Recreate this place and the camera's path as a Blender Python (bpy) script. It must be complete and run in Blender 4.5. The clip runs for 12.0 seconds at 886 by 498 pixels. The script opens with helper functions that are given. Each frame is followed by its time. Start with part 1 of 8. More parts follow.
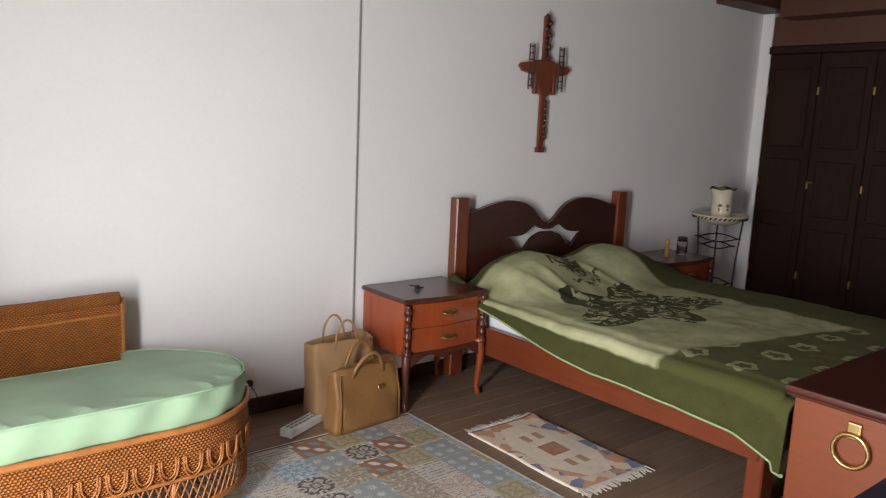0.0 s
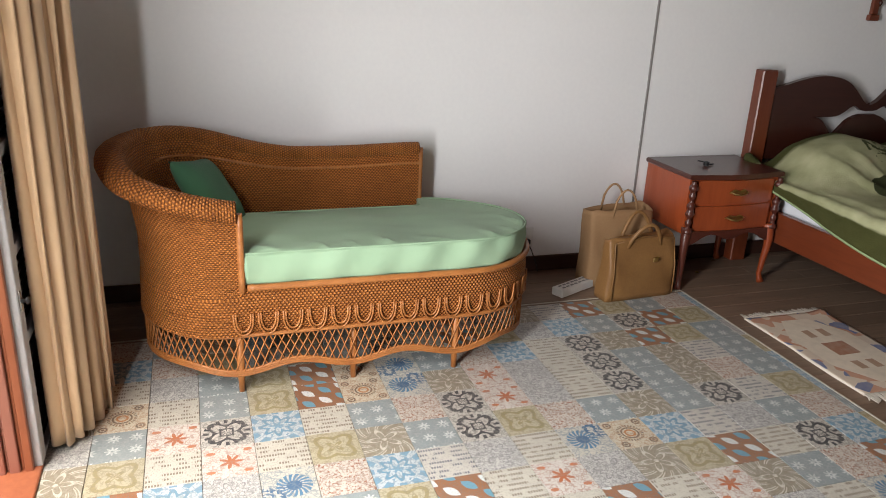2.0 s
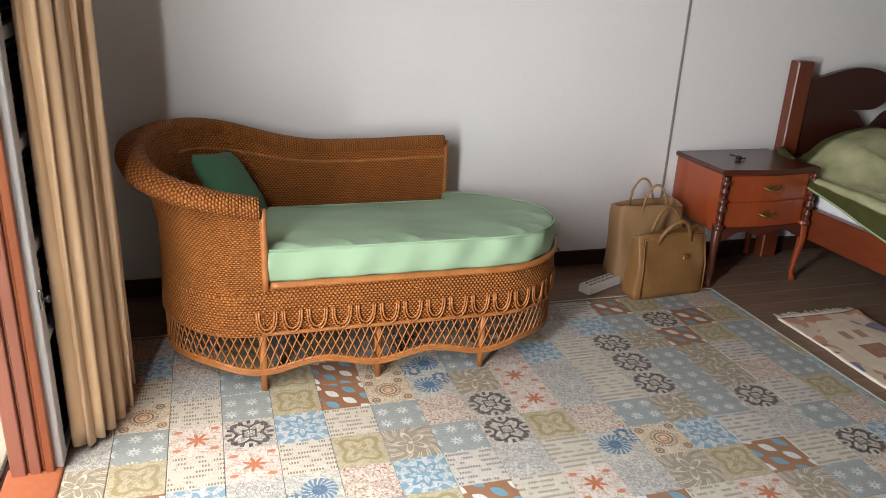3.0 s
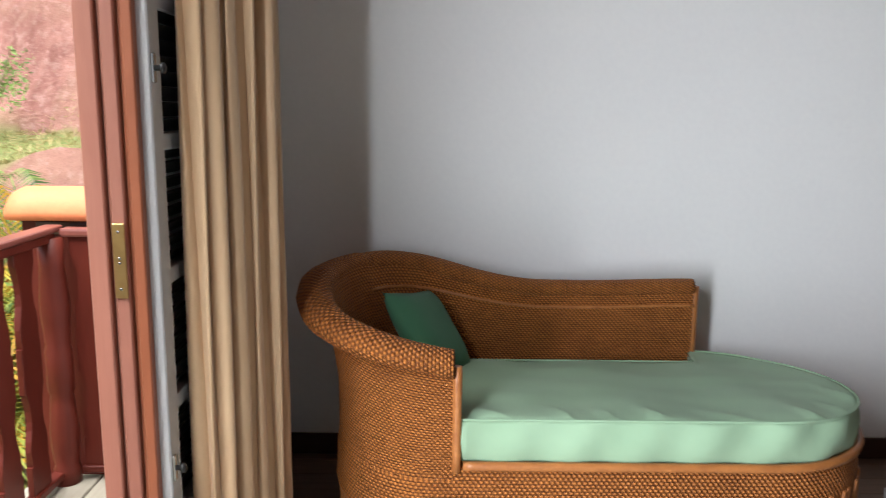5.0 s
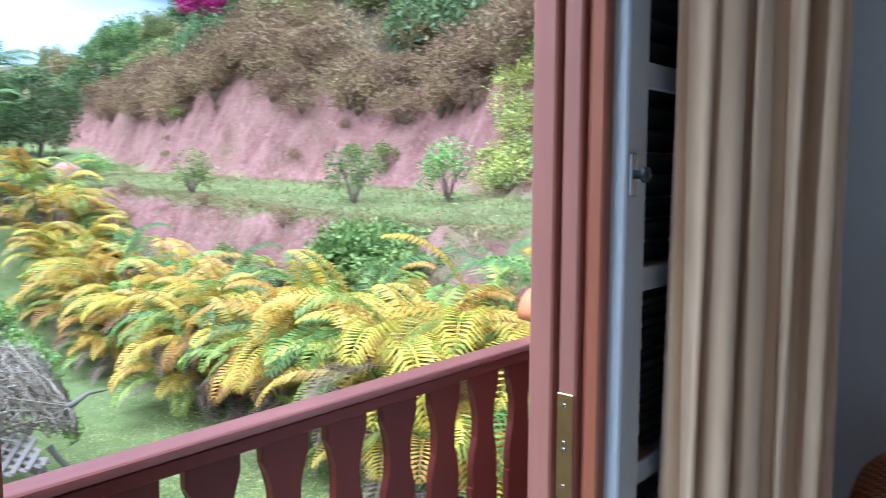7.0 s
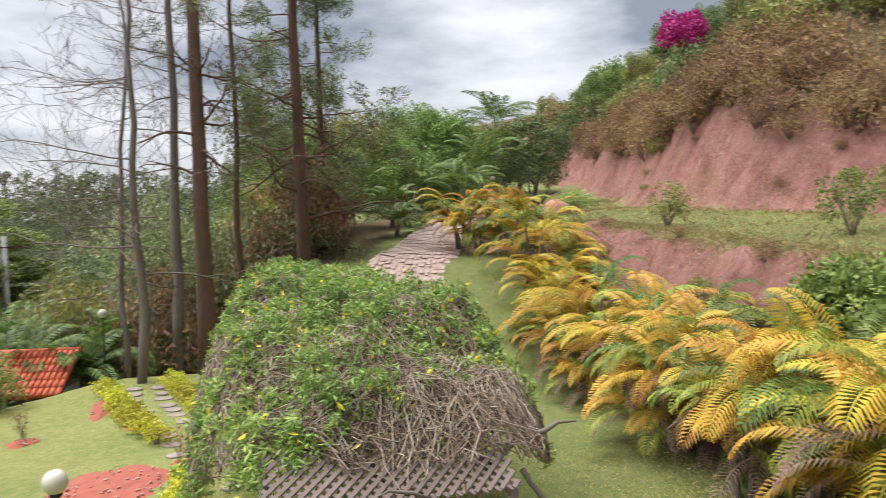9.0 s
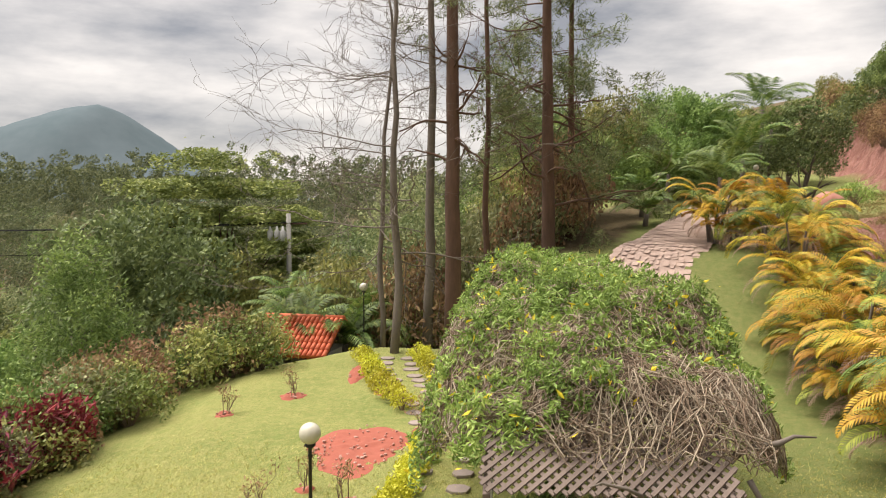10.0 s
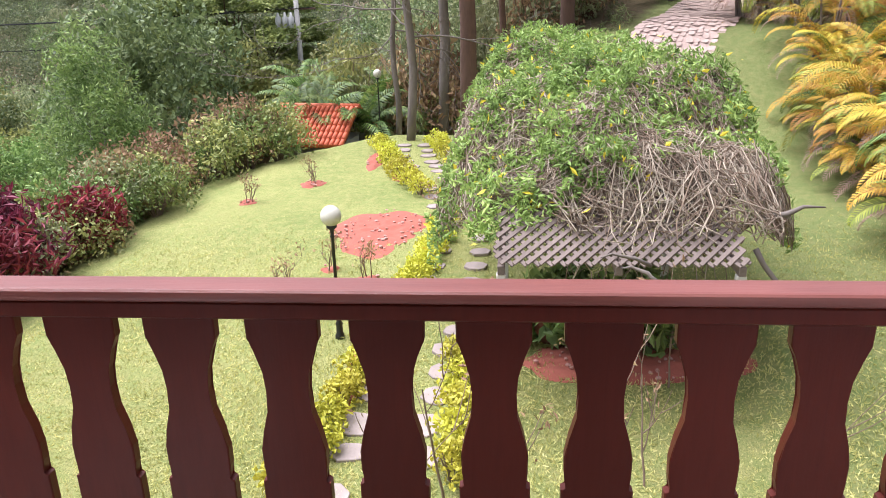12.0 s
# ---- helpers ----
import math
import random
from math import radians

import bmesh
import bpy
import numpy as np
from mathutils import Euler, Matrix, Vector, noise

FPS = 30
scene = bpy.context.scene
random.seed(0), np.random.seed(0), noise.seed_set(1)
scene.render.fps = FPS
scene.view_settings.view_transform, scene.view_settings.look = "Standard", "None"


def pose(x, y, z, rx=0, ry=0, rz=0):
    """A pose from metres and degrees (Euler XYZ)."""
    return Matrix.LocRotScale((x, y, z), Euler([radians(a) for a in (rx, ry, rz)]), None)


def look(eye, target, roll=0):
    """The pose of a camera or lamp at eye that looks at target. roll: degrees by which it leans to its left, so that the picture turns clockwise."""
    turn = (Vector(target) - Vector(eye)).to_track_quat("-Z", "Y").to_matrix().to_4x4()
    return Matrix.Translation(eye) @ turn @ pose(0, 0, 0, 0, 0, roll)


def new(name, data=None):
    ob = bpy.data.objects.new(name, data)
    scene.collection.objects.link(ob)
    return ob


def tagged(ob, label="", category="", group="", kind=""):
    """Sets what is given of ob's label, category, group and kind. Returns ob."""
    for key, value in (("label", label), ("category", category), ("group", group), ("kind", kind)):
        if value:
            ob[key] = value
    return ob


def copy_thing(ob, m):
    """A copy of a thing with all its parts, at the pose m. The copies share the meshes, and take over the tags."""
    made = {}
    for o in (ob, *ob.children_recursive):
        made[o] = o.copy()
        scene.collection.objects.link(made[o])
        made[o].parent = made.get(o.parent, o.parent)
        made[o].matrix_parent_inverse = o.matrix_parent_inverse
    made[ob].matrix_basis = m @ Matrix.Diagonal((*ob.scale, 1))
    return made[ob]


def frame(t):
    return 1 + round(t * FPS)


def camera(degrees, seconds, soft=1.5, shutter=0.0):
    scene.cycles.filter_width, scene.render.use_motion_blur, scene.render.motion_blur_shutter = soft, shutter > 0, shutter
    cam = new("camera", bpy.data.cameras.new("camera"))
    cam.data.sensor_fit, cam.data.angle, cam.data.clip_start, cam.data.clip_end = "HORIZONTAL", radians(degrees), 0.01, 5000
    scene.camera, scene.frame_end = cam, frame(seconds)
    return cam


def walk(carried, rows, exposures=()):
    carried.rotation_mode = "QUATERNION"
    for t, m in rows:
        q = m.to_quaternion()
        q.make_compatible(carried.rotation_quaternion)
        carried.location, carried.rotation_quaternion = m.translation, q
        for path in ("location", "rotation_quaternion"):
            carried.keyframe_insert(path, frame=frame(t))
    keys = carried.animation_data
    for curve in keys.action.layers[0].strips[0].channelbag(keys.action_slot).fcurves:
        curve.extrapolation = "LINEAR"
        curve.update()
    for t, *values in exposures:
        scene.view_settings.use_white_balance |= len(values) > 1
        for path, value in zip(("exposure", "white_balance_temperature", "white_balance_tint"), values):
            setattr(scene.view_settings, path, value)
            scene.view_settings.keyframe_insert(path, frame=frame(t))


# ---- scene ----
cam = camera(60.2, 12.0, 0.5, 0.25)
PATH = [
    (0, (0.111, 0.073, 1.552), (1.357, 1.601, 1.217), 2.5),
    (0.5, (0.112, 0.047, 1.539), (1.176, 1.69, 1.129), 2.6),
    (1, (0.092, 0.036, 1.52), (0.964, 1.767, 1.027), 2.6),
    (1.5, (0.069, 0.037, 1.497), (0.76, 1.825, 0.929), 2.4),
    (2, (0.061, 0.046, 1.488), (0.665, 1.832, 0.819), 2.7),
    (2.5, (0.054, 0.04, 1.474), (0.625, 1.824, 0.773), 2.6),
    (2.7, (0.045, 0.064, 1.492), (0.614, 1.847, 0.787), 2.7),
    (4.5, (0.032, 0.668, 1.382), (0.39, 2.578, 0.912), 1.2),
    (5, (0.137, 0.739, 1.347), (0.151, 2.707, 0.991), 0.7),
    (5.5, (0.206, 0.849, 1.364), (-0.134, 2.796, 1.053), 0.7),
    (6, (0.156, 1.039, 1.378), (-0.467, 2.925, 1.138), 0.1),
    (6.5, (0.072, 1.193, 1.405), (-0.833, 2.966, 1.213), -0.5),
    (7, (0.044, 1.358, 1.425), (-1.248, 2.872, 1.23), 0.2),
    (7.2, (0.048, 1.425, 1.419), (-1.399, 2.795, 1.251), 1.0),
    (8.8, (-0.343, 1.687, 1.405), (-2.235, 2.329, 1.305), -2.0),
    (9, (-0.33, 1.713, 1.413), (-2.263, 2.219, 1.316), -1.4),
    (9.5, (-0.24, 1.863, 1.477), (-2.234, 1.972, 1.377), 0.0),
    (10, (-0.147, 1.96, 1.472), (-2.138, 1.819, 1.345), 0.1),
    (10.5, (-0.11, 2.001, 1.436), (-2.081, 1.793, 1.160), -0.5),
    (11, (-0.118, 1.988, 1.404), (-2.052, 1.781, 0.943), -0.95),
    (11.5, (-0.105, 1.997, 1.397), (-2.008, 1.794, 0.814), -1.0),
    (12, (-0.103, 2.004, 1.385), (-1.981, 1.819, 0.723), -1.6),
]
EXPOSURES = [(0.0, 2.02, 6600, 12), (1.2, 1.9, 6600, 12), (2.7, 1.72, 6600, 11), (4.5, 1.72, 6400, 10), (5.5, 1.62, 5700, 7), (6.0, 1.55, 5500, 5),
             (7.2, 1.4, 4400, 3), (8.8, 0.68, 6000, 12), (9.5, 0.68, 6600, 13), (10.0, 0.70, 7000, 14), (11.0, 1.05, 6900, 15), (12.0, 1.2, 5800, 19)]
walk(cam, [(t, look(eye, target, roll)) for t, eye, target, roll in PATH], EXPOSURES)

# ---------- world and sun: a bright overcast afternoon ----------
world = bpy.data.worlds.new("overcast_sky")
scene.world = world
world.use_nodes = True
wn, wl = world.node_tree.nodes, world.node_tree.links
wn.clear()
w_out, w_bg = wn.new("ShaderNodeOutputWorld"), wn.new("ShaderNodeBackground")
w_sky, w_mix = wn.new("ShaderNodeTexSky"), wn.new("ShaderNodeMix")
w_sky.sky_type, w_sky.sun_disc = "NISHITA", False
w_sky.sun_elevation, w_sky.sun_rotation = radians(66), radians(-162)
w_co, w_map, w_n1, w_n2 = wn.new("ShaderNodeTexCoord"), wn.new("ShaderNodeMapping"), wn.new("ShaderNodeTexNoise"), wn.new("ShaderNodeTexNoise")
w_map.inputs["Scale"].default_value = (1.0, 1.0, 3.6)
w_n1.inputs["Scale"].default_value, w_n1.inputs["Detail"].default_value, w_n1.inputs["Roughness"].default_value = 2.3, 8, 0.55
w_ramp = wn.new("ShaderNodeValToRGB")
cr = w_ramp.color_ramp
cr.elements[0].position, cr.elements[0].color = 0.40, (2.1, 2.25, 2.5, 1)
cr.elements[1].position, cr.elements[1].color = 0.66, (7.0, 6.9, 6.7, 1)
wl.new(w_co.outputs["Generated"], w_map.inputs["Vector"])
wl.new(w_map.outputs["Vector"], w_n1.inputs["Vector"])
wl.new(w_n1.outputs["Fac"], w_ramp.inputs["Fac"])
w_mix.data_type = "RGBA"
w_mix.inputs["Factor"].default_value = 0.9
wl.new(w_sky.outputs["Color"], w_mix.inputs["A"])
wl.new(w_ramp.outputs["Color"], w_mix.inputs["B"])
wl.new(w_mix.outputs["Result"], w_bg.inputs["Color"])
w_bg.inputs["Strength"].default_value = 0.10
wl.new(w_bg.outputs["Background"], w_out.inputs["Surface"])

sun = new("sun", bpy.data.lights.new("sun", "SUN"))
sun.data.energy, sun.data.angle, sun.data.color = 4.4, radians(60), (1.0, 0.96, 0.9)
sun.matrix_world = look((0, 0, 30), (4.2, 12.5, 0.0))

# added fill lamp in an unseen opening beside the balcony door, standing for daylight
west_fill = new("window_daylight", bpy.data.lights.new("window_daylight", "AREA"))
west_fill.data.shape, west_fill.data.size, west_fill.data.size_y, west_fill.data.energy, west_fill.data.color = "RECTANGLE", 0.44, 2.0, 40, (0.98, 0.99, 1.0)
west_fill.matrix_world = look((-0.53, 1.09, 1.12), (3.0, 1.5, 1.02))

# ---------- materials ----------
def nodes_of(name, rough=0.6, metal=0.0, spec=0.5):
    m = bpy.data.materials.new(name)
    m.use_nodes = True
    nt = m.node_tree
    b = nt.nodes["Principled BSDF"]
    b.inputs["Roughness"].default_value, b.inputs["Metallic"].default_value = rough, metal
    b.inputs["Specular IOR Level"].default_value = spec
    return m, nt, b


def mathn(nt, op, a, b=None, c=None):
    n = nt.nodes.new("ShaderNodeMath")
    n.operation = op
    for i, v in enumerate((a, b, c)):
        if v is None:
            continue
        if isinstance(v, (int, float)):
            n.inputs[i].default_value = v
        else:
            nt.links.new(v, n.inputs[i])
    return n.outputs[0]


def mixn(nt, fac, a, b):
    n = nt.nodes.new("ShaderNodeMix")
    n.data_type = "RGBA"
    for sock, v in (("Factor", fac), ("A", a), ("B", b)):
        if isinstance(v, tuple):
            n.inputs[sock].default_value = (*v, 1)
        elif isinstance(v, (int, float)):
            n.inputs[sock].default_value = v
        else:
            nt.links.new(v, n.inputs[sock])
    return n.outputs["Result"]


def noisen(nt, co, scale, detail=4, rough=0.55, dist=0.0, stretch=None):
    n = nt.nodes.new("ShaderNodeTexNoise")
    n.inputs["Scale"].default_value, n.inputs["Detail"].default_value = scale, detail
    n.inputs["Roughness"].default_value, n.inputs["Distortion"].default_value = rough, dist
    if stretch:
        mp = nt.nodes.new("ShaderNodeMapping")
        mp.inputs["Scale"].default_value = stretch
        nt.links.new(co, mp.inputs["Vector"])
        co = mp.outputs["Vector"]
    nt.links.new(co, n.inputs["Vector"])
    return n.outputs["Fac"]


def rampn(nt, fac, lo, hi):
    n = nt.nodes.new("ShaderNodeMapRange")
    n.inputs["From Min"].default_value, n.inputs["From Max"].default_value = lo, hi
    nt.links.new(fac, n.inputs["Value"])
    return n.outputs["Result"]


def bumpn(nt, bsdf, height, strength, dist=0.01):
    n = nt.nodes.new("ShaderNodeBump")
    n.inputs["Strength"].default_value, n.inputs["Distance"].default_value = strength, dist
    nt.links.new(height, n.inputs["Height"])
    nt.links.new(n.outputs["Normal"], bsdf.inputs["Normal"])


def coords(nt, kind="Object"):
    return nt.nodes.new("ShaderNodeTexCoord").outputs[kind]


def plain(name, col, col2=None, rough=0.6, metal=0.0, scale=6, bump=0.1, fine=60, stretch=None, spec=0.5, world_co=False):
    """Two-scale mottled surface between two colours."""
    m, nt, b = nodes_of(name, rough, metal, spec)
    co = nt.nodes.new("ShaderNodeNewGeometry").outputs["Position"] if world_co else coords(nt)
    col2 = col2 or tuple(c * 0.8 for c in col)
    n1, n2 = noisen(nt, co, scale, 4, stretch=stretch), noisen(nt, co, fine, 3, stretch=stretch)
    f = mathn(nt, "ADD", mathn(nt, "MULTIPLY", rampn(nt, n1, 0.3, 0.7), 0.65), mathn(nt, "MULTIPLY", rampn(nt, n2, 0.3, 0.7), 0.35))
    nt.links.new(mixn(nt, f, col, col2), b.inputs["Base Color"])
    if bump:
        bumpn(nt, b, n2, bump, 0.004)
    return m


def wood(name, col, col2, axis="X", rough=0.4, scale=1.0, coat=0.0):
    """Grain that runs along one axis."""
    m, nt, b = nodes_of(name, rough)
    co = coords(nt)
    st = {"X": (1.2, 14, 14), "Y": (14, 1.2, 14), "Z": (14, 14, 1.2)}[axis]
    st = tuple(v * scale for v in st)
    n1 = noisen(nt, co, 3.0, 6, 0.6, 0.8, st)
    n2 = noisen(nt, co, 14.0, 4, 0.6, 0.0, st)
    n3 = noisen(nt, co, 2.0, 3)
    f = mathn(nt, "ADD", mathn(nt, "MULTIPLY", rampn(nt, n1, 0.3, 0.7), 0.6), mathn(nt, "MULTIPLY", rampn(nt, n3, 0.3, 0.7), 0.4))
    info = nt.nodes.new("ShaderNodeObjectInfo")
    c = mixn(nt, f, col, col2)
    hs = nt.nodes.new("ShaderNodeHueSaturation")
    nt.links.new(mathn(nt, "ADD", 0.88, mathn(nt, "MULTIPLY", info.outputs["Random"], 0.24)), hs.inputs["Value"])
    nt.links.new(c, hs.inputs["Color"])
    nt.links.new(hs.outputs["Color"], b.inputs["Base Color"])
    b.inputs["Coat Weight"].default_value = coat
    b.inputs["Coat Roughness"].default_value = 0.25
    bumpn(nt, b, n2, 0.12, 0.003)
    return m


M_WALL = plain("white_wall_paint", (0.80, 0.80, 0.79), (0.74, 0.74, 0.74), 0.75, scale=1.3, bump=0.12, fine=45)
M_PLASTER_OUT = plain("outside_plaster", (0.78, 0.75, 0.70), (0.68, 0.65, 0.6), 0.85, scale=2, bump=0.3, fine=40)
M_CEIL = wood("ceiling_wood", (0.10, 0.035, 0.018), (0.06, 0.02, 0.012), "X", 0.5)
M_MAHOG = wood("mahogany", (0.185, 0.042, 0.015), (0.12, 0.025, 0.009), "Z", 0.33, coat=0.3)
M_MAHOG_Y = wood("mahogany_long", (0.185, 0.042, 0.015), (0.12, 0.025, 0.009), "Y", 0.33, coat=0.3)
M_DARKWOOD = wood("dark_carved_wood", (0.05, 0.013, 0.008), (0.03, 0.008, 0.005), "X", 0.35, coat=0.3)
M_NIGHT = wood("nightstand_veneer", (0.32, 0.065, 0.018), (0.22, 0.040, 0.012), "Z", 0.3, coat=0.4)
M_NIGHT_D = wood("nightstand_trim", (0.085, 0.021, 0.012), (0.05, 0.012, 0.008), "X", 0.32, coat=0.4)
M_WARD = wood("wardrobe_wood", (0.03, 0.012, 0.007), (0.016, 0.007, 0.005), "Z", 0.5)
M_FLOORWOOD = wood("old_floor_boards", (0.235, 0.155, 0.105), (0.13, 0.085, 0.058), "X", 0.5)
M_BASE = wood("baseboard_wood", (0.05, 0.018, 0.012), (0.03, 0.012, 0.008), "X", 0.45)
M_CHEST = wood("chest_wood", (0.24, 0.062, 0.022), (0.17, 0.04, 0.015), "Y", 0.38, coat=0.2)
M_FRAME = wood("painted_door_frame", (0.36, 0.15, 0.105), (0.29, 0.11, 0.075), "Z", 0.45)
M_FRAME2 = wood("stained_door_frame", (0.34, 0.11, 0.05), (0.25, 0.075, 0.035), "Z", 0.42)
M_SHUT = plain("grey_white_shutter_paint", (0.52, 0.53, 0.54), (0.44, 0.45, 0.46), 0.5, scale=4, bump=0.05)
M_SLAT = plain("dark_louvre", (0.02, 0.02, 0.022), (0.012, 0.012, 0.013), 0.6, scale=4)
M_RAIL = wood("oxide_red_balustrade_paint", (0.10, 0.017, 0.010), (0.07, 0.011, 0.007), "Z", 0.42)
M_WARD.node_tree.nodes["Principled BSDF"].inputs["Specular IOR Level"].default_value = 0.15
M_RAIL.node_tree.nodes["Principled BSDF"].inputs["Specular IOR Level"].default_value = 0.2
# balustrade paint made lighter: the sky's reflection on the handrail is in the colour
M_RAILTOP = wood("skylit_handrail_paint", (0.22, 0.07, 0.055), (0.14, 0.04, 0.03), "Y", 0.34)
M_DECK = wood("grey_deck_boards", (0.36, 0.32, 0.25), (0.26, 0.23, 0.18), "Y", 0.7)
M_BRASS = plain("aged_brass", (0.65, 0.47, 0.2), (0.5, 0.34, 0.13), 0.35, 1.0, 20, 0.1)
M_STEEL = plain("bright_steel", (0.5, 0.5, 0.5), (0.35, 0.35, 0.35), 0.25, 1.0, 20, 0.05)
M_BLACK = plain("black_iron", (0.015, 0.015, 0.016), (0.03, 0.03, 0.03), 0.45, 0.3, 20, 0.1)
M_SHEET = plain("white_cotton", (0.75, 0.78, 0.82), (0.68, 0.7, 0.75), 0.9, scale=9, bump=0.2)
M_TERRA = plain("terracotta_tile", (0.62, 0.20, 0.075), (0.5, 0.145, 0.055), 0.7, scale=5, bump=0.2)
M_PLASTIC = plain("white_plastic", (0.75, 0.75, 0.72), (0.68, 0.68, 0.66), 0.4, scale=5, bump=0.0)


def cloth(name, col, col2, rough=0.9, sheen=0.3, weave=900, scale=4):
    m, nt, b = nodes_of(name, rough, 0, 0.2)
    co = coords(nt)
    n1, n2 = noisen(nt, co, scale, 4), noisen(nt, co, weave, 2)
    nt.links.new(mixn(nt, rampn(nt, n1, 0.3, 0.7), col, col2), b.inputs["Base Color"])
    b.inputs["Sheen Weight"].default_value = sheen
    bumpn(nt, b, mathn(nt, "ADD", n2, mathn(nt, "MULTIPLY", n1, 2.0)), 0.15, 0.003)
    return m


M_CURTAIN = cloth("beige_satin_curtain", (0.62, 0.44, 0.27), (0.54, 0.37, 0.22), 0.55, 0.2)
M_CUSHION = cloth("mint_green_cotton", (0.31, 0.45, 0.30), (0.27, 0.40, 0.26), 0.9, 0.1)
M_PILLOW = cloth("bottle_green_cotton", (0.06, 0.17, 0.09), (0.045, 0.13, 0.07), 0.9, 0.1)
M_LEATHER = plain("tan_leather", (0.26, 0.135, 0.045), (0.18, 0.085, 0.028), 0.5, scale=7, bump=0.25, fine=120)
M_KRAFT = plain("kraft_paper", (0.34, 0.20, 0.095), (0.28, 0.16, 0.075), 0.8, scale=5, bump=0.15, fine=90)

# ---------- mesh helpers ----------
def box(bm, x0, x1, y0, y1, z0, z1, bev=0.0, seg=1):
    r = bmesh.ops.create_cube(bm, size=1, matrix=Matrix.Translation(((x0 + x1) / 2, (y0 + y1) / 2, (z0 + z1) / 2)) @ Matrix.Diagonal((x1 - x0, y1 - y0, z1 - z0, 1)))
    if bev:
        es = list({e for v in r["verts"] for e in v.link_edges})
        bmesh.ops.bevel(bm, geom=es, offset=bev, segments=seg, affect="EDGES", profile=0.6)
    return bm


def tube(bm, pts, r, n=6, caps=True, closed=False):
    """A round rod along points; r a number or one for each point."""
    pts = [Vector(p) for p in pts]
    k = len(pts)
    rs = [r] * k if isinstance(r, (int, float)) else r
    rings = []
    up = Vector((0.13, 0.31, 0.94))
    for i, p in enumerate(pts):
        if closed:
            d = pts[(i + 1) % k] - pts[i - 1]
        else:
            d = pts[min(i + 1, k - 1)] - pts[max(i - 1, 0)]
        d = d.normalized() if d.length > 1e-9 else Vector((0, 0, 1))
        a = d.cross(up)
        a = a.normalized() if a.length > 1e-4 else d.orthogonal().normalized()
        b2 = d.cross(a)
        rings.append([bm.verts.new(p + rs[i] * (math.cos(t) * a + math.sin(t) * b2)) for t in (2 * math.pi * j / n for j in range(n))])
    for i in range(k if closed else k - 1):
        q0, q1 = rings[i], rings[(i + 1) % k]
        for j in range(n):
            f = bm.faces.new((q0[j], q0[(j + 1) % n], q1[(j + 1) % n], q1[j]))
            f.smooth = True
    if caps and not closed:
        bm.faces.new(rings[0][::-1])
        bm.faces.new(rings[-1])
    return bm


def lathe(bm, prof, n=24, at=(0, 0, 0)):
    """Turned body round the z axis from (radius, z) pairs."""
    rings = []
    for r, z in prof:
        rings.append([bm.verts.new((at[0] + r * math.cos(2 * math.pi * j / n), at[1] + r * math.sin(2 * math.pi * j / n), at[2] + z)) for j in range(n)])
    for q0, q1 in zip(rings, rings[1:]):
        for j in range(n):
            f = bm.faces.new((q0[j], q0[(j + 1) % n], q1[(j + 1) % n], q1[j]))
            f.smooth = True
    bm.faces.new(rings[0][::-1])
    bm.faces.new(rings[-1])
    return bm


def prism(bm, outline, m, depth, bev=0.0):
    """A flat outline in the local x, y plane, thickened along local z, then moved by m."""
    a = [bm.verts.new(m @ Vector((x, y, 0))) for x, y in outline]
    b = [bm.verts.new(m @ Vector((x, y, depth))) for x, y in outline]
    k = len(outline)
    fs = [bm.faces.new(a[::-1]), bm.faces.new(b)]
    for i in range(k):
        fs.append(bm.faces.new((a[i], a[(i + 1) % k], b[(i + 1) % k], b[i])))
    if bev:
        es = [e for e in fs[0].edges] + [e for e in fs[1].edges]
        bmesh.ops.bevel(bm, geom=es, offset=bev, segments=1, affect="EDGES")
    return bm


def grid(bm, nu, nv, fn, smooth=True, close_u=False):
    vs = [[bm.verts.new(fn(i / nu, j / nv)) for j in range(nv + 1)] for i in range(nu if close_u else nu + 1)]
    for i in range(nu):
        for j in range(nv):
            p, q2 = vs[i], vs[(i + 1) % len(vs)]
            f = bm.faces.new((p[j], q2[j], q2[j + 1], p[j + 1]))
            f.smooth = smooth
    return vs


def mesh_of(name, bm, material):
    bmesh.ops.recalc_face_normals(bm, faces=bm.faces) if len(bm.faces) < 20000 else None
    me = bpy.data.meshes.new(name)
    bm.to_mesh(me)
    bm.free()
    for mt in (material if isinstance(material, (list, tuple)) else [material]):
        me.materials.append(mt)
    return me


def part(name, bm, material, parent=None, label=""):
    ob = new(name, mesh_of(name, bm, material))
    if parent is not None:
        ob.parent = parent
    return tagged(ob, label)


def thing(name, label, category, at=(0, 0, 0), rz=0, group=""):
    ob = new(name)
    ob.empty_display_size = 0.1
    ob.matrix_basis = pose(*at, 0, 0, rz)
    return tagged(ob, label, category, group)


def struct(name, bm, material, label="", category=""):
    return tagged(part(name, bm, material, None), label, category, kind="structure")


def lerp(a, b, t):
    return a + (b - a) * t


def smooth(a, b, t):
    t = min(1.0, max(0.0, (t - a) / (b - a)))
    return t * t * (3 - 2 * t)

# ---------- the room ----------
WX, NY, EX, SY, CZ = -0.48, 3.60, 6.35, -2.6, 2.66   # west, north, east, south faces and ceiling

bm = bmesh.new()
box(bm, WX - 0.095, EX + 0.15, NY, NY + 0.15, -0.1, CZ)
wall_north = struct("wall_north", bm, M_WALL, "smooth white painted wall behind the bed", "wall")
bm = bmesh.new()
box(bm, 2.352, 2.366, NY - 0.006, NY - 0.0005, 0.1, CZ - 0.01, 0.002)
struct("trim", bm, plain("grey_seam", (0.20, 0.19, 0.18), (0.28, 0.26, 0.25), 0.7), "thin dark vertical seam in the white wall", "trim")
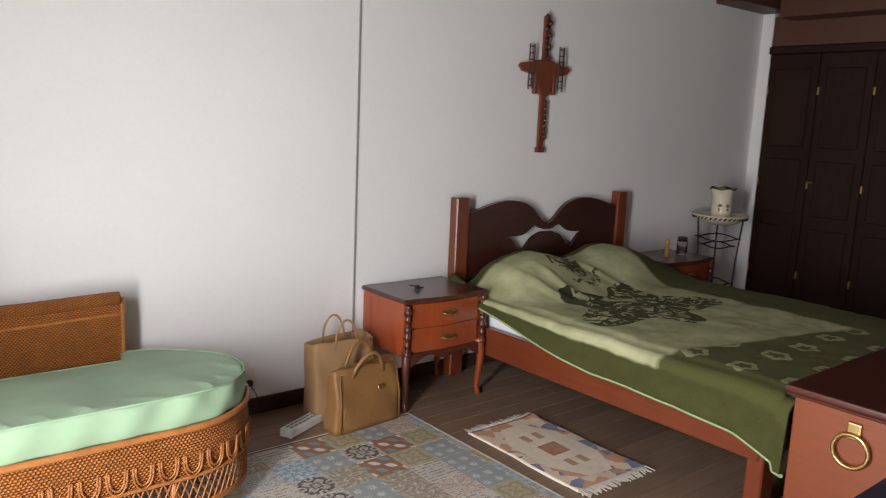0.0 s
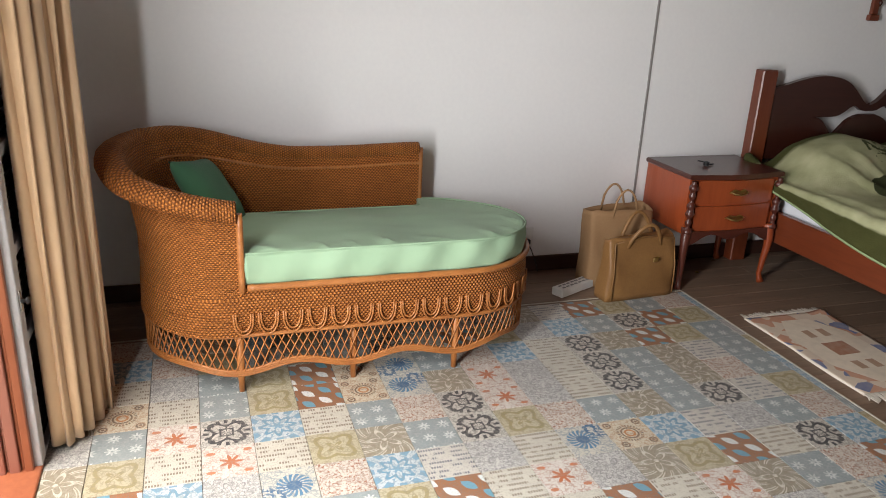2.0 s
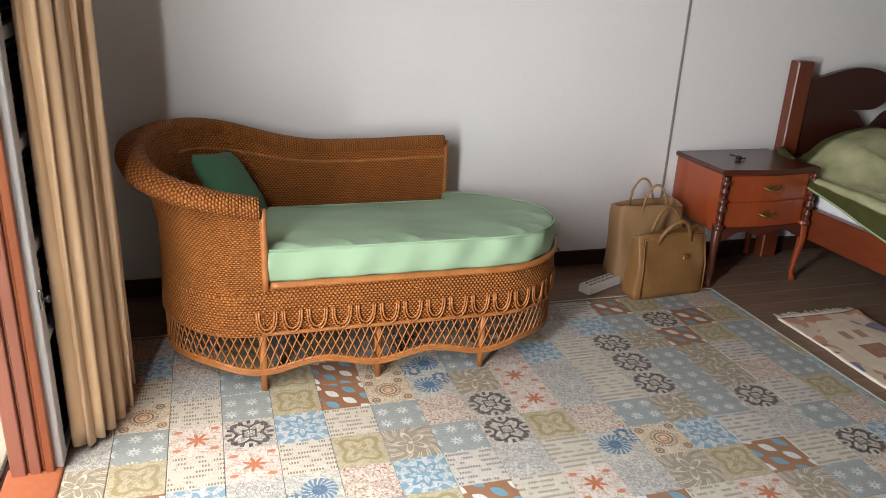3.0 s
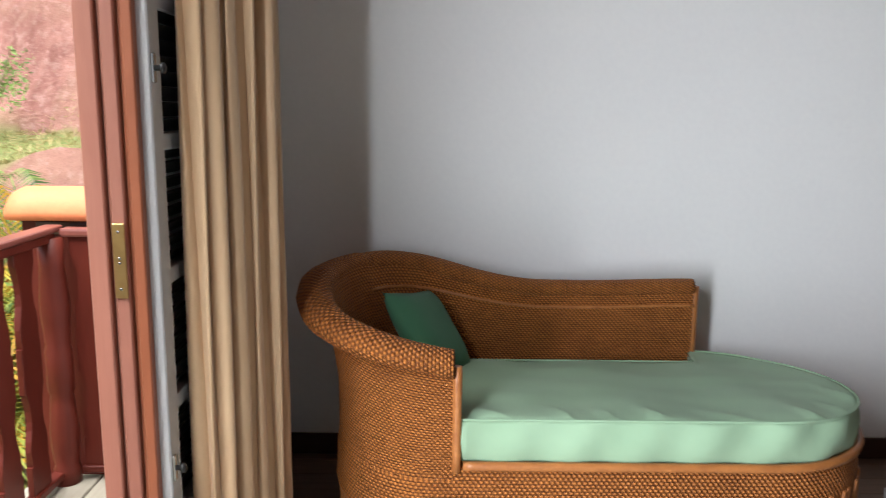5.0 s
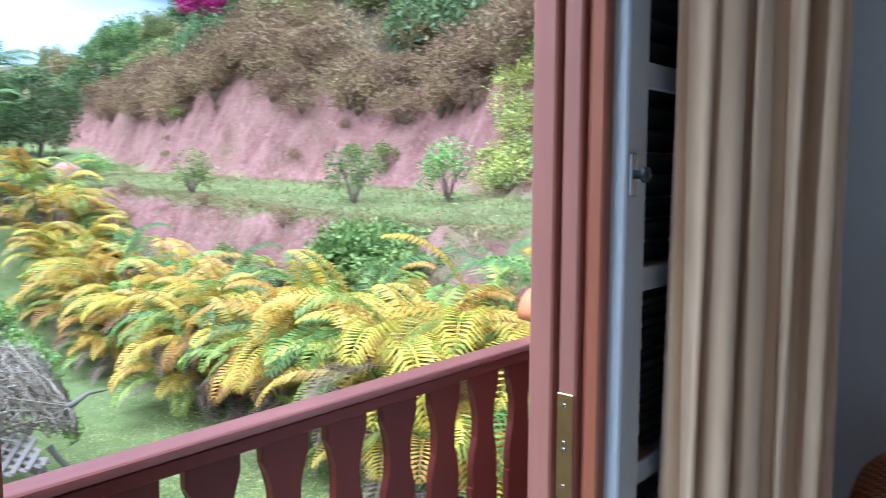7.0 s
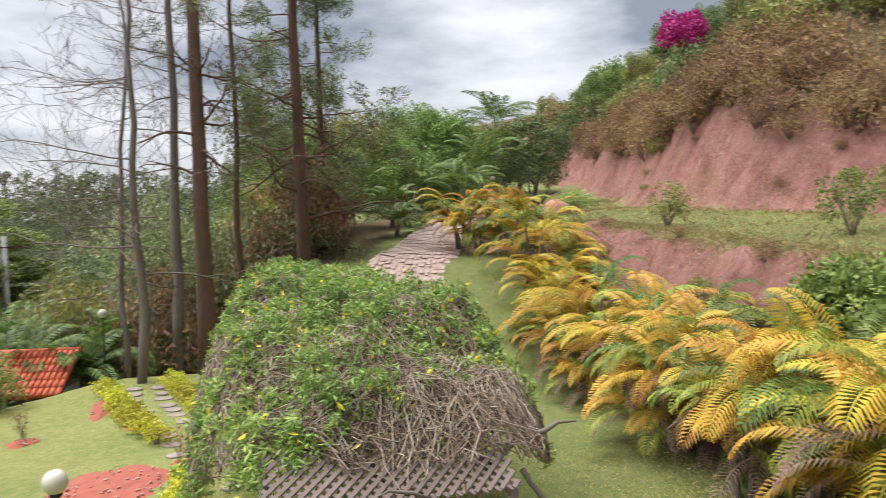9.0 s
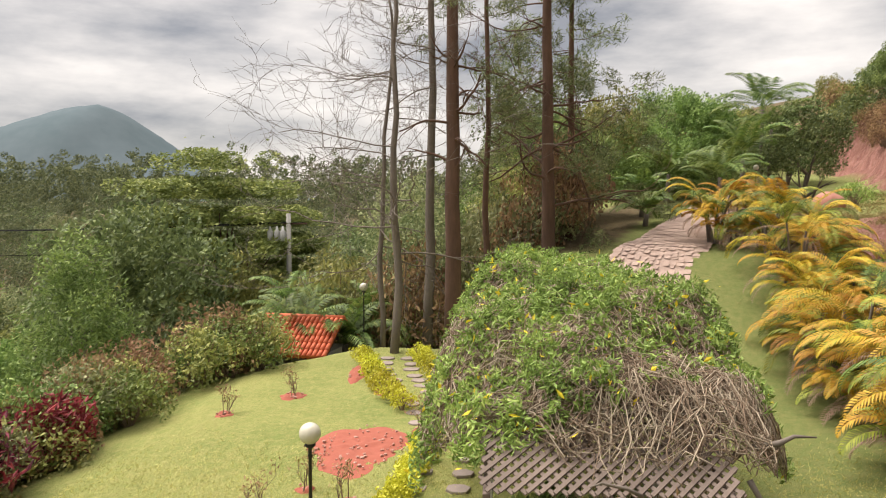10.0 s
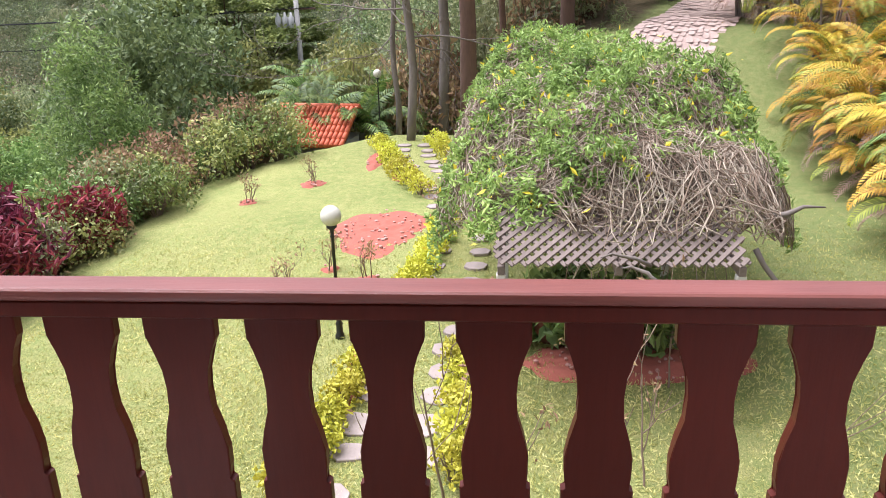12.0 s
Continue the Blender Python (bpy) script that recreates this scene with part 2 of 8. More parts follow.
# west wall with the balcony door and an added, unseen opening further south for the fill lamp
DY0, DY1, DH, WY0, WY1 = 1.49, 2.335, 2.16, -0.1, 1.33
bm = bmesh.new()
for y0, y1, z0, z1 in ((DY1, NY, -0.1, CZ), (WY1, DY0, -0.1, CZ), (SY - 0.15, WY0, -0.1, CZ), (DY0, DY1, DH, CZ), (WY0, WY1, 2.16, CZ), (WY0, WY1, -0.1, 0.0)):
    box(bm, WX - 0.095, WX, y0, y1, z0, z1)
wall_west = struct("wall_west", bm, M_WALL, "white painted wall with the balcony door", "wall")
bm = bmesh.new()
box(bm, WX - 0.095, EX + 0.15, SY - 0.15, SY, -0.1, CZ)
struct("wall_south", bm, M_WALL, "plain white wall behind the walker", "wall")
bm = bmesh.new()
box(bm, EX, EX + 0.15, 3.5, NY, -0.1, CZ)
box(bm, EX, EX + 0.15, SY, 0.9, -0.1, CZ)
box(bm, EX + 0.6, EX + 0.75, 0.9, 3.5, -0.1, CZ)
struct("wall_east", bm, M_WALL, "white painted wall beside the built-in wardrobe", "wall")
bm = bmesh.new()
box(bm, WX - 0.095, EX + 0.75, SY - 0.15, NY + 0.15, CZ, CZ + 0.12)
nb = 0
for i in range(28):
    x0 = WX + 0.02 + i * 0.245
    box(bm, x0, x0 + 0.237, SY, NY, CZ - 0.018, CZ - 0.001, 0.004)
struct("ceiling", bm, M_CEIL, "dark red-brown boarded wooden ceiling", "ceiling")
for x0, w in ((5.62, 0.16),):
    bm = bmesh.new()
    box(bm, x0, EX, 3.36, NY - 0.002, 2.53, CZ - 0.02, 0.006)
    struct("trim", bm, M_CEIL, "dark wooden ceiling beam over the wall", "beam")
bm = bmesh.new()
box(bm, 6.1, EX, SY, 3.33, 2.46, CZ - 0.02, 0.006)
struct("trim", bm, M_CEIL, "dark wooden beam above the wardrobe", "beam")
bm = bmesh.new()
box(bm, WX - 0.095, EX + 0.75, SY - 0.15, NY + 0.15, -0.3, -0.022)
struct("floor", bm, M_BASE, "subfloor under the boards", "floor")
for name, args in (("baseboard", (WX + 0.001, EX, NY - 0.018, NY - 0.001, 0.0, 0.085)),):
    bm = bmesh.new()
    box(bm, *args, 0.004)
    struct(name, bm, M_BASE, "dark wooden baseboard along the wall", "baseboard")
bm = bmesh.new()
box(bm, WX + 0.001, WX + 0.018, DY1 + 0.06, NY - 0.02, 0.0, 0.085, 0.004)
struct("baseboard", bm, M_BASE, "dark wooden baseboard beside the door", "baseboard")

# ---------- balcony door ----------
door = tagged(new("door_1"), "open balcony doorway with pinkish-brown moulded wooden frame", "door", kind="structure")
for x0, x1, y0, m in ((-0.582, -0.542, 2.288, M_FRAME), (-0.541, -0.532, 2.303, M_FRAME), (-0.531, -0.502, 2.290, M_FRAME), (-0.501, -0.490, 2.303, M_FRAME2), (-0.489, -0.466, 2.290, M_FRAME2)):
    bm = bmesh.new()
    box(bm, x0, x1, y0, DY1 - 0.001, 0.0, DH - 0.03, 0.003)
    part("jamb_moulding", bm, m, door)
for x0, x1, y1, m in ((-0.582, -0.542, 1.537, M_FRAME), (-0.541, -0.512, 1.52, M_FRAME), (-0.511, -0.466, 1.532, M_FRAME2)):
    bm = bmesh.new()
    box(bm, x0, x1, DY0 + 0.001, y1, 0.0, DH - 0.03, 0.003)
    part("jamb_moulding", bm, m, door)
bm = bmesh.new()
box(bm, -0.582, -0.466, DY0, DY1, DH - 0.03, DH + 0.02, 0.004)
part("lintel", bm, M_FRAME, door)
bm = bmesh.new()
box(bm, -0.60, -0.445, DY0 + 0.001, DY1 - 0.001, -0.02, 0.012, 0.004)
part("sill", bm, M_FRAME2, door)
bm = bmesh.new()
box(bm, -0.530, -0.504, 2.2855, 2.2898, 0.955, 1.112, 0.001)
plate = part("strike_plate", bm, M_BRASS, door, "brass strike plate")
for z in (0.975, 1.03, 1.04, 1.095):
    bm = bmesh.new()
    lathe(bm, [(0.003, 0), (0.003, 0.0015), (0.001, 0.002)], 10)
    bmesh.ops.transform(bm, matrix=pose(-0.517, 2.2855, z, 90, 0, 0), verts=bm.verts)
    part("screw", bm, M_STEEL, plate)


def shutter_leaf(at, rz=0):
    """White louvred leaf, 0.62 wide, lying in the local x, z plane."""
    th = thing("louvred_door_leaf", "grey-white wooden louvred door leaf folded open against the wall", "shutter", at, rz)
    W, H, T = 0.62, 2.1, 0.034
    for x0, x1 in ((0, 0.062), (W - 0.062, W)):
        bm = bmesh.new()
        box(bm, x0, x1, -T / 2, T / 2, 0.01, H, 0.003)
        part("stile", bm, M_SHUT, th)
    zs = [0.01, 0.42, 0.695, 0.985, 1.275, 1.565, 1.85, H]
    for z in zs:
        z0, z1 = max(0.01, z - 0.018), min(H, z + 0.018)
        bm = bmesh.new()
        box(bm, 0.0622, W - 0.0622, -T / 2 + 0.002, T / 2 - 0.002, z0, z1, 0.002)
        part("rail", bm, M_SHUT, th)
    for za, zb in zip(zs, zs[1:]):
        n = int((zb - za - 0.05) / 0.028)
        for i in range(n):
            z = za + 0.035 + i * (zb - za - 0.06) / max(1, n - 1)
            bm = bmesh.new()
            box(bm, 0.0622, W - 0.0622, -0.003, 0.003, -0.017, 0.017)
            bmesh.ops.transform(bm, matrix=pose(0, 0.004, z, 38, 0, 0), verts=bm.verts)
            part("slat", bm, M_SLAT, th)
    for z in (0.56, 1.425):
        bm = bmesh.new()
        box(bm, 0.006, 0.022, -T / 2 - 0.006, -T / 2, z - 0.03, z + 0.03, 0.002)
        bo = part("bolt", bm, M_STEEL, th, "small steel latch bolt")
        bm = bmesh.new()
        lathe(bm, [(0.006, 0), (0.006, 0.012), (0.011, 0.014), (0.011, 0.02), (0.004, 0.024)], 14)
        bmesh.ops.transform(bm, matrix=pose(0.013, -T / 2 - 0.005, z, 90, 0, 0), verts=bm.verts)
        part("knob", bm, M_BLACK, bo)
    return th


leaf = shutter_leaf((-0.4605, 2.312, 0.0), 90)


def curtain(at_y0, at_y1, x, seed):
    th = thing("curtain", "floor-length beige satin curtain gathered beside the balcony door", "curtain", (x, (at_y0 + at_y1) / 2, 0))
    rnd = random.Random(seed)
    L = at_y1 - at_y0
    amp = [rnd.uniform(0.6, 1.2) for _ in range(12)]
    line = [(-0.405, 2.405), (-0.39, 2.44), (-0.335, 2.51), (-0.312, 2.64), (-0.33, 2.88), (-0.39, 3.12)]
    def fn(u, v):
        k = 7.2
        f = min(4.999, u * 5)
        (xa, ya), (xb, yb) = line[int(f)], line[int(f) + 1]
        cx, cy = lerp(xa, xb, f % 1), lerp(ya, yb, f % 1)
        ph = u * k * 2 * math.pi + 0.9 * math.sin(u * 9 + 1.3) + 0.2 * math.sin(v * 5 + u * 7)
        a = 0.047 * amp[int(u * k) % 12] * (1 - 0.15 * v)
        y = cy + 0.020 * math.sin(2 * ph) + 0.3 * a * math.sin(ph)
        xx = cx + a * math.sin(ph) + 0.008 * math.sin(ph * 2.3 + v * 4) + 0.012 * (1 - v) * math.sin(u * 11)
        z = 0.012 + 2.42 * v + 0.012 * math.sin(u * 8) * (1 - v)
        return Vector((xx - x, y - (at_y0 + at_y1) / 2, z))
    bm = bmesh.new()
    grid(bm, 190, 40, fn)
    ob = part("drape", bm, M_CURTAIN, th)
    sol = ob.modifiers.new("cloth", "SOLIDIFY")
    sol.thickness = 0.003
    bm = bmesh.new()
    tube(bm, [(0, -L / 2 - 0.9, 2.45), (0, L / 2 + 0.02, 2.45)], 0.014, 12)
    part("curtain_rod", bm, M_MAHOG_Y, th, "round wooden curtain rod")
    return th


curtain(2.37, 3.25, -0.350, 3)

# ---------- balcony ----------
RX = -1.214
bm = bmesh.new()
box(bm, -1.34, -0.5801, -2.7, 3.62, -0.28, -0.03)
struct("balcony_floor", bm, M_DARKWOOD, "balcony slab under the grey deck boards", "floor")
for i in range(6):
    x0 = -1.33 + i * 0.118
    bm = bmesh.new()
    box(bm, x0, x0 + 0.112, -2.7, 3.4, -0.029, 0.0, 0.004)
    struct("deck_board", bm, M_DECK, "weathered grey deck board", "board")


def baluster_outline():
    half = [(0.0, 0.058), (0.11, 0.058), (0.112, 0.048), (0.135, 0.053), (0.165, 0.056), (0.20, 0.050), (0.235, 0.038), (0.265, 0.034), (0.30, 0.036), (0.34, 0.046), (0.365, 0.05),
            (0.367, 0.060), (0.52, 0.060), (0.522, 0.050), (0.55, 0.0555), (0.585, 0.056), (0.62, 0.049), (0.66, 0.038), (0.70, 0.034), (0.735, 0.037), (0.77, 0.047), (0.795, 0.060), (0.8565, 0.061)]
    return [(w, z) for z, w in half] + [(-w, z) for z, w in reversed(half)]


def make_balustrade():
    th = thing("balustrade", "oxide-red painted wooden balcony balustrade with shaped flat balusters", "railing", (RX, 2.0, -0.002), 0.3)
    bm = bmesh.new()
    box(bm, -0.018, 0.046, -4.6, 1.395, 0.9195, 0.942, 0.009, 3)
    part("handrail", bm, M_RAILTOP, th, "pinkish-brown handrail with the sky's reflection painted into its colour")
    # darker strip below paints the handrail's shaded front face
    bm = bmesh.new()
    box(bm, -0.012, 0.041, -4.6, 1.34, 0.890, 0.919, 0.003)
    part("top_rail", bm, M_RAIL, th)
    bm = bmesh.new()
    box(bm, -0.014, 0.030, -4.6, 1.34, 0.03, 0.058, 0.004)
    part("bottom_rail", bm, M_RAIL, th)
    o = baluster_outline()
    bm = bmesh.new()
    prism(bm, o, Matrix(((0, 0, 1, -0.011), (1, 0, 0, 0), (0, 1, 0, 0), (0, 0, 0, 1))), 0.022, 0.0022)
    me = mesh_of("baluster", bm, M_RAIL)
    y = 3.172 - 2.0
    while y > -4.5:
        ob = new("baluster", me)
        ob.parent = th
        ob.location = (0.008, y, 0.0505)
        y -= 0.1713
    for yy in (1.34,):
        bm = bmesh.new()
        lathe(bm, [(0.046, 0.0), (0.046, 0.06), (0.04, 0.075), (0.048, 0.13), (0.05, 0.2), (0.042, 0.30), (0.038, 0.34), (0.046, 0.36), (0.046, 0.5), (0.04, 0.52), (0.048, 0.62), (0.05, 0.68), (0.040, 0.80), (0.044, 0.905)], 20, (0.022, yy, 0.0))
        part("corner_post", bm, M_RAIL, th)
    bm = bmesh.new()
    box(bm, 0.054, 0.585, 1.34, 1.395, 0.9055, 0.935, 0.009, 2)
    part("handrail", bm, M_RAILTOP, th)
    bm = bmesh.new()
    box(bm, 0.07, 0.585, 1.347, 1.393, 0.03, 0.058, 0.004)
    part("bottom_rail", bm, M_RAIL, th)
    bm = bmesh.new()
    prism(bm, o, Matrix(((1, 0, 0, 0), (0, 0, 1, -0.011), (0, 1, 0, 0), (0, 0, 0, 1))), 0.022, 0.0022)
    me2 = mesh_of("baluster", bm, M_RAIL)
    for i in range(3):
        ob = new("baluster", me2)
        ob.parent = th
        ob.location = (0.135 + 0.165 * i, 1.37, 0.0505)
    return th


make_balustrade()
# low wall north of the balcony with a rounded clay coping
th = thing("parapet_pier", "pinkish plastered pier with a rounded terracotta coping tile", "pier", (-1.0, 3.53, -0.3))
bm = bmesh.new()
box(bm, -0.355, 0.37, -0.075, 0.075, 0.0, 1.245, 0.004)
part("body", bm, M_RAIL, th)
# dark strip on the pier's face, painting the shade under the coping
bm = bmesh.new()
box(bm, -0.30, 0.37, -0.082, -0.0755, 1.195, 1.24, 0.002)
part("recess", bm, M_DARKWOOD, th)
def cap_fn(u, v):
    a = math.pi * v
    e = 1 - max(0.0, (0.09 - u) / 0.09) ** 2.2 * 0.55
    return Vector((-0.43 + 0.8 * u, 0.115 * math.cos(a) * e, 1.248 + 0.112 * math.sin(a) ** 0.8 * e))
bm = bmesh.new()
vs = grid(bm, 24, 16, cap_fn)
bm.faces.new([r for r in vs[0]])
bm.faces.new([r for r in vs[-1]][::-1])
bm.faces.new([vs[i][0] for i in range(25)] + [vs[i][16] for i in range(24, -1, -1)])
part("coping_tile", bm, M_TERRA, th, "orange rounded clay coping tile")

# ---------- wicker chaise longue ----------
def wicker(name, ca, cb, su=430.0, sv=330.0):
    """Woven cane: crossed sine waves on the surface's own uv, in metres."""
    m, nt, b = nodes_of(name, 0.55, 0, 0.2)
    uv = nt.nodes.new("ShaderNodeUVMap").outputs["UV"]
    sp = nt.nodes.new("ShaderNodeSeparateXYZ")
    nt.links.new(uv, sp.inputs[0])
    u, v = sp.outputs[0], sp.outputs[1]
    pu, pv = mathn(nt, "MULTIPLY", u, su), mathn(nt, "MULTIPLY", v, sv)
    row = mathn(nt, "FLOOR", mathn(nt, "DIVIDE", pv, math.pi))
    sh = mathn(nt, "MULTIPLY", mathn(nt, "MODULO", row, 2.0), math.pi)
    strand = mathn(nt, "ABSOLUTE", mathn(nt, "SINE", pv))
    over = mathn(nt, "SINE", mathn(nt, "ADD", pu, sh))
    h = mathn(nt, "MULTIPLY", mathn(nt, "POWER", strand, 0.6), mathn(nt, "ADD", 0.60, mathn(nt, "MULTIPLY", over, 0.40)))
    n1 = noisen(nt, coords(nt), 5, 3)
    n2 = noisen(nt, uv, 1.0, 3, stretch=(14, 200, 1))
    # weave height also drives the colour, painting shade into the hollows between strands
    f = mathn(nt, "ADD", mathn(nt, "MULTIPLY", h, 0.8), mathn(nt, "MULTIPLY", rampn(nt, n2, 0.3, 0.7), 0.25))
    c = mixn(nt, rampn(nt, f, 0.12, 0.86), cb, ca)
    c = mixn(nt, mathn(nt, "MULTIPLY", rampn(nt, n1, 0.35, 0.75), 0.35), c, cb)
    nt.links.new(c, b.inputs["Base Color"])
    bumpn(nt, b, h, 1.0, 0.007)
    return m


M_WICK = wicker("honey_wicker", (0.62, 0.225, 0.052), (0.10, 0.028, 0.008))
M_CANE = plain("bent_cane", (0.44, 0.17, 0.045), (0.28, 0.095, 0.025), 0.42, scale=18, bump=0.2, fine=90)


def uv_grid(bm, nu, nv, fn, ul, vl):
    lay = bm.loops.layers.uv.verify()
    vs = [[bm.verts.new(fn(i / nu, j / nv)) for j in range(nv + 1)] for i in range(nu + 1)]
    for i in range(nu):
        for j in range(nv):
            f = bm.faces.new((vs[i][j], vs[i + 1][j], vs[i + 1][j + 1], vs[i][j + 1]))
            f.smooth = True
            for l, (a, c) in zip(f.loops, ((i, j), (i + 1, j), (i + 1, j + 1), (i, j + 1))):
                l[lay].uv = (a / nu * ul, c / nv * vl)
    return vs


def chaise():
    th = thing("wicker_chaise_longue", "honey-brown woven wicker chaise longue with scrolled back against the wall", "chaise longue", (0.6, 3.03, 0.0))
    ox, oy = 0.6, 3.03
    FY, BY, XL, XR = 2.64 - oy, 3.44 - oy, -0.16 - ox, 1.42 - ox
    # plan outline of the base, from the back right round the foot end, along the front and round the head end
    def plan(t):
        """Closed outline, t in 0..1, counted from the back middle of the foot end, clockwise from above to the head end."""
        pts = plan.pts
        k = t * (len(pts) - 1)
        i = min(int(k), len(pts) - 2)
        a, b2 = pts[i], pts[i + 1]
        return a + (b2 - a) * (k - i)
    raw = []
    for i in range(17):      # foot end half-round
        a = math.pi / 2 - math.pi * i / 16
        raw.append(Vector((XR - 0.36 + 0.36 * math.cos(a), (FY + BY) / 2 + (BY - FY) / 2 * math.sin(a), 0)))
    for i in range(1, 14):
        raw.append(Vector((lerp(XR - 0.36, XL + 0.30, i / 14), FY, 0)))
    for i in range(17):      # head end
        a = -math.pi / 2 - math.pi * i / 16
        raw.append(Vector((XL + 0.30 + 0.30 * math.cos(a), (FY + BY) / 2 + (BY - FY) / 2 * math.sin(a), 0)))
    for i in range(1, 14):
        raw.append(Vector((lerp(XL + 0.30, XR - 0.36, i / 14), BY, 0)))
    raw.append(raw[0].copy())
    # resample by length
    ln = [0.0]
    for a, b2 in zip(raw, raw[1:]):
        ln.append(ln[-1] + (b2 - a).length)
    total = ln[-1]
    N = 160
    res, j = [], 0
    for i in range(N + 1):
        s = total * i / N
        while j < len(raw) - 2 and ln[j + 1] < s:
            j += 1
        res.append(raw[j].lerp(raw[j + 1], (s - ln[j]) / max(1e-9, ln[j + 1] - ln[j])))
    plan.pts = res
    ctr = Vector(((XL + XR) / 2, (FY + BY) / 2, 0))
    def off(p, d):
        q2 = p - Vector((min(max(p.x, XL + 0.3), XR - 0.36), ctr.y, 0))
        return p + q2.normalized() * d
    zb, zs = 0.235, 0.415
    def rim_z(t):
        p = plan(t)
        f = 0.5 + 0.5 * math.cos((p.x + ox - 0.177) / 0.416 * 2 * math.pi)
        return 0.115 - 0.035 * f if p.y < 0 else 0.10
    # woven skirt
    bm = bmesh.new()
    uv_grid(bm, N, 6, lambda u, v: off(plan(u), 0.012 * math.sin(v * math.pi)) + Vector((0, 0, lerp(zb, zs, v))), total, zs - zb)
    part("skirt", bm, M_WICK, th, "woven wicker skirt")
    for z, r in ((zs + 0.004, 0.013), (zb, 0.008)):
        bm = bmesh.new()
        i1 = next(i for i in range(N) if res[i].y < 0 and res[i].x < 0.20 - ox) if r > 0.01 else N
        tube(bm, [off(plan(i / N), 0.008) + Vector((0, 0, z)) for i in range(i1)], r, 8, closed=r < 0.01)
        part("rim", bm, M_CANE, th, "rounded cane rim")
    bm = bmesh.new()
    for k in range(3):
        tube(bm, [off(plan(i / N), 0.0) + Vector((0, 0, rim_z(i / N) + 0.008 * (k - 1))) for i in range(N)], 0.007, 6, closed=True)
    part("rim", bm, M_CANE, th)
    # crossed canes between skirt and lower rim
    nl = 132
    for i in range(nl):
        for s in (-1, 1):
            t0, t1 = i / nl, (i + s * 2.0) / nl
            pts = []
            for k in range(6):
                f = k / 5
                t = (t0 + (t1 - t0) * f) % 1.0
                pts.append(off(plan(t), 0.004 * s) + Vector((0, 0, lerp(zb, rim_z(t), f))))
            bm = bmesh.new()
            tube(bm, pts, 0.0032, 4, caps=False)
            part("lattice_cane", bm, M_CANE, th)
    # drooping loops on the skirt
    for i in range(26):
        c = 0.20 + i * 0.0213
        if c > 0.515:
            break
        for w in (0.0085, 0.0065):
            pts = []
            for k in range(11):
                a = math.pi * k / 10
                p = off(plan(c + w * math.cos(a)), 0.017)
                pts.append(p + Vector((0, 0, 0.325 - (0.085 if w > 0.007 else 0.07) * math.sin(a) ** 0.7)))
            bm = bmesh.new()
            tube(bm, pts, 0.004, 5)
            part("loop", bm, M_CANE, th)
    # legs
    for x, y in ((0.177, 2.65), (0.60, 2.665), (1.01, 2.652), (0.1, 3.40), (0.6, 3.41), (1.05, 3.40)):
        bm = bmesh.new()
        tube(bm, [(x - ox, y - oy, 0.0), (x - ox, y - oy, 0.1), (x - ox, y - oy, 0.42)], [0.011, 0.015, 0.014], 8)
        part("leg", bm, M_CANE, th)
    # back and head wall: follows the outline from the right end of the back to the front edge of the head
    tb0 = None
    def side(t):
        """Head and back wall path: t 0 at the front of the head end, 1 at the right end of the back."""
        k = lerp(0.555, 0.915, t)
        return plan(k)
    xs_front = 0.177 - ox
    cand = min(range(N), key=lambda i: (plan(i / N) - Vector((xs_front, FY, 0))).length)
    candb = min(range(N), key=lambda i: (plan(i / N) - Vector((1.06 - ox, BY, 0))).length)
    ta, tz = cand / N, (candb if candb > N // 2 else N) / N
    def topz(s):
        # arm falls at the front end, peaks round the head and dips along the back
        if s < 0.42:
            return lerp(0.695, 0.825, min(1.0, s / 0.30) * 0.7 + 0.3 * smooth(0.0, 0.30, s))
        return lerp(0.82, 0.722, smooth(0.44, 0.74, s)) + 0.012 * smooth(0.8, 1.0, s)
    def flare(s, v):
        f = smooth(0.02, 0.2, s) * (1 - smooth(0.45, 0.66, s))
        waist = 0.0
        return waist + 0.05 * f * max(0.0, v - 0.30) ** 1.5 * 1.9
    def wallp(s, v, d=0.0):
        p = plan(lerp(ta, tz, s))
        return off(p, d + flare(s, v)) + Vector((0, 0, lerp(0.40, topz(s), v)))
    LEN = total * (tz - ta)
    bm = bmesh.new()
    uv_grid(bm, 110, 16, lambda u, v: wallp(u, v, 0.006), LEN, 0.40)
    uv_grid(bm, 110, 16, lambda u, v: wallp(1 - u, v, -0.028), LEN, 0.40)
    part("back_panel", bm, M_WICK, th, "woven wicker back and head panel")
    # head wall outside also covers the skirt zone
    bm = bmesh.new()
    uv_grid(bm, 60, 8, lambda u, v: off(plan(lerp(ta, tz, u * 0.6)), 0.016 - 0.012 * v) + Vector((0, 0, lerp(0.235, 0.43, v))), LEN * 0.6, 0.2)
    part("head_skirt", bm, M_WICK, th)
    # thick rolled arm
    def roll(u, v):
        s = u
        a = 2 * math.pi * v
        wid = 0.032 + 0.016 * smooth(0.0, 0.06, s) * (1 - smooth(0.42, 0.72, s)) + 0.008 * (1 - s)
        hgt = 0.027 + 0.013 * (1 - s)
        c = wallp(s, 1.0, -0.010 + 0.03 * smooth(0.03, 0.2, s) * (1 - smooth(0.4, 0.66, s)))
        o2 = (off(c, 1.0) - c)
        o2.z = 0
        o2.normalize()
        tilt = 0.12 * smooth(0.05, 0.2, s) * (1 - smooth(0.4, 0.62, s))
        dx, dz = math.cos(a) * wid, math.sin(a) * hgt
        return c + o2 * (dx * math.cos(tilt) - 0) + Vector((0, 0, dz - dx * math.sin(tilt)))
    bm = bmesh.new()
    lay = bm.loops.layers.uv.verify()
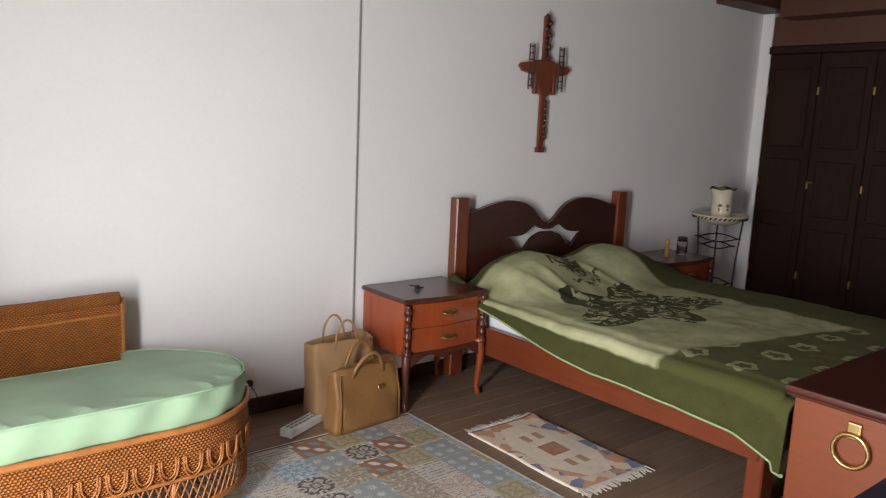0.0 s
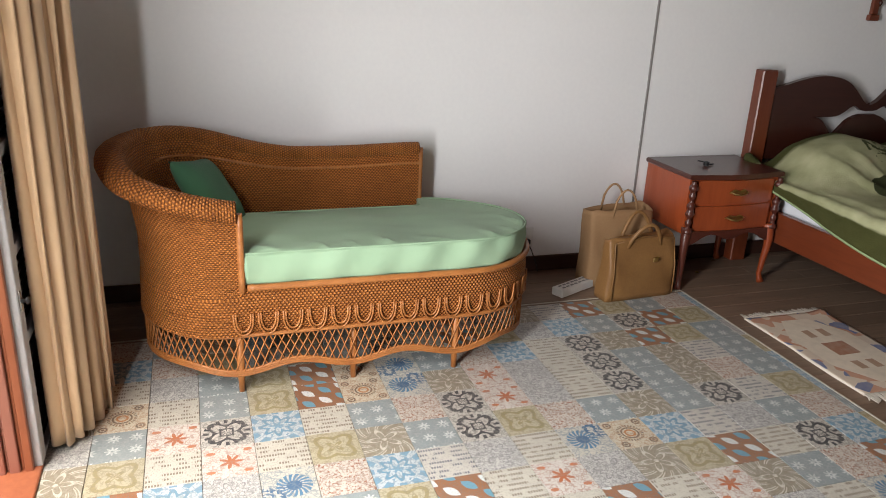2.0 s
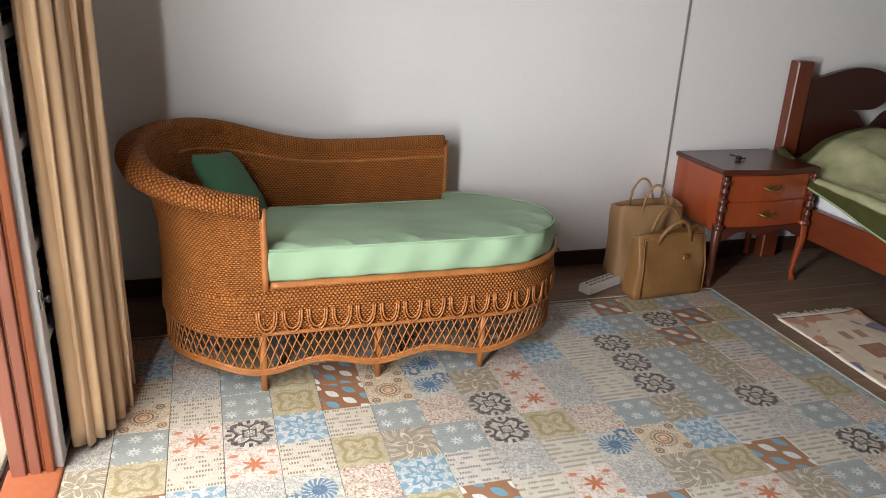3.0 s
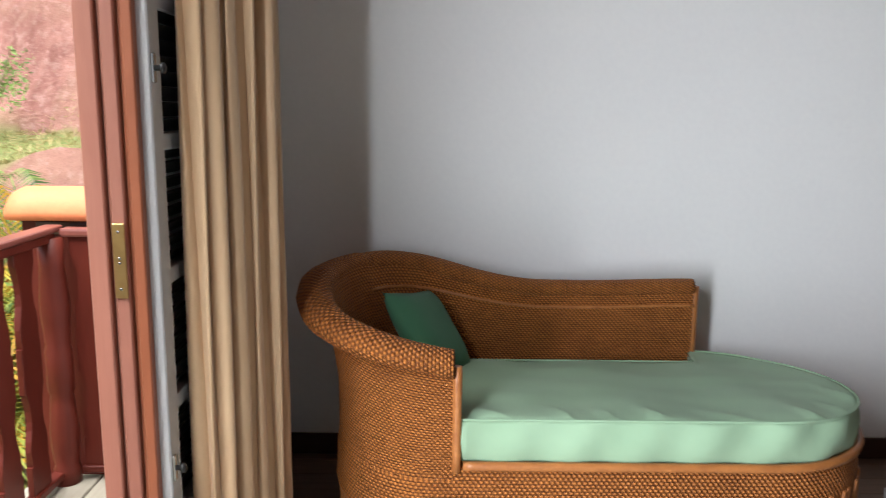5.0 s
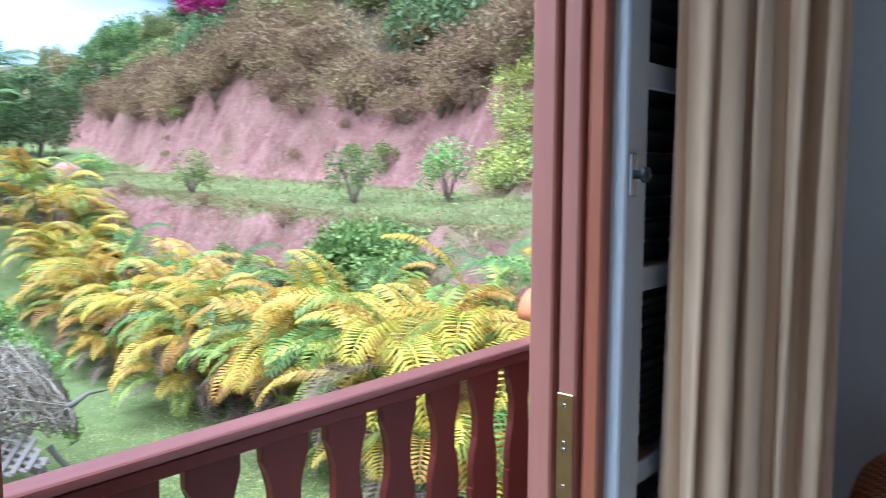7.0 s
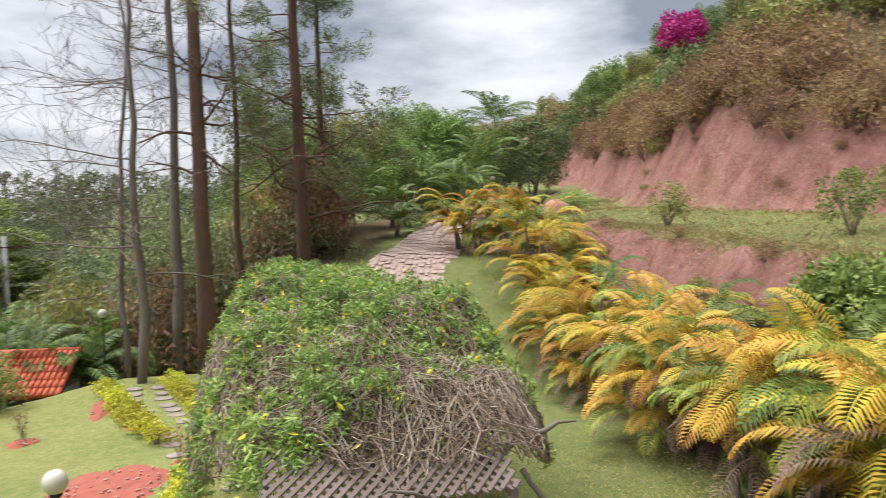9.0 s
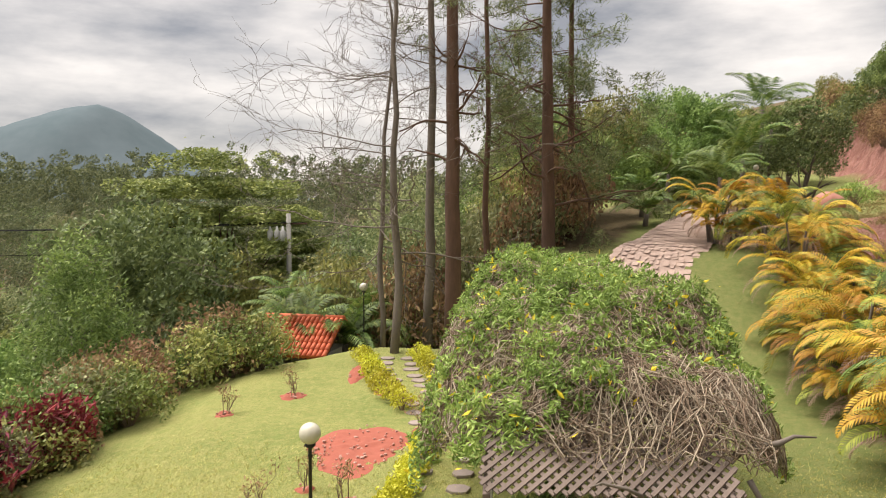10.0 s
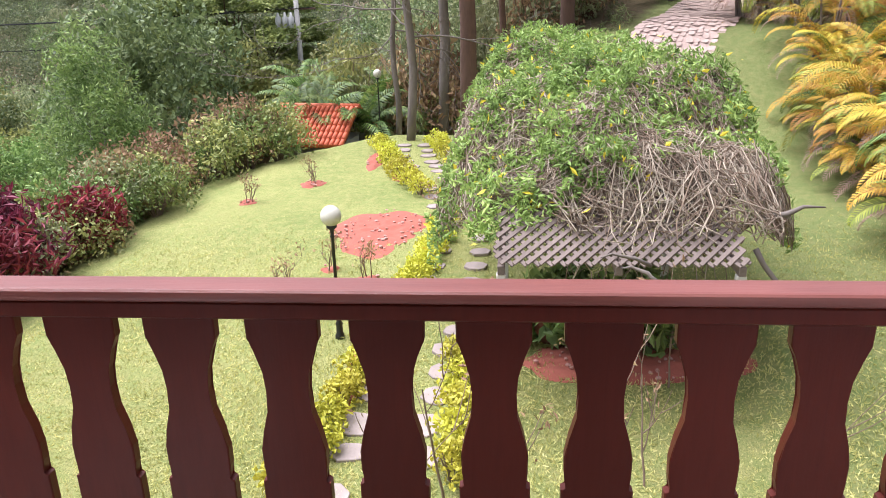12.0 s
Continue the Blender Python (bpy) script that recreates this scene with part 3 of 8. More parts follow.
    vs = uv_grid(bm, 120, 14, roll, 0.24, 0.24)
    for f in bm.faces:      # weave runs across the roll
        for l in f.loops:
            l[lay].uv = (l[lay].uv[1] * 1.0, l[lay].uv[0] / 0.24 * LEN)
    for ring in (vs[0], vs[-1]):
        c = bm.verts.new(sum((v.co for v in ring[:-1]), Vector()) / 14)
        for j in range(14):
            bm.faces.new((ring[j], ring[j + 1], c))
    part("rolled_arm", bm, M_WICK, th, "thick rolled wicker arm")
    bm = bmesh.new()
    tube(bm, [wallp(0, v / 6, 0.0) + Vector((0.008, -0.004, 0)) for v in range(7)], 0.013, 8)
    part("front_cane", bm, M_CANE, th)
    bm = bmesh.new()
    tube(bm, [wallp(1, v / 6, -0.010) + Vector((0.008, 0, 0)) for v in range(7)], 0.016, 8)
    part("back_cane", bm, M_CANE, th)
    bm = bmesh.new()
    tube(bm, [wallp(0.42 + 0.58 * i / 40, 0.80, -0.032) for i in range(41)], 0.006, 6)
    part("trim_cane", bm, M_CANE, th)
    # seat deck under the cushion
    bm = bmesh.new()
    bm.faces.new([bm.verts.new(plan(i / N) * 0.985 + Vector((0, 0, zs - 0.01))) for i in range(N)])
    part("seat_deck", bm, M_CANE, th)
    # cushion, a thing of its own on the seat
    cu = thing("seat_cushion", "mint-green cotton cushion on the wicker chaise", "cushion", (ox, oy, 0.425))
    def cush(u, v):
        p = plan(u)
        q2 = off(p, 0.0)
        xh = XL + 0.065
        ins = -0.004
        p = off(p, ins)
        # straight edge by the head wall
        p = off(p, -0.085 * smooth(xs_front + 0.03, xs_front - 0.06, p.x))
        if p.y > 0 and p.x < 1.06 - ox:
            p.y -= 0.13 * (1 - smooth(0.40, 0.62, p.x))
        wob = 0.006 * math.sin(u * 70 + 3 * math.sin(u * 23)) * math.sin(v * 3.1) + 0.004 * math.sin(u * 151 + 5 * v)
        rise = lambda y: 0.118 - 0.058 * min(1.0, max(0.0, (y + 0.39) / 0.70))
        if v < 0.5:
            k = v / 0.5
            bul = 0.010 * math.sin(k * math.pi)
            return off(p, bul + wob) + Vector((0, 0, 0.002 + (rise(p.y) - 0.002) * k))
        k = (v - 0.5) / 0.5
        pc = Vector((min(max(p.x, -0.55), 0.5), 0.0, 0))
        q3 = p.lerp(pc, 1 - (1 - k) ** 1.0)
        rip = 0.004 * math.sin(q3.x * 17 + 2 * q3.y) + 0.007 * noise.noise(Vector((q3.x * 5, q3.y * 9, 2.0))) + 0.013 * max(0, math.sin(q3.x * 37 + 14 * q3.y + 2 * math.sin(q3.x * 9))) ** 3 * (1 - smooth(0.05, 0.4, k)) * (1 if q3.y < 0 else 0)
        return q3 + Vector((0, 0, rise(q3.y) + 0.004 * smooth(0, 0.12, k) + rip * (1 if k > 0.02 else 0)))
    bm = bmesh.new()
    vs = grid(bm, 220, 36, cush)
    bm.faces.new([vs[i][0] for i in range(220)][::-1])
    bmesh.ops.remove_doubles(bm, verts=bm.verts, dist=0.0008)
    part("cover", bm, M_CUSHION, cu)
    bm = bmesh.new()
    tube(bm, [cush(i / 200, 0.5) + Vector((0, 0, 0.002)) for i in range(200)], 0.004, 6, closed=True)
    part("piping", bm, M_CUSHION, cu)
    # throw pillow leaning in the head corner
    pl = thing("throw_pillow", "dark green square throw pillow leaning on the wicker back", "pillow", (0.11, 3.20, 0.505))
    bm = bmesh.new()
    S = 0.158
    def pil(sg):
        def fn(u, v):
            x, y = (u - 0.5) * 2, (v - 0.5) * 2
            t = 0.055 * (max(0, 1 - x ** 4) * max(0, 1 - y ** 4)) ** 0.6
            pin = 1 - 0.06 * (1 - abs(x * y))
            return Vector((x * S * pin, y * S * pin, sg * t))
        return fn
    grid(bm, 18, 18, pil(1))
    grid(bm, 18, 18, pil(-1))
    bmesh.ops.remove_doubles(bm, verts=bm.verts, dist=0.001)
    bmesh.ops.transform(bm, matrix=pose(0, 0, 0.115, 52, 10, 62), verts=bm.verts)
    part("cover", bm, M_PILLOW, pl)


chaise()

# ---------- patterned floor ----------
TS, TX0, TY0 = 0.17, -0.148, 2.639      # tile size and one grid corner


def tile_mat(name, base, inks, kind):
    """A printed tile: motif in polar or square coordinates of the tile itself."""
    m, nt, b = nodes_of("tile_" + name, 0.42, 0.0, 0.25)
    co = coords(nt)
    sp = nt.nodes.new("ShaderNodeSeparateXYZ")
    nt.links.new(co, sp.inputs[0])
    M = lambda op, a, c=None, d=None: mathn(nt, op, a, c, d)
    x, y = M("DIVIDE", sp.outputs[0], TS), M("DIVIDE", sp.outputs[1], TS)
    ax, ay = M("ABSOLUTE", x), M("ABSOLUTE", y)
    r = M("SQRT", M("ADD", M("MULTIPLY", x, x), M("MULTIPLY", y, y)))
    an = M("ARCTAN2", y, x)
    wob = noisen(nt, co, 60, 3)
    info = nt.nodes.new("ShaderNodeObjectInfo").outputs["Random"]
    cosn = lambda n, off=0.0: M("COSINE", M("ADD", M("MULTIPLY", an, float(n)), off))
    less = lambda a, c: M("LESS_THAN", a, c)
    more = lambda a, c: M("GREATER_THAN", a, c)
    band = lambda v, c, w: less(M("ABSOLUTE", M("SUBTRACT", v, c)), w)
    masks = []
    if kind == "medal":        # black and white medallion
        masks = [band(r, M("ADD", 0.33, M("MULTIPLY", cosn(4, math.pi), 0.10)), 0.045), M("MULTIPLY", band(r, 0.40, 0.06), more(cosn(16), 0.1)), band(M("MAXIMUM", ax, ay), 0.12, 0.02), M("MULTIPLY", less(r, 0.2), more(cosn(8), 0.7))]
    elif kind == "lace":
        masks = [less(M("ABSOLUTE", M("SUBTRACT", r, M("ADD", 0.27, M("MULTIPLY", cosn(8), 0.07)))), 0.05), less(r, M("ADD", 0.10, M("MULTIPLY", cosn(6), 0.04))), M("MULTIPLY", more(r, 0.44), more(cosn(12), -0.2)), M("MULTIPLY", less(r, 0.42), more(wob, 0.6))]
    elif kind == "leaf":
        x2, y2 = M("SUBTRACT", x, 0.03), M("SUBTRACT", y, -0.02)
        r2 = M("SQRT", M("ADD", M("MULTIPLY", x2, x2), M("MULTIPLY", y2, y2)))
        an2 = M("ARCTAN2", y2, x2)
        st = M("ADD", 0.155, M("MULTIPLY", M("COSINE", M("MULTIPLY", an2, 7.0)), 0.075))
        masks = [less(r2, st)]
        for cx, cy in ((-0.33, 0.30), (0.36, 0.33), (-0.34, -0.3), (0.33, -0.34)):
            e = M("ADD", M("POWER", M("DIVIDE", M("ABSOLUTE", M("SUBTRACT", x, cx)), 0.085), 2.0), M("POWER", M("DIVIDE", M("ABSOLUTE", M("SUBTRACT", y, cy)), 0.05), 2.0))
            masks.append(less(e, 1.0))
    elif kind == "scroll":
        masks = [band(M("SINE", M("ADD", M("MULTIPLY", r, 22.0), M("MULTIPLY", cosn(4), 1.9))), 0.75, 0.25)]
    elif kind == "daisy":
        fx, fy = M("SUBTRACT", M("FRACT", M("MULTIPLY", M("ADD", x, 0.52), 2.4)), 0.5), M("SUBTRACT", M("FRACT", M("MULTIPLY", M("ADD", y, 0.47), 2.4)), 0.5)
        rr = M("SQRT", M("ADD", M("MULTIPLY", fx, fx), M("MULTIPLY", fy, fy)))
        aa = M("ARCTAN2", fy, fx)
        masks = [M("MULTIPLY", less(rr, M("ADD", 0.24, M("MULTIPLY", M("COSINE", M("MULTIPLY", aa, 8.0)), 0.10))), more(rr, 0.06))]
    elif kind == "flower":
        masks = [M("MULTIPLY", less(r, M("ADD", 0.24, M("MULTIPLY", cosn(5), 0.13))), more(r, M("ADD", 0.18, M("MULTIPLY", cosn(5), 0.10)))), less(r, 0.05), M("MULTIPLY", more(r, 0.36), band(M("SINE", M("ADD", M("MULTIPLY", an, 14.0), M("MULTIPLY", r, 20.0))), 0.6, 0.3))]
    elif kind == "text":
        fy = M("FRACT", M("MULTIPLY", M("ADD", y, 0.5), 7.0))
        cell = M("FLOOR", M("MULTIPLY", M("ADD", y, 0.5), 7.0))
        n = nt.nodes.new("ShaderNodeTexNoise")
        cb = nt.nodes.new("ShaderNodeCombineXYZ")
        nt.links.new(M("MULTIPLY", x, 5.0), cb.inputs[0])
        nt.links.new(M("ADD", M("MULTIPLY", cell, 3.7), M("MULTIPLY", info, 40.0)), cb.inputs[1])
        nt.links.new(cb.outputs[0], n.inputs["Vector"])
        n.inputs["Scale"].default_value, n.inputs["Detail"].default_value = 1.0, 1
        stroke = more(M("SINE", M("MULTIPLY", x, 120.0)), -0.35)
        masks = [M("MULTIPLY", M("MULTIPLY", band(fy, 0.45, 0.22), more(n.outputs["Fac"], 0.47)), stroke)]
    elif kind == "branch":
        masks = [M("MULTIPLY", band(wob, 0.5, 0.022), 1.0), M("MULTIPLY", less(M("ABSOLUTE", M("SUBTRACT", r, M("ADD", 0.22, M("MULTIPLY", cosn(6, 1.0), 0.13)))), 0.02), 1.0)]
    elif kind == "berry":
        w2 = noisen(nt, co, 95, 2)
        masks = [more(w2, 0.585)]
    elif kind == "wave":
        p, q2 = M("MULTIPLY", M("ADD", x, y), 2.1), M("MULTIPLY", M("SUBTRACT", x, M("MULTIPLY", y, 0.8)), 1.7)
        fx, fy = M("ABSOLUTE", M("SUBTRACT", M("FRACT", M("ADD", p, 10.25)), 0.5)), M("ABSOLUTE", M("SUBTRACT", M("FRACT", M("ADD", q2, M("MULTIPLY", M("FLOOR", M("ADD", p, 10.25)), 0.5))), 0.5))
        lens = less(M("ADD", M("MULTIPLY", fx, 2.6), M("POWER", M("MULTIPLY", fy, 2.2), 2.0)), 0.78)
        odd = more(M("MODULO", M("FLOOR", M("ADD", p, 10.25)), 2.0), 0.5)
        masks = [M("MULTIPLY", lens, odd), M("MULTIPLY", lens, M("SUBTRACT", 1.0, odd))]
    elif kind == "rings":
        masks = [band(r, 0.10, 0.022), band(r, 0.18, 0.02), M("MULTIPLY", band(r, 0.26, 0.03), more(cosn(26), 0.0))]
        for cx, cy in ((-0.36, 0.34), (0.34, 0.36), (0.36, -0.33), (-0.3, -0.36)):
            e = M("SQRT", M("ADD", M("POWER", M("ABSOLUTE", M("SUBTRACT", x, cx)), 2.0), M("POWER", M("ABSOLUTE", M("SUBTRACT", y, cy)), 2.0)))
            masks += [band(e, 0.075, 0.02), less(e, 0.035)]
    elif kind == "peacock":
        x2, y2 = M("ADD", x, 0.08), M("SUBTRACT", y, 0.02)
        r2 = M("SQRT", M("ADD", M("MULTIPLY", x2, x2), M("MULTIPLY", y2, y2)))
        a2 = M("ARCTAN2", y2, x2)
        masks = [M("MULTIPLY", less(r2, 0.33), more(M("SINE", M("ADD", M("MULTIPLY", a2, 17.0), M("MULTIPLY", r2, 25.0))), -0.3)), less(r2, 0.14), M("MULTIPLY", M("MULTIPLY", more(x, 0.1), more(y, 0.0)), more(wob, 0.5))]
    col = mixn(nt, rampn(nt, noisen(nt, co, 25, 4), 0.3, 0.75), base, tuple(c * 0.86 for c in base))
    for i, k in enumerate(masks):
        ink = inks[min(i, len(inks) - 1)]
        col = mixn(nt, k, col, ink)
    vo = nt.nodes.new("ShaderNodeTexVoronoi")
    vo.feature = "DISTANCE_TO_EDGE"
    vo.inputs["Scale"].default_value = 78
    nt.links.new(co, vo.inputs["Vector"])
    fine = M("MULTIPLY", less(vo.outputs["Distance"], 0.10), more(noisen(nt, co, 34, 2), 0.46))
    if kind not in ("text", "wave"):
        col = mixn(nt, M("MULTIPLY", fine, 0.6), col, tuple(0.45 * a + 0.25 * c for a, c in zip(inks[0], base)))
    col = mixn(nt, M("MULTIPLY", more(noisen(nt, co, 150, 3, 0.7), 0.56), 0.35), col, tuple(0.6 * a + 0.1 * c for a, c in zip(inks[0], base)))
    wear = rampn(nt, noisen(nt, nt.nodes.new("ShaderNodeNewGeometry").outputs["Position"], 3.0, 5), 0.45, 0.8)
    col = mixn(nt, M("MULTIPLY", wear, 0.25), col, (0.30, 0.28, 0.25))
    nt.links.new(col, b.inputs["Base Color"])
    nt.links.new(M("ADD", 0.32, M("MULTIPLY", wear, 0.25)), b.inputs["Roughness"])
    bumpn(nt, b, wob, 0.06, 0.002)
    return m


CREAM, IVORY, GREYB, BEIGE, TAUPE = (0.50, 0.47, 0.40), (0.54, 0.51, 0.45), (0.26, 0.30, 0.30), (0.46, 0.41, 0.29), (0.27, 0.23, 0.165)
TILES = {
    "B": tile_mat("medallion", IVORY, [(0.05, 0.05, 0.055)], "medal"),
    "L": tile_mat("blue_lace", (0.50, 0.54, 0.55), [(0.14, 0.27, 0.36), (0.18, 0.31, 0.40)], "lace"),
    "M": tile_mat("maple", (0.62, 0.58, 0.52), [(0.42, 0.13, 0.05), (0.50, 0.17, 0.07)], "leaf"),
    "S": tile_mat("scroll", BEIGE, [(0.30, 0.25, 0.13)], "scroll"),
    "G": tile_mat("grey_daisy", GREYB, [(0.56, 0.58, 0.56)], "daisy"),
    "F": tile_mat("taupe_flower", TAUPE, [(0.56, 0.52, 0.44)], "flower"),
    "D": tile_mat("words", (0.55, 0.52, 0.44), [(0.20, 0.16, 0.12)], "text"),
    "N": tile_mat("newsprint", IVORY, [(0.12, 0.13, 0.16)], "text"),
    "V": tile_mat("grey_branch", (0.55, 0.54, 0.50), [(0.24, 0.23, 0.23)], "branch"),
    "R": tile_mat("russet_berry", (0.58, 0.53, 0.46), [(0.30, 0.13, 0.08)], "berry"),
    "W": tile_mat("brown_wave", (0.30, 0.14, 0.07), [(0.14, 0.30, 0.38), (0.62, 0.64, 0.62)], "wave"),
    "C": tile_mat("orange_rings", (0.58, 0.52, 0.40), [(0.45, 0.18, 0.06), (0.16, 0.12, 0.09)], "rings"),
    "P": tile_mat("blue_fan", (0.55, 0.52, 0.44), [(0.07, 0.19, 0.31), (0.05, 0.12, 0.22)], "peacock"),
}
tile_mesh = {}
for k, m in TILES.items():
    bm = bmesh.new()
    box(bm, -TS / 2 + 0.0011, TS / 2 - 0.0011, -TS / 2 + 0.0011, TS / 2 - 0.0011, -0.004, 0.0, 0.0007)
    tile_mesh[k] = mesh_of("tile", bm, m)
vinyl = tagged(new("patterned_floor"), "patchwork patterned tile flooring in blue, grey and russet", "floor", kind="structure")
bm = bmesh.new()
box(bm, WX + 0.001, 2.437, SY, 3.163, -0.020, -0.0042)
part("grout", bm, plain("grey_grout", (0.19, 0.17, 0.14), (0.13, 0.115, 0.095), 0.85), vinyl)
# known rows of the print, from the far edge towards the walker, first letter at grid column -2
ROWS_T = {3: "VRGCLSVDGMBFNWSGRL", 2: "GLRSVFGBDWSVLGBWSG", 1: "RDVGSWCPGRLDBFWSGV", 0: "FCDGSWCPFMVDBGFNGS", -1: "VGMBLDGRBMVDBGFRGL", -2: "FSDMDSFGBSRGFGBNSL", -3: "VWLVPRLNVDPCLNVGRG", -4: "NSBFCGSWDMVFSWDBLS", -5: "DGVLMDRSFDWDMFGRWC", -6: "PNSCGBVDMLSRCVDPBF", -7: "LVFDWGMSBRPNLSGFDV", -8: "SBRGLDCVWFMGDBSNVL"}
rt = random.Random(11)
x_first = TX0 - 2 * TS
for row in range(3, -20, -1):
    line = ROWS_T.get(row) or "".join(rt.choice("BLMSGFDNVRWCP") for _ in range(18))
    y1 = TY0 + row * TS
    for c in range(18):
        x0 = x_first + c * TS
        xa, xb = max(x0, WX + 0.001), min(x0 + TS, 2.437)
        ya, yb = y1 - TS * (1 if row <= 3 else 0), y1
        if row == 3:
            ya, yb = y1, 3.163
            ya = TY0 + 3 * TS - TS
            yb = TY0 + 3 * TS
        if xb - xa < 0.02:
            continue
        ob = new("tile", tile_mesh[line[c]])
        ob.parent = vinyl
        ob.location = ((xa + xb) / 2, (ya + yb) / 2, 0.0)
        ob.scale = ((xb - xa) / TS, 1, 1)
        ob.rotation_euler = (0, 0, math.pi * rt.randint(0, 1))
bm = bmesh.new()
box(bm, 2.4375, 2.446, SY, 3.171, -0.02, 0.0015, 0.001)
box(bm, WX + 0.02, 2.4372, 3.1635, 3.171, -0.02, 0.0015, 0.001)
part("edge_strip", bm, plain("pale_edge", (0.5, 0.47, 0.4), (0.4, 0.37, 0.3), 0.6), vinyl)
# old boards
boards = tagged(new("board_floor"), "old dark brown wide wooden floor boards", "floor", kind="structure")
rb = random.Random(5)
y = SY
i = 0
while y < NY - 0.02:
    w = min(0.118, NY - 0.001 - y)
    cuts = [2.4475 if y + w < 3.172 else WX + 0.002]
    xx = cuts[0] + rb.uniform(0.7, 2.4)
    while xx < EX + 0.5:
        cuts.append(xx)
        xx += rb.uniform(1.5, 2.6)
    cuts.append(EX + 0.55)
    for a, c in zip(cuts, cuts[1:]):
        bm = bmesh.new()
        box(bm, a + 0.001, c - 0.001, y + 0.0012, y + w - 0.0012, -0.02, -0.0005 - rb.uniform(0, 0.001), 0.0012)
        part("board", bm, M_FLOORWOOD, boards)
    y += w

# ---------- bed ----------
def bed():
    th = thing("double_bed", "mahogany double bed with carved wavy headboard, unmade blanket", "bed", (3.80, 2.5, 0))
    X0, X1, Y0, Y1 = 3.0 - 3.8, 4.62 - 3.8, 1.50 - 2.5, 3.585 - 2.5
    for xa, xb in ((X0 + 0.01, X0 + 0.11), (X1 - 0.11, X1 - 0.01)):
        bm = bmesh.new()
        box(bm, xa, xb, Y1 - 0.075, Y1 - 0.005, 0, 1.095, 0.006)
        part("head_post", bm, M_MAHOG, th)
        bm = bmesh.new()
        box(bm, xa, xb, Y0, Y0 + 0.075, 0, 0.40, 0.006)
        part("leg", bm, M_MAHOG, th)
    for xa in (X0, X1 - 0.035):
        bm = bmesh.new()
        box(bm, xa, xa + 0.035, Y0 + 0.02, Y1 - 0.08, 0.222, 0.385, 0.004)
        part("side_rail", bm, M_MAHOG_Y, th)
    bm = bmesh.new()
    box(bm, X0 + 0.115, X1 - 0.115, Y0 + 0.01, Y0 + 0.045, 0.222, 0.385, 0.004)
    part("foot_rail", bm, M_MAHOG, th)
    # wavy headboard crest with a scooped middle
    n = 48
    W = X1 - X0 - 0.225
    top = lambda f: 1.0 + 0.065 * math.sin(math.pi * min(1, max(0, (1 - abs(f)) / 0.98))) ** 1.4 + 0.02 * (abs(f) > 2) - 0.10 * math.exp(-(f / 0.17) ** 2) - 0.0
    low = lambda f: 0.835 + 0.065 * math.exp(-((abs(f) - 0.17) / 0.09) ** 2) + 0.03 * math.exp(-(f / 0.08) ** 2)
    o = [(-W / 2 + W * i / n, top(-1 + 2 * i / n)) for i in range(n + 1)] + [(W / 2 - W * i / n, low(1 - 2 * i / n) if abs(1 - 2 * i / n) > 0.001 else low(0)) for i in range(n + 1)]
    bm = bmesh.new()
    prism(bm, o, Matrix(((1, 0, 0, (X0 + X1) / 2), (0, 0, 1, Y1 - 0.06), (0, 1, 0, 0), (0, 0, 0, 1))), 0.032, 0.003)
    part("headboard_crest", bm, M_DARKWOOD, th, "dark carved wavy headboard crest")
    o = [(-W / 2, 0.60), (W / 2, 0.60)] + [(W / 2 - W * i / n, 0.835 - 0.11 * math.exp(-(abs(abs(1 - 2 * i / n) - 0.33) / 0.10) ** 2) + (0.012 if abs(1 - 2 * i / n) < 0.12 else 0)) for i in range(n + 1)]
    bm = bmesh.new()
    prism(bm, o, Matrix(((1, 0, 0, (X0 + X1) / 2), (0, 0, 1, Y1 - 0.058), (0, 1, 0, 0), (0, 0, 0, 1))), 0.028, 0.003)
    part("headboard_panel", bm, M_DARKWOOD, th)
    bm = bmesh.new()
    box(bm, X0 + 0.036, X1 - 0.036, Y0 + 0.05, Y1 - 0.08, 0.30, 0.36)
    part("slat_base", bm, M_MAHOG, th)
    ma = thing("mattress", "mattress in a white cotton sheet on the bed", "mattress", (3.81, 2.52, 0.36))
    bm = bmesh.new()
    box(bm, -0.765, 0.765, -0.95, 0.95, 0.0, 0.185, 0.05, 4)
    for f in bm.faces:
        f.smooth = True
    part("sheet", bm, M_SHEET, ma)


bed()


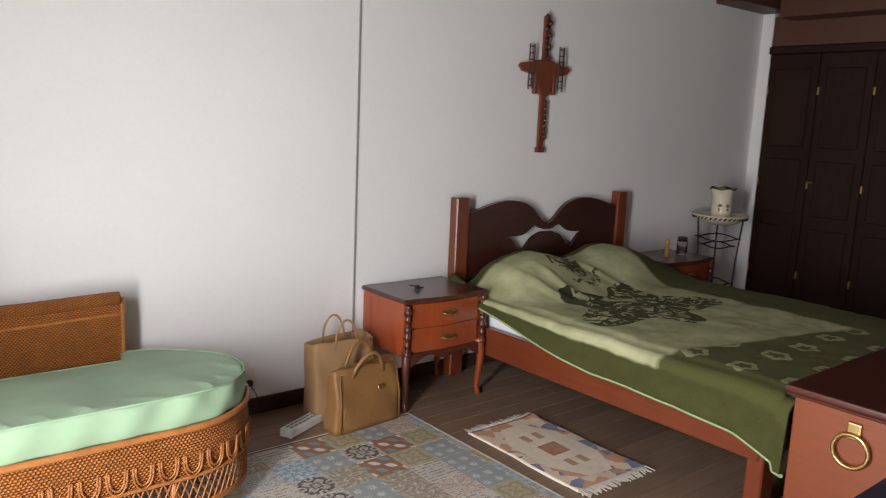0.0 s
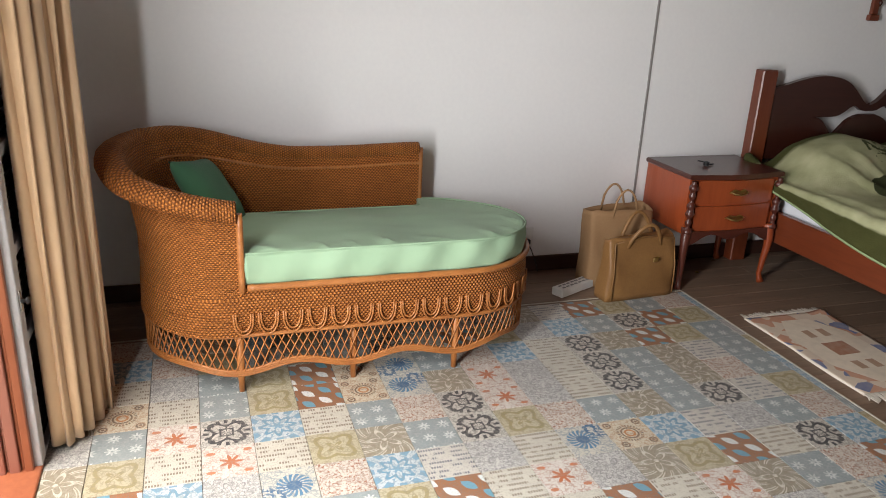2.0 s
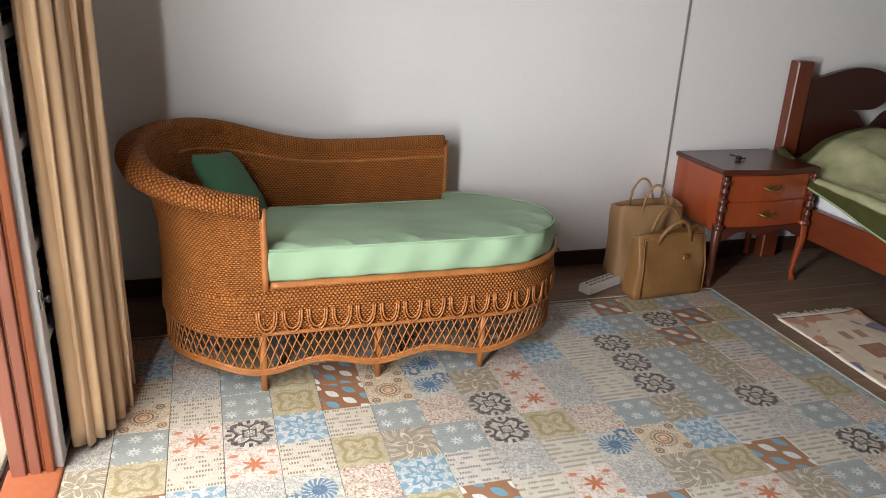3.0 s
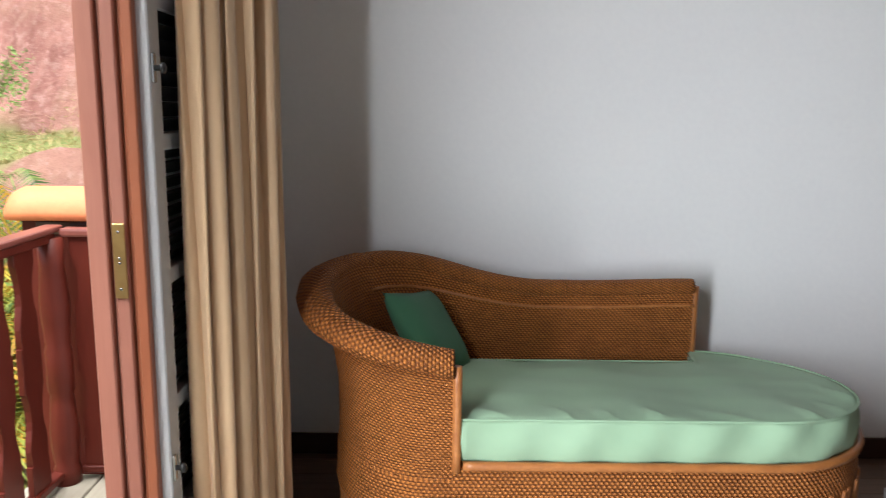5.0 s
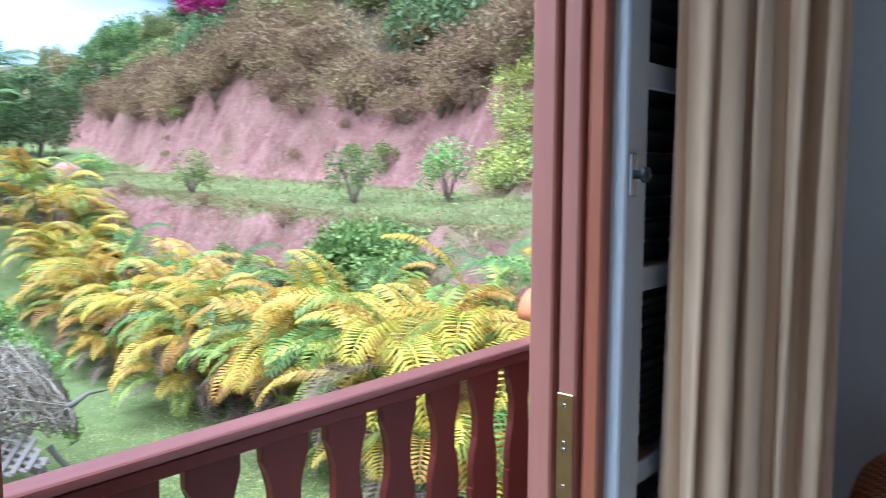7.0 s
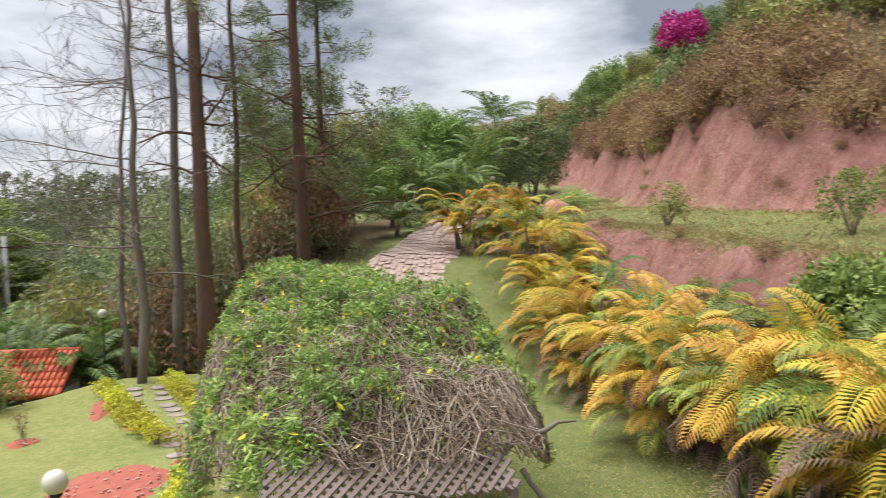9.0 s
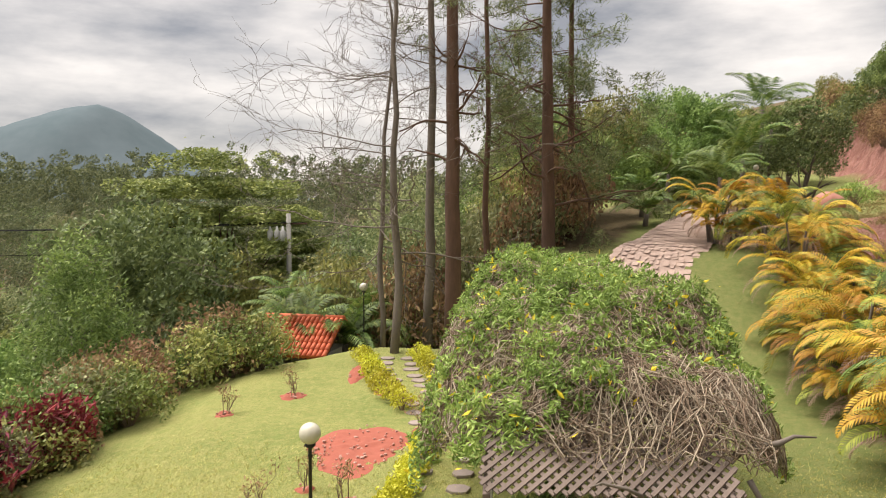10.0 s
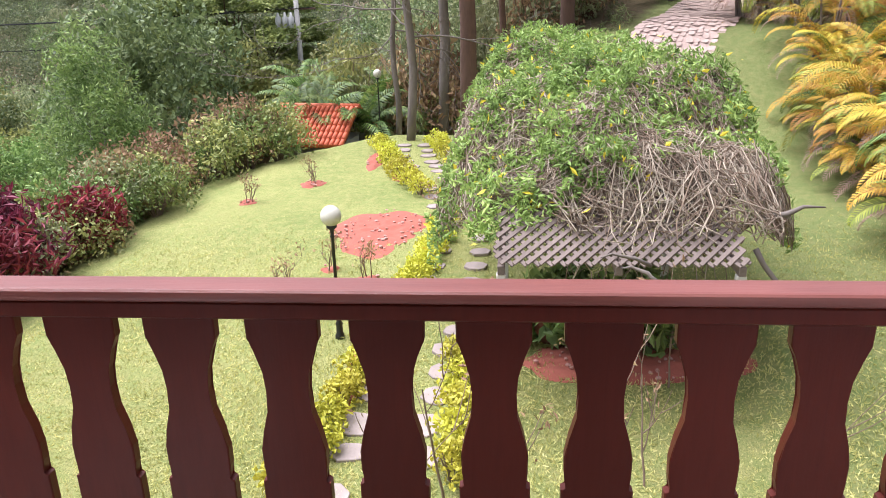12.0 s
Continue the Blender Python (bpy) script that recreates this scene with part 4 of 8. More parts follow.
def blanket_mat():
    m, nt, b = nodes_of("green_plush_blanket", 0.95, 0, 0.15)
    uv = nt.nodes.new("ShaderNodeUVMap").outputs["UV"]
    sp = nt.nodes.new("ShaderNodeSeparateXYZ")
    nt.links.new(uv, sp.inputs[0])
    M = lambda op, a, c=None: mathn(nt, op, a, c)
    nw = noisen(nt, uv, 9, 3)
    u = M("ADD", sp.outputs[0], M("MULTIPLY", M("SUBTRACT", nw, 0.5), 0.05))
    v = M("ADD", sp.outputs[1], M("MULTIPLY", M("SUBTRACT", nw, 0.5), 0.05))
    step = lambda a, lo, hi: rampn(nt, a, lo, hi)
    light, dark, mid = (0.43, 0.43, 0.26), (0.035, 0.038, 0.010), (0.068, 0.07, 0.022)
    # u across in metres from the hanging hem, v along from the head
    hem = M("SUBTRACT", 1.0, step(u, 0.19, 0.215))
    right = step(u, 1.52, 1.56)
    foot = step(M("ADD", v, M("MULTIPLY", M("MAXIMUM", M("SUBTRACT", u, 0.25), 0.0), -0.22)), 1.46, 1.49)
    head = M("SUBTRACT", 1.0, step(v, 0.09, 0.115))
    brd = M("MAXIMUM", M("MAXIMUM", hem, right), head)
    c = mixn(nt, rampn(nt, noisen(nt, uv, 6, 4), 0.35, 0.7), light, (0.27, 0.285, 0.15))
    # dark flower spray in the middle
    cu, cv = M("SUBTRACT", u, 0.92), M("SUBTRACT", v, 0.86)
    rr = M("SQRT", M("ADD", M("MULTIPLY", M("MULTIPLY", cu, cu), 1.6), M("MULTIPLY", M("MULTIPLY", cv, cv), 3.4)))
    an = M("ARCTAN2", cv, cu)
    blot = noisen(nt, uv, 9.5, 4, 0.6, 1.6)
    spray = M("MULTIPLY", M("LESS_THAN", rr, M("ADD", 0.60, M("MULTIPLY", M("SINE", M("MULTIPLY", an, 5.0)), 0.16))), M("GREATER_THAN", blot, 0.455))
    c = mixn(nt, spray, c, (0.030, 0.035, 0.014))
    cu2, cv2 = M("SUBTRACT", u, 0.95), M("SUBTRACT", v, 0.33)
    r2 = M("SQRT", M("ADD", M("MULTIPLY", cu2, cu2), M("MULTIPLY", M("MULTIPLY", cv2, cv2), 1.5)))
    spray2 = M("MULTIPLY", M("LESS_THAN", r2, 0.19), M("GREATER_THAN", blot, 0.53))
    c = mixn(nt, spray2, c, (0.05, 0.06, 0.022))
    c = mixn(nt, foot, c, mid)
    # pale rosettes on the foot band
    fu, fv = M("SUBTRACT", M("FRACT", M("MULTIPLY", u, 3.7)), 0.5), M("SUBTRACT", M("FRACT", M("MULTIPLY", v, 4.2)), 0.5)
    rs = M("SQRT", M("ADD", M("MULTIPLY", fu, fu), M("MULTIPLY", fv, fv)))
    ros = M("MULTIPLY", M("MULTIPLY", M("LESS_THAN", M("ABSOLUTE", M("SUBTRACT", rs, M("ADD", 0.19, M("MULTIPLY", M("SINE", M("MULTIPLY", M("ARCTAN2", fv, fu), 5.0)), 0.03)))), 0.06), foot), M("GREATER_THAN", u, 0.24))
    c = mixn(nt, M("MULTIPLY", ros, 0.75), c, (0.36, 0.35, 0.20))
    c = mixn(nt, brd, c, mixn(nt, nw, dark, mid))
    n3 = noisen(nt, uv, 150, 3)
    c = mixn(nt, M("MULTIPLY", rampn(nt, n3, 0.45, 0.8), 0.14), c, (0.20, 0.22, 0.10))
    nt.links.new(c, b.inputs["Base Color"])
    b.inputs["Sheen Weight"].default_value = 0.08
    b.inputs["Sheen Tint"].default_value = (0.5, 0.55, 0.3, 1)
    bumpn(nt, b, M("ADD", n3, M("MULTIPLY", noisen(nt, uv, 20, 4), 1.5)), 0.5, 0.006)
    return m


def blanket():
    th = thing("blanket", "thick green plush blanket with dark flowers, rumpled over pillows", "blanket", (3.0, 3.47, 0))
    XA, XB, YH, YF = 0.0, 1.62, 0.0, -2.03
    def hem_z(y):
        pts = [(0.0, 0.60), (-0.12, 0.555), (-0.27, 0.51), (-0.63, 0.43), (-1.10, 0.362), (-1.58, 0.358), (-1.85, 0.33), (-2.06, 0.255)]
        for (a, za), (c, zc) in zip(pts, pts[1:]):
            if y >= c:
                return lerp(za, zc, (y - a) / (c - a))
        return 0.25
    def topz(x, y):
        z = 0.558
        mound = smooth(-0.62, -0.22, y) * (1 - 0.55 * smooth(-0.05, 0.0, y))
        two = 0.80 + 0.20 * math.cos((x - 0.45) / 0.72 * 2 * math.pi)
        z += 0.20 * mound * two * smooth(0.02, 0.22, x) * (1 - 0.5 * smooth(1.4, 1.62, x))
        z += 0.010 * noise.noise(Vector((x * 4, y * 4, 0))) + 0.006 * noise.noise(Vector((x * 11, y * 11, 2)))
        # soft folds by the pillow
        for k, (fx, fy, ln, a) in enumerate(((0.30, -0.55, 0.22, 0.028), (0.42, -0.50, 0.20, 0.022), (0.80, -0.30, 0.2, 0.02))):
            d = (x - fx) * 0.9 + (y - fy) * 0.35
            e = (y - fy) * 0.9 - (x - fx) * 0.35
            z += a * math.exp(-(d / 0.022) ** 2 - (e / ln) ** 2)
        return z
    def fn(u, v):
        """u: metres across from the hem; v: metres along from the head."""
        y = -v
        over = max(0.0, v - 2.03)
        hang = max(0.05, topz(0.0, max(y, -2.03)) - hem_z(max(y, -2.06)))
        side = 0.30
        if u < side:
            f = u / side
            x = -0.035 - 0.012 * math.sin(v * 9) * (1 - f) - 0.01 + 0.03 * max(0.0, f - 0.85) / 0.15
            z = hem_z(max(y, -2.06)) + hang * f ** 0.9
            if f > 0.86:
                z -= 0.012 * ((f - 0.86) / 0.14) ** 2
            yy = y
        elif u > side + 1.62:
            f = (u - side - 1.62) / 0.25
            x, z, yy = 1.65 + 0.01 * f, topz(1.62, max(y, -2.03)) - 0.01 - 0.22 * f, y
        else:
            x = u - side
            z = topz(x, max(y, -2.03))
            if x < 0.06:
                z -= 0.03 * (1 - x / 0.06) ** 2
            yy = y
        if over > 0:
            f = min(1.0, over / 0.22)
            yy = -2.03 - 0.05 * math.sin(f * math.pi / 2)
            z -= 0.02 + 0.20 * f * (0.35 if u < side else 1.0)
            if u < side:
                z = max(z, 0.235 + 0.30 * (u / side))
        return Vector((x, yy, z))
    bm = bmesh.new()
    lay = bm.loops.layers.uv.verify()
    NU, NV, LU, LV = 110, 120, 2.17, 2.25
    vs = [[bm.verts.new(fn(LU * i / NU, LV * j / NV)) for j in range(NV + 1)] for i in range(NU + 1)]
    for i in range(NU):
        for j in range(NV):
            f = bm.faces.new((vs[i][j], vs[i + 1][j], vs[i + 1][j + 1], vs[i][j + 1]))
            f.smooth = True
            for l, (a, c) in zip(f.loops, ((i, j), (i + 1, j), (i + 1, j + 1), (i, j + 1))):
                l[lay].uv = (LU * a / NU, LV * c / NV)
    ob = part("plush", bm, blanket_mat(), th)
    so = ob.modifiers.new("thick", "SOLIDIFY")
    so.thickness, so.offset = 0.012, 1
    bm = bmesh.new()
    tube(bm, [fn(0, LV * j / 80) + Vector((-0.006, 0, -0.002)) for j in range(81)], 0.0085, 6)
    part("hem", bm, plain("pale_green_binding", (0.30, 0.40, 0.20), (0.24, 0.33, 0.16), 0.8), th, "pale green bound hem")


blanket()
for x in (3.42, 4.2):
    pl = thing("bed_pillow", "white bed pillow under the green blanket", "pillow", (x + 0.03, 3.28, 0.547))
    bm = bmesh.new()
    box(bm, -0.24, 0.24, -0.11, 0.11, 0.0, 0.075, 0.035, 4)
    for f in bm.faces:
        f.smooth = True
    part("cover", bm, M_SHEET, pl)


# ---------- nightstands ----------
def nightstand(at):
    th = thing("nightstand", "polished reddish wooden nightstand with two drawers and curved legs", "nightstand", at, group="nightstands beside the bed")
    W, D, H = 0.55, 0.42, 0.616
    def serp(n, dx, y0, amp):
        return [(lerp(-W / 2 + dx, W / 2 - dx, i / n), y0 - amp * math.cos((i / n - 0.5) * 2 * math.pi) * 0.5 - amp * 0.5) for i in range(n + 1)]
    f = serp(20, -0.012, -D / 2 + 0.01, 0.028)
    o = f + [(W / 2 + 0.012, D / 2), (-W / 2 - 0.012, D / 2)]
    bm = bmesh.new()
    prism(bm, o, Matrix.Translation((0, 0, H - 0.026)), 0.026, 0.006)
    part("top", bm, M_NIGHT_D, th, "glossy dark polished top")
    bm = bmesh.new()
    f2 = serp(20, 0.0, -D / 2 + 0.028, 0.02)
    prism(bm, f2 + [(W / 2, D / 2 - 0.004), (-W / 2, D / 2 - 0.004)], Matrix.Translation((0, 0, 0.30)), H - 0.327)
    part("body", bm, M_NIGHT, th)
    for z0, z1 in ((0.325, 0.448), (0.462, 0.582)):
        bm = bmesh.new()
        f3 = [(x, y - 0.012) for x, y in serp(18, 0.045, -D / 2 + 0.026, 0.02)]
        f4 = [(x, y + 0.02) for x, y in reversed(f3)]
        prism(bm, f3 + f4, Matrix.Translation((0, 0, z0)), z1 - z0, 0.003)
        dr = part("drawer", bm, M_NIGHT, th)
        zc = (z0 + z1) / 2
        bm = bmesh.new()
        yb = -D / 2 - 0.014
        tube(bm, [(-0.05, yb + 0.004, zc + 0.004), (-0.035, yb - 0.014, zc - 0.004), (0, yb - 0.02, zc - 0.009), (0.035, yb - 0.014, zc - 0.004), (0.05, yb + 0.004, zc + 0.004)], [0.004, 0.005, 0.006, 0.005, 0.004], 8)
        lathe(bm, [(0.012, 0), (0.010, 0.004), (0.004, 0.006)], 12)
        part("handle", bm, M_BRASS, dr, "aged brass drop handle")
        bm = bmesh.new()
        prism(bm, [(-0.062, 0), (-0.03, 0.016), (0, 0.008), (0.03, 0.016), (0.062, 0), (0.03, -0.012), (0, -0.016), (-0.03, -0.012)], Matrix(((1, 0, 0, 0), (0, 0, 1, yb + 0.0005), (0, 1, 0, zc), (0, 0, 0, 1))), 0.003)
        part("back_plate", bm, M_BRASS, dr)
    # carved corner stiles and cabriole legs
    for sx in (-1, 1):
        bm = bmesh.new()
        pts = []
        for k in range(30):
            z = 0.31 + 0.275 * k / 29
            pts.append((sx * (W / 2 - 0.012), -D / 2 + 0.008, z))
        tube(bm, pts, [0.017 + 0.005 * math.sin(k * 1.3) + 0.004 * math.cos(k * 0.5) for k in range(30)], 8)
        part("carved_stile", bm, M_NIGHT_D, th, "dark carved corner stile")
        for sy in (-1, 1):
            bm = bmesh.new()
            pts, rs = [], []
            for k in range(15):
                f5 = k / 14
                z = 0.335 * (1 - f5)
                o5 = 0.022 * math.sin(f5 * math.pi * 1.15) - 0.020 * math.sin(f5 * math.pi) ** 3 * f5 + (0.024 * smooth(0.86, 1.0, f5))
                pts.append((sx * (W / 2 - 0.022 + o5 * 0.7), sy * (D / 2 - 0.024 + (o5 * 0.7 if sy < 0 else 0)), z + 0.001))
                rs.append(lerp(0.029, 0.0125, f5 ** 0.7) + 0.008 * smooth(0.9, 1.0, f5))
            tube(bm, pts, rs, 10)
            part("leg", bm, M_NIGHT_D if sx < 0 else M_NIGHT, th)
    n = 24
    o = [(-W / 2 + 0.02 + (W - 0.04) * i / n, 0.315) for i in range(n + 1)] + [(W / 2 - 0.02 - (W - 0.04) * i / n, 0.275 + 0.022 * math.cos((i / n - 0.5) * 4 * math.pi) * -1 + 0.010 * math.cos((i / n - .5) * 2 * math.pi)) for i in range(n + 1)]
    bm = bmesh.new()
    prism(bm, o, Matrix(((1, 0, 0, 0), (0, 0, 1, -D / 2 + 0.004), (0, 1, 0, 0), (0, 0, 0, 1))), 0.02, 0.002)
    part("apron", bm, M_NIGHT_D, th, "scalloped dark apron")
    return th


ns = nightstand((2.695, 3.385, 0))
ns2 = copy_thing(ns, pose(4.99, 3.385, 0))
# keys on the nightstand
th = thing("key_bunch", "small bunch of dark metal keys on the nightstand", "keys", (2.62, 3.36, 0.617))
for i, a in enumerate((10, 60, 115)):
    bm = bmesh.new()
    tube(bm, [(0.012 * math.cos(t), 0.012 * math.sin(t), 0.006) for t in (2 * math.pi * k / 12 for k in range(12))], 0.004, 6, closed=True)
    box(bm, 0.012, 0.05, -0.004, 0.004, 0.003, 0.009, 0.001)
    bmesh.ops.transform(bm, matrix=pose(0, 0, i * 0.006, 0, 0, a), verts=bm.verts)
    part("key", bm, M_BLACK, th)

# ---------- bags and box by the wall ----------
def bag_body(W, D, H, taper, pinch):
    bm = bmesh.new()
    def fn(u, v):
        a = 2 * math.pi * u
        c, s = math.cos(a), math.sin(a)
        sq = lambda t: math.copysign(abs(t) ** 0.28, t)
        k = 1 - taper * v
        x, y = W / 2 * sq(c) * k, D / 2 * sq(s) * (1 - pinch * v ** 2)
        y += 0.006 * math.sin(x * 30 + v * 8)
        z = H * v + 0.012 * math.sin(u * 12) * v
        return Vector((x, y, z))
    vs = grid(bm, 48, 12, fn, close_u=True)
    bm.faces.new([vs[i][0] for i in range(48)][::-1])
    return bm, vs


th = thing("paper_bag", "brown kraft paper shopping bag standing against the wall", "bag", (2.14, 3.38, 0.0), 2)
bm, vs = bag_body(0.36, 0.15, 0.405, -0.02, 0.15)
ob = part("body", bm, M_KRAFT, th)
so = ob.modifiers.new("t", "SOLIDIFY")
so.thickness = 0.003
for y in (-0.062, 0.062):
    bm = bmesh.new()
    tube(bm, [(-0.07 + 0.0 * t, y, 0.37) if t == 0 else (-0.07 + 0.14 * t / 10, y, 0.40 + 0.115 * math.sin(math.pi * t / 10) ** 0.6) for t in range(11)], 0.006, 6)
    part("handle", bm, M_KRAFT, th)
th = thing("leather_tote", "tan leather tote bag with looped handles beside the nightstand", "bag", (2.165, 3.185, 0.0), 6)
bm, vs = bag_body(0.42, 0.13, 0.315, 0.05, 0.55)
bm.faces.new([vs[i][12] for i in range(48)])
part("body", bm, M_LEATHER, th)
bm = bmesh.new()
tube(bm, [(-0.19, -0.068, 0.01), (-0.185, -0.066, 0.15), (-0.18, -0.04, 0.30), (0, -0.03, 0.318), (0.18, -0.04, 0.30), (0.188, -0.066, 0.15), (0.19, -0.068, 0.01)], 0.004, 6)
part("seam", bm, M_LEATHER, th)
for y, h, lean in ((-0.035, 0.12, -0.03), (0.03, 0.16, 0.01)):
    bm = bmesh.new()
    tube(bm, [(-0.10 + 0.2 * t / 12, y + lean * math.sin(math.pi * t / 12), 0.27 + h * math.sin(math.pi * t / 12) ** 0.7) for t in range(13)], 0.010, 8)
    part("handle", bm, M_LEATHER, th)
bm = bmesh.new()
box(bm, 0.045, 0.075, -0.069, -0.064, 0.19, 0.215, 0.002)
part("clasp", bm, M_BRASS, th, "small metal clasp")
th = thing("white_box", "long low white slotted plastic box on the floor by the baseboard", "box", (1.90, 3.30, 0.0), 25)
bm = bmesh.new()
box(bm, -0.16, 0.16, -0.035, 0.035, 0.0, 0.042, 0.004)
bo = part("case", bm, M_PLASTIC, th)
for r in (-1, 1):
    for i in range(9):
        bm = bmesh.new()
        box(bm, -0.135 + 0.032 * i, -0.113 + 0.032 * i, r * 0.013 - 0.006, r * 0.013 + 0.006, 0.0422, 0.0442, 0.001)
        part("slot", bm, plain("grey_slot", (0.25, 0.25, 0.26), None, 0.6) if i + r == -1 else bpy.data.materials["grey_slot"], bo)
th = thing("wall_outlet", "white wall outlet with a dark plug and thin cable", "outlet", (1.73, 3.598, 0.19))
bm = bmesh.new()
box(bm, -0.037, 0.037, -0.008, 0.0, -0.058, 0.058, 0.003)
part("plate", bm, M_PLASTIC, th)
bm = bmesh.new()
box(bm, -0.014, 0.014, -0.035, -0.008, -0.03, 0.0, 0.004)
part("plug", bm, M_BLACK, th)
bm = bmesh.new()
tube(bm, [(0.0, -0.03, -0.02), (0.02, -0.04, -0.06), (0.05, -0.04, -0.13), (0.07, -0.035, -0.185)], 0.003, 6)
part("cable", bm, M_BLACK, th)

# ---------- bedside rug ----------
def rug():
    th = thing("small_rug", "small cream woven rug with blue and rust borders and white fringes", "rug", (2.755, 2.405, 0.001), -1)
    m, nt, b = nodes_of("woven_rug", 0.95, 0, 0.1)
    co = coords(nt)
    sp = nt.nodes.new("ShaderNodeSeparateXYZ")
    nt.links.new(co, sp.inputs[0])
    M = lambda op, a, c=None: mathn(nt, op, a, c)
    x, y = sp.outputs[0], sp.outputs[1]
    ax, ay = M("ABSOLUTE", x), M("ABSOLUTE", y)
    n = noisen(nt, co, 28, 2)
    v = nt.nodes.new("ShaderNodeTexVoronoi")
    v.inputs["Scale"].default_value = 17
    nt.links.new(co, v.inputs["Vector"])
    vs = nt.nodes.new("ShaderNodeSeparateColor")
    nt.links.new(v.outputs["Color"], vs.inputs[0])
    brd = mixn(nt, M("GREATER_THAN", vs.outputs[0], 0.35), (0.17, 0.19, 0.30), (0.50, 0.27, 0.18))
    brd = mixn(nt, M("GREATER_THAN", vs.outputs[1], 0.62), brd, (0.62, 0.52, 0.41))
    inn = M("LESS_THAN", M("MAXIMUM", M("DIVIDE", ax, 0.165), M("DIVIDE", ay, 0.30)), 1.0)
    octa = M("LESS_THAN", M("ADD", M("DIVIDE", ax, 0.165), M("DIVIDE", ay, 0.30)), 1.45)
    c = mixn(nt, M("MULTIPLY", inn, octa), brd, (0.68, 0.60, 0.48))
    c = mixn(nt, M("LESS_THAN", M("MAXIMUM", ax, ay), 0.058), c, (0.33, 0.17, 0.11))
    c = mixn(nt, M("MULTIPLY", M("LESS_THAN", M("ABSOLUTE", M("SUBTRACT", ay, 0.15)), 0.035), M("LESS_THAN", M("ABSOLUTE", M("SUBTRACT", ax, 0.04)), 0.02)), c, (0.38, 0.25, 0.17))
    c = mixn(nt, M("GREATER_THAN", ax, 0.222), c, (0.7, 0.64, 0.54))
    c = mixn(nt, M("MULTIPLY", rampn(nt, n, 0.4, 0.8), 0.35), c, (0.45, 0.4, 0.33))
    nt.links.new(c, b.inputs["Base Color"])
    bumpn(nt, b, noisen(nt, co, 300, 2), 0.5, 0.004)
    bm = bmesh.new()
    def fn(u, v2):
        xx, yy = (u - 0.5) * 0.46, (v2 - 0.5) * 0.73
        return Vector((xx + 0.004 * math.sin(yy * 13), yy, 0.009 + 0.004 * noise.noise(Vector((xx * 7, yy * 7, 0))) + 0.012 * smooth(0.9, 1.0, v2) * smooth(0.8, 1, u)))
    grid(bm, 24, 36, fn)
    ob = part("weave", bm, m, th)
    so = ob.modifiers.new("t", "SOLIDIFY")
    so.thickness = 0.007
    rf = random.Random(2)
    fr = plain("white_fringe", (0.62, 0.58, 0.50), (0.5, 0.46, 0.38), 0.95)
    for e in (-1, 1):
        bm = bmesh.new()
        for i in range(64):
            xx = -0.225 + 0.45 * i / 63
            dx = rf.uniform(-0.015, 0.015)
            tube(bm, [(xx, e * 0.362, 0.008), (xx + dx * 0.5, e * 0.385, 0.006), (xx + dx, e * rf.uniform(0.395, 0.425), 0.003)], 0.0035, 4)
        tagged(part("fringe", bm, fr, th, "white knotted fringe"), kind="stuff")


rug()

# ---------- crucifix-shaped wooden wall cross, kept as a plain carving ----------
th = thing("wall_cross", "carved reddish-brown wooden cross with little ladders hung on the wall", "cross", (3.74, 3.598, 1.90))
bm = bmesh.new()
box(bm, -0.022, 0.022, -0.03, -0.006, -0.50, 0.32, 0.006, 2)
box(bm, -0.035, 0.035, -0.034, -0.005, -0.535, -0.50, 0.008, 2)
part("upright", bm, M_MAHOG, th)
bm = bmesh.new()
prism(bm, [(-0.23, 0.0), (-0.21, 0.02), (-0.1, 0.03), (0, 0.06), (0.1, 0.03), (0.21, 0.02), (0.23, 0.0), (0.20, -0.03), (0.1, -0.04), (0.045, -0.16), (0, -0.20), (-0.045, -0.16), (-0.1, -0.04), (-0.2, -0.03)], Matrix(((1, 0, 0, 0), (0, 0, 1, -0.036), (0, 1, 0, 0), (0, 0, 0, 1))), 0.028, 0.005)
part("crossbar", bm, M_MAHOG, th)
for sx in (-1, 1):
    bm = bmesh.new()
    for dx in (-0.02, 0.02):
        box(bm, sx * 0.135 + dx - 0.004, sx * 0.135 + dx + 0.004, -0.042, -0.034, -0.14, 0.14, 0.001)
    for k in range(7):
        box(bm, sx * 0.135 - 0.02, sx * 0.135 + 0.02, -0.041, -0.035, -0.12 + 0.04 * k, -0.113 + 0.04 * k)
    part("ladder", bm, M_DARKWOOD, th)
    bm = bmesh.new()
    box(bm, sx * 0.085 - 0.014, sx * 0.085 + 0.014, -0.038, -0.012, -0.165, -0.03, 0.004)
    part("pendant", bm, M_MAHOG, th)
bm = bmesh.new()
for k in range(8):
    lathe(bm, [(0.003, -0.02), (0.016 + 0.006 * (k % 2), 0.0), (0.004, 0.022)], 8, (0.016 * (-1) ** k, -0.036, 0.06 + 0.036 * k))
for k in range(7):
    lathe(bm, [(0.003, -0.02), (0.012, 0.0), (0.003, 0.02)], 8, (0.020, -0.032, -0.22 - 0.036 * k))
part("carving", bm, M_DARKWOOD, th, "dark carved bead ornament")

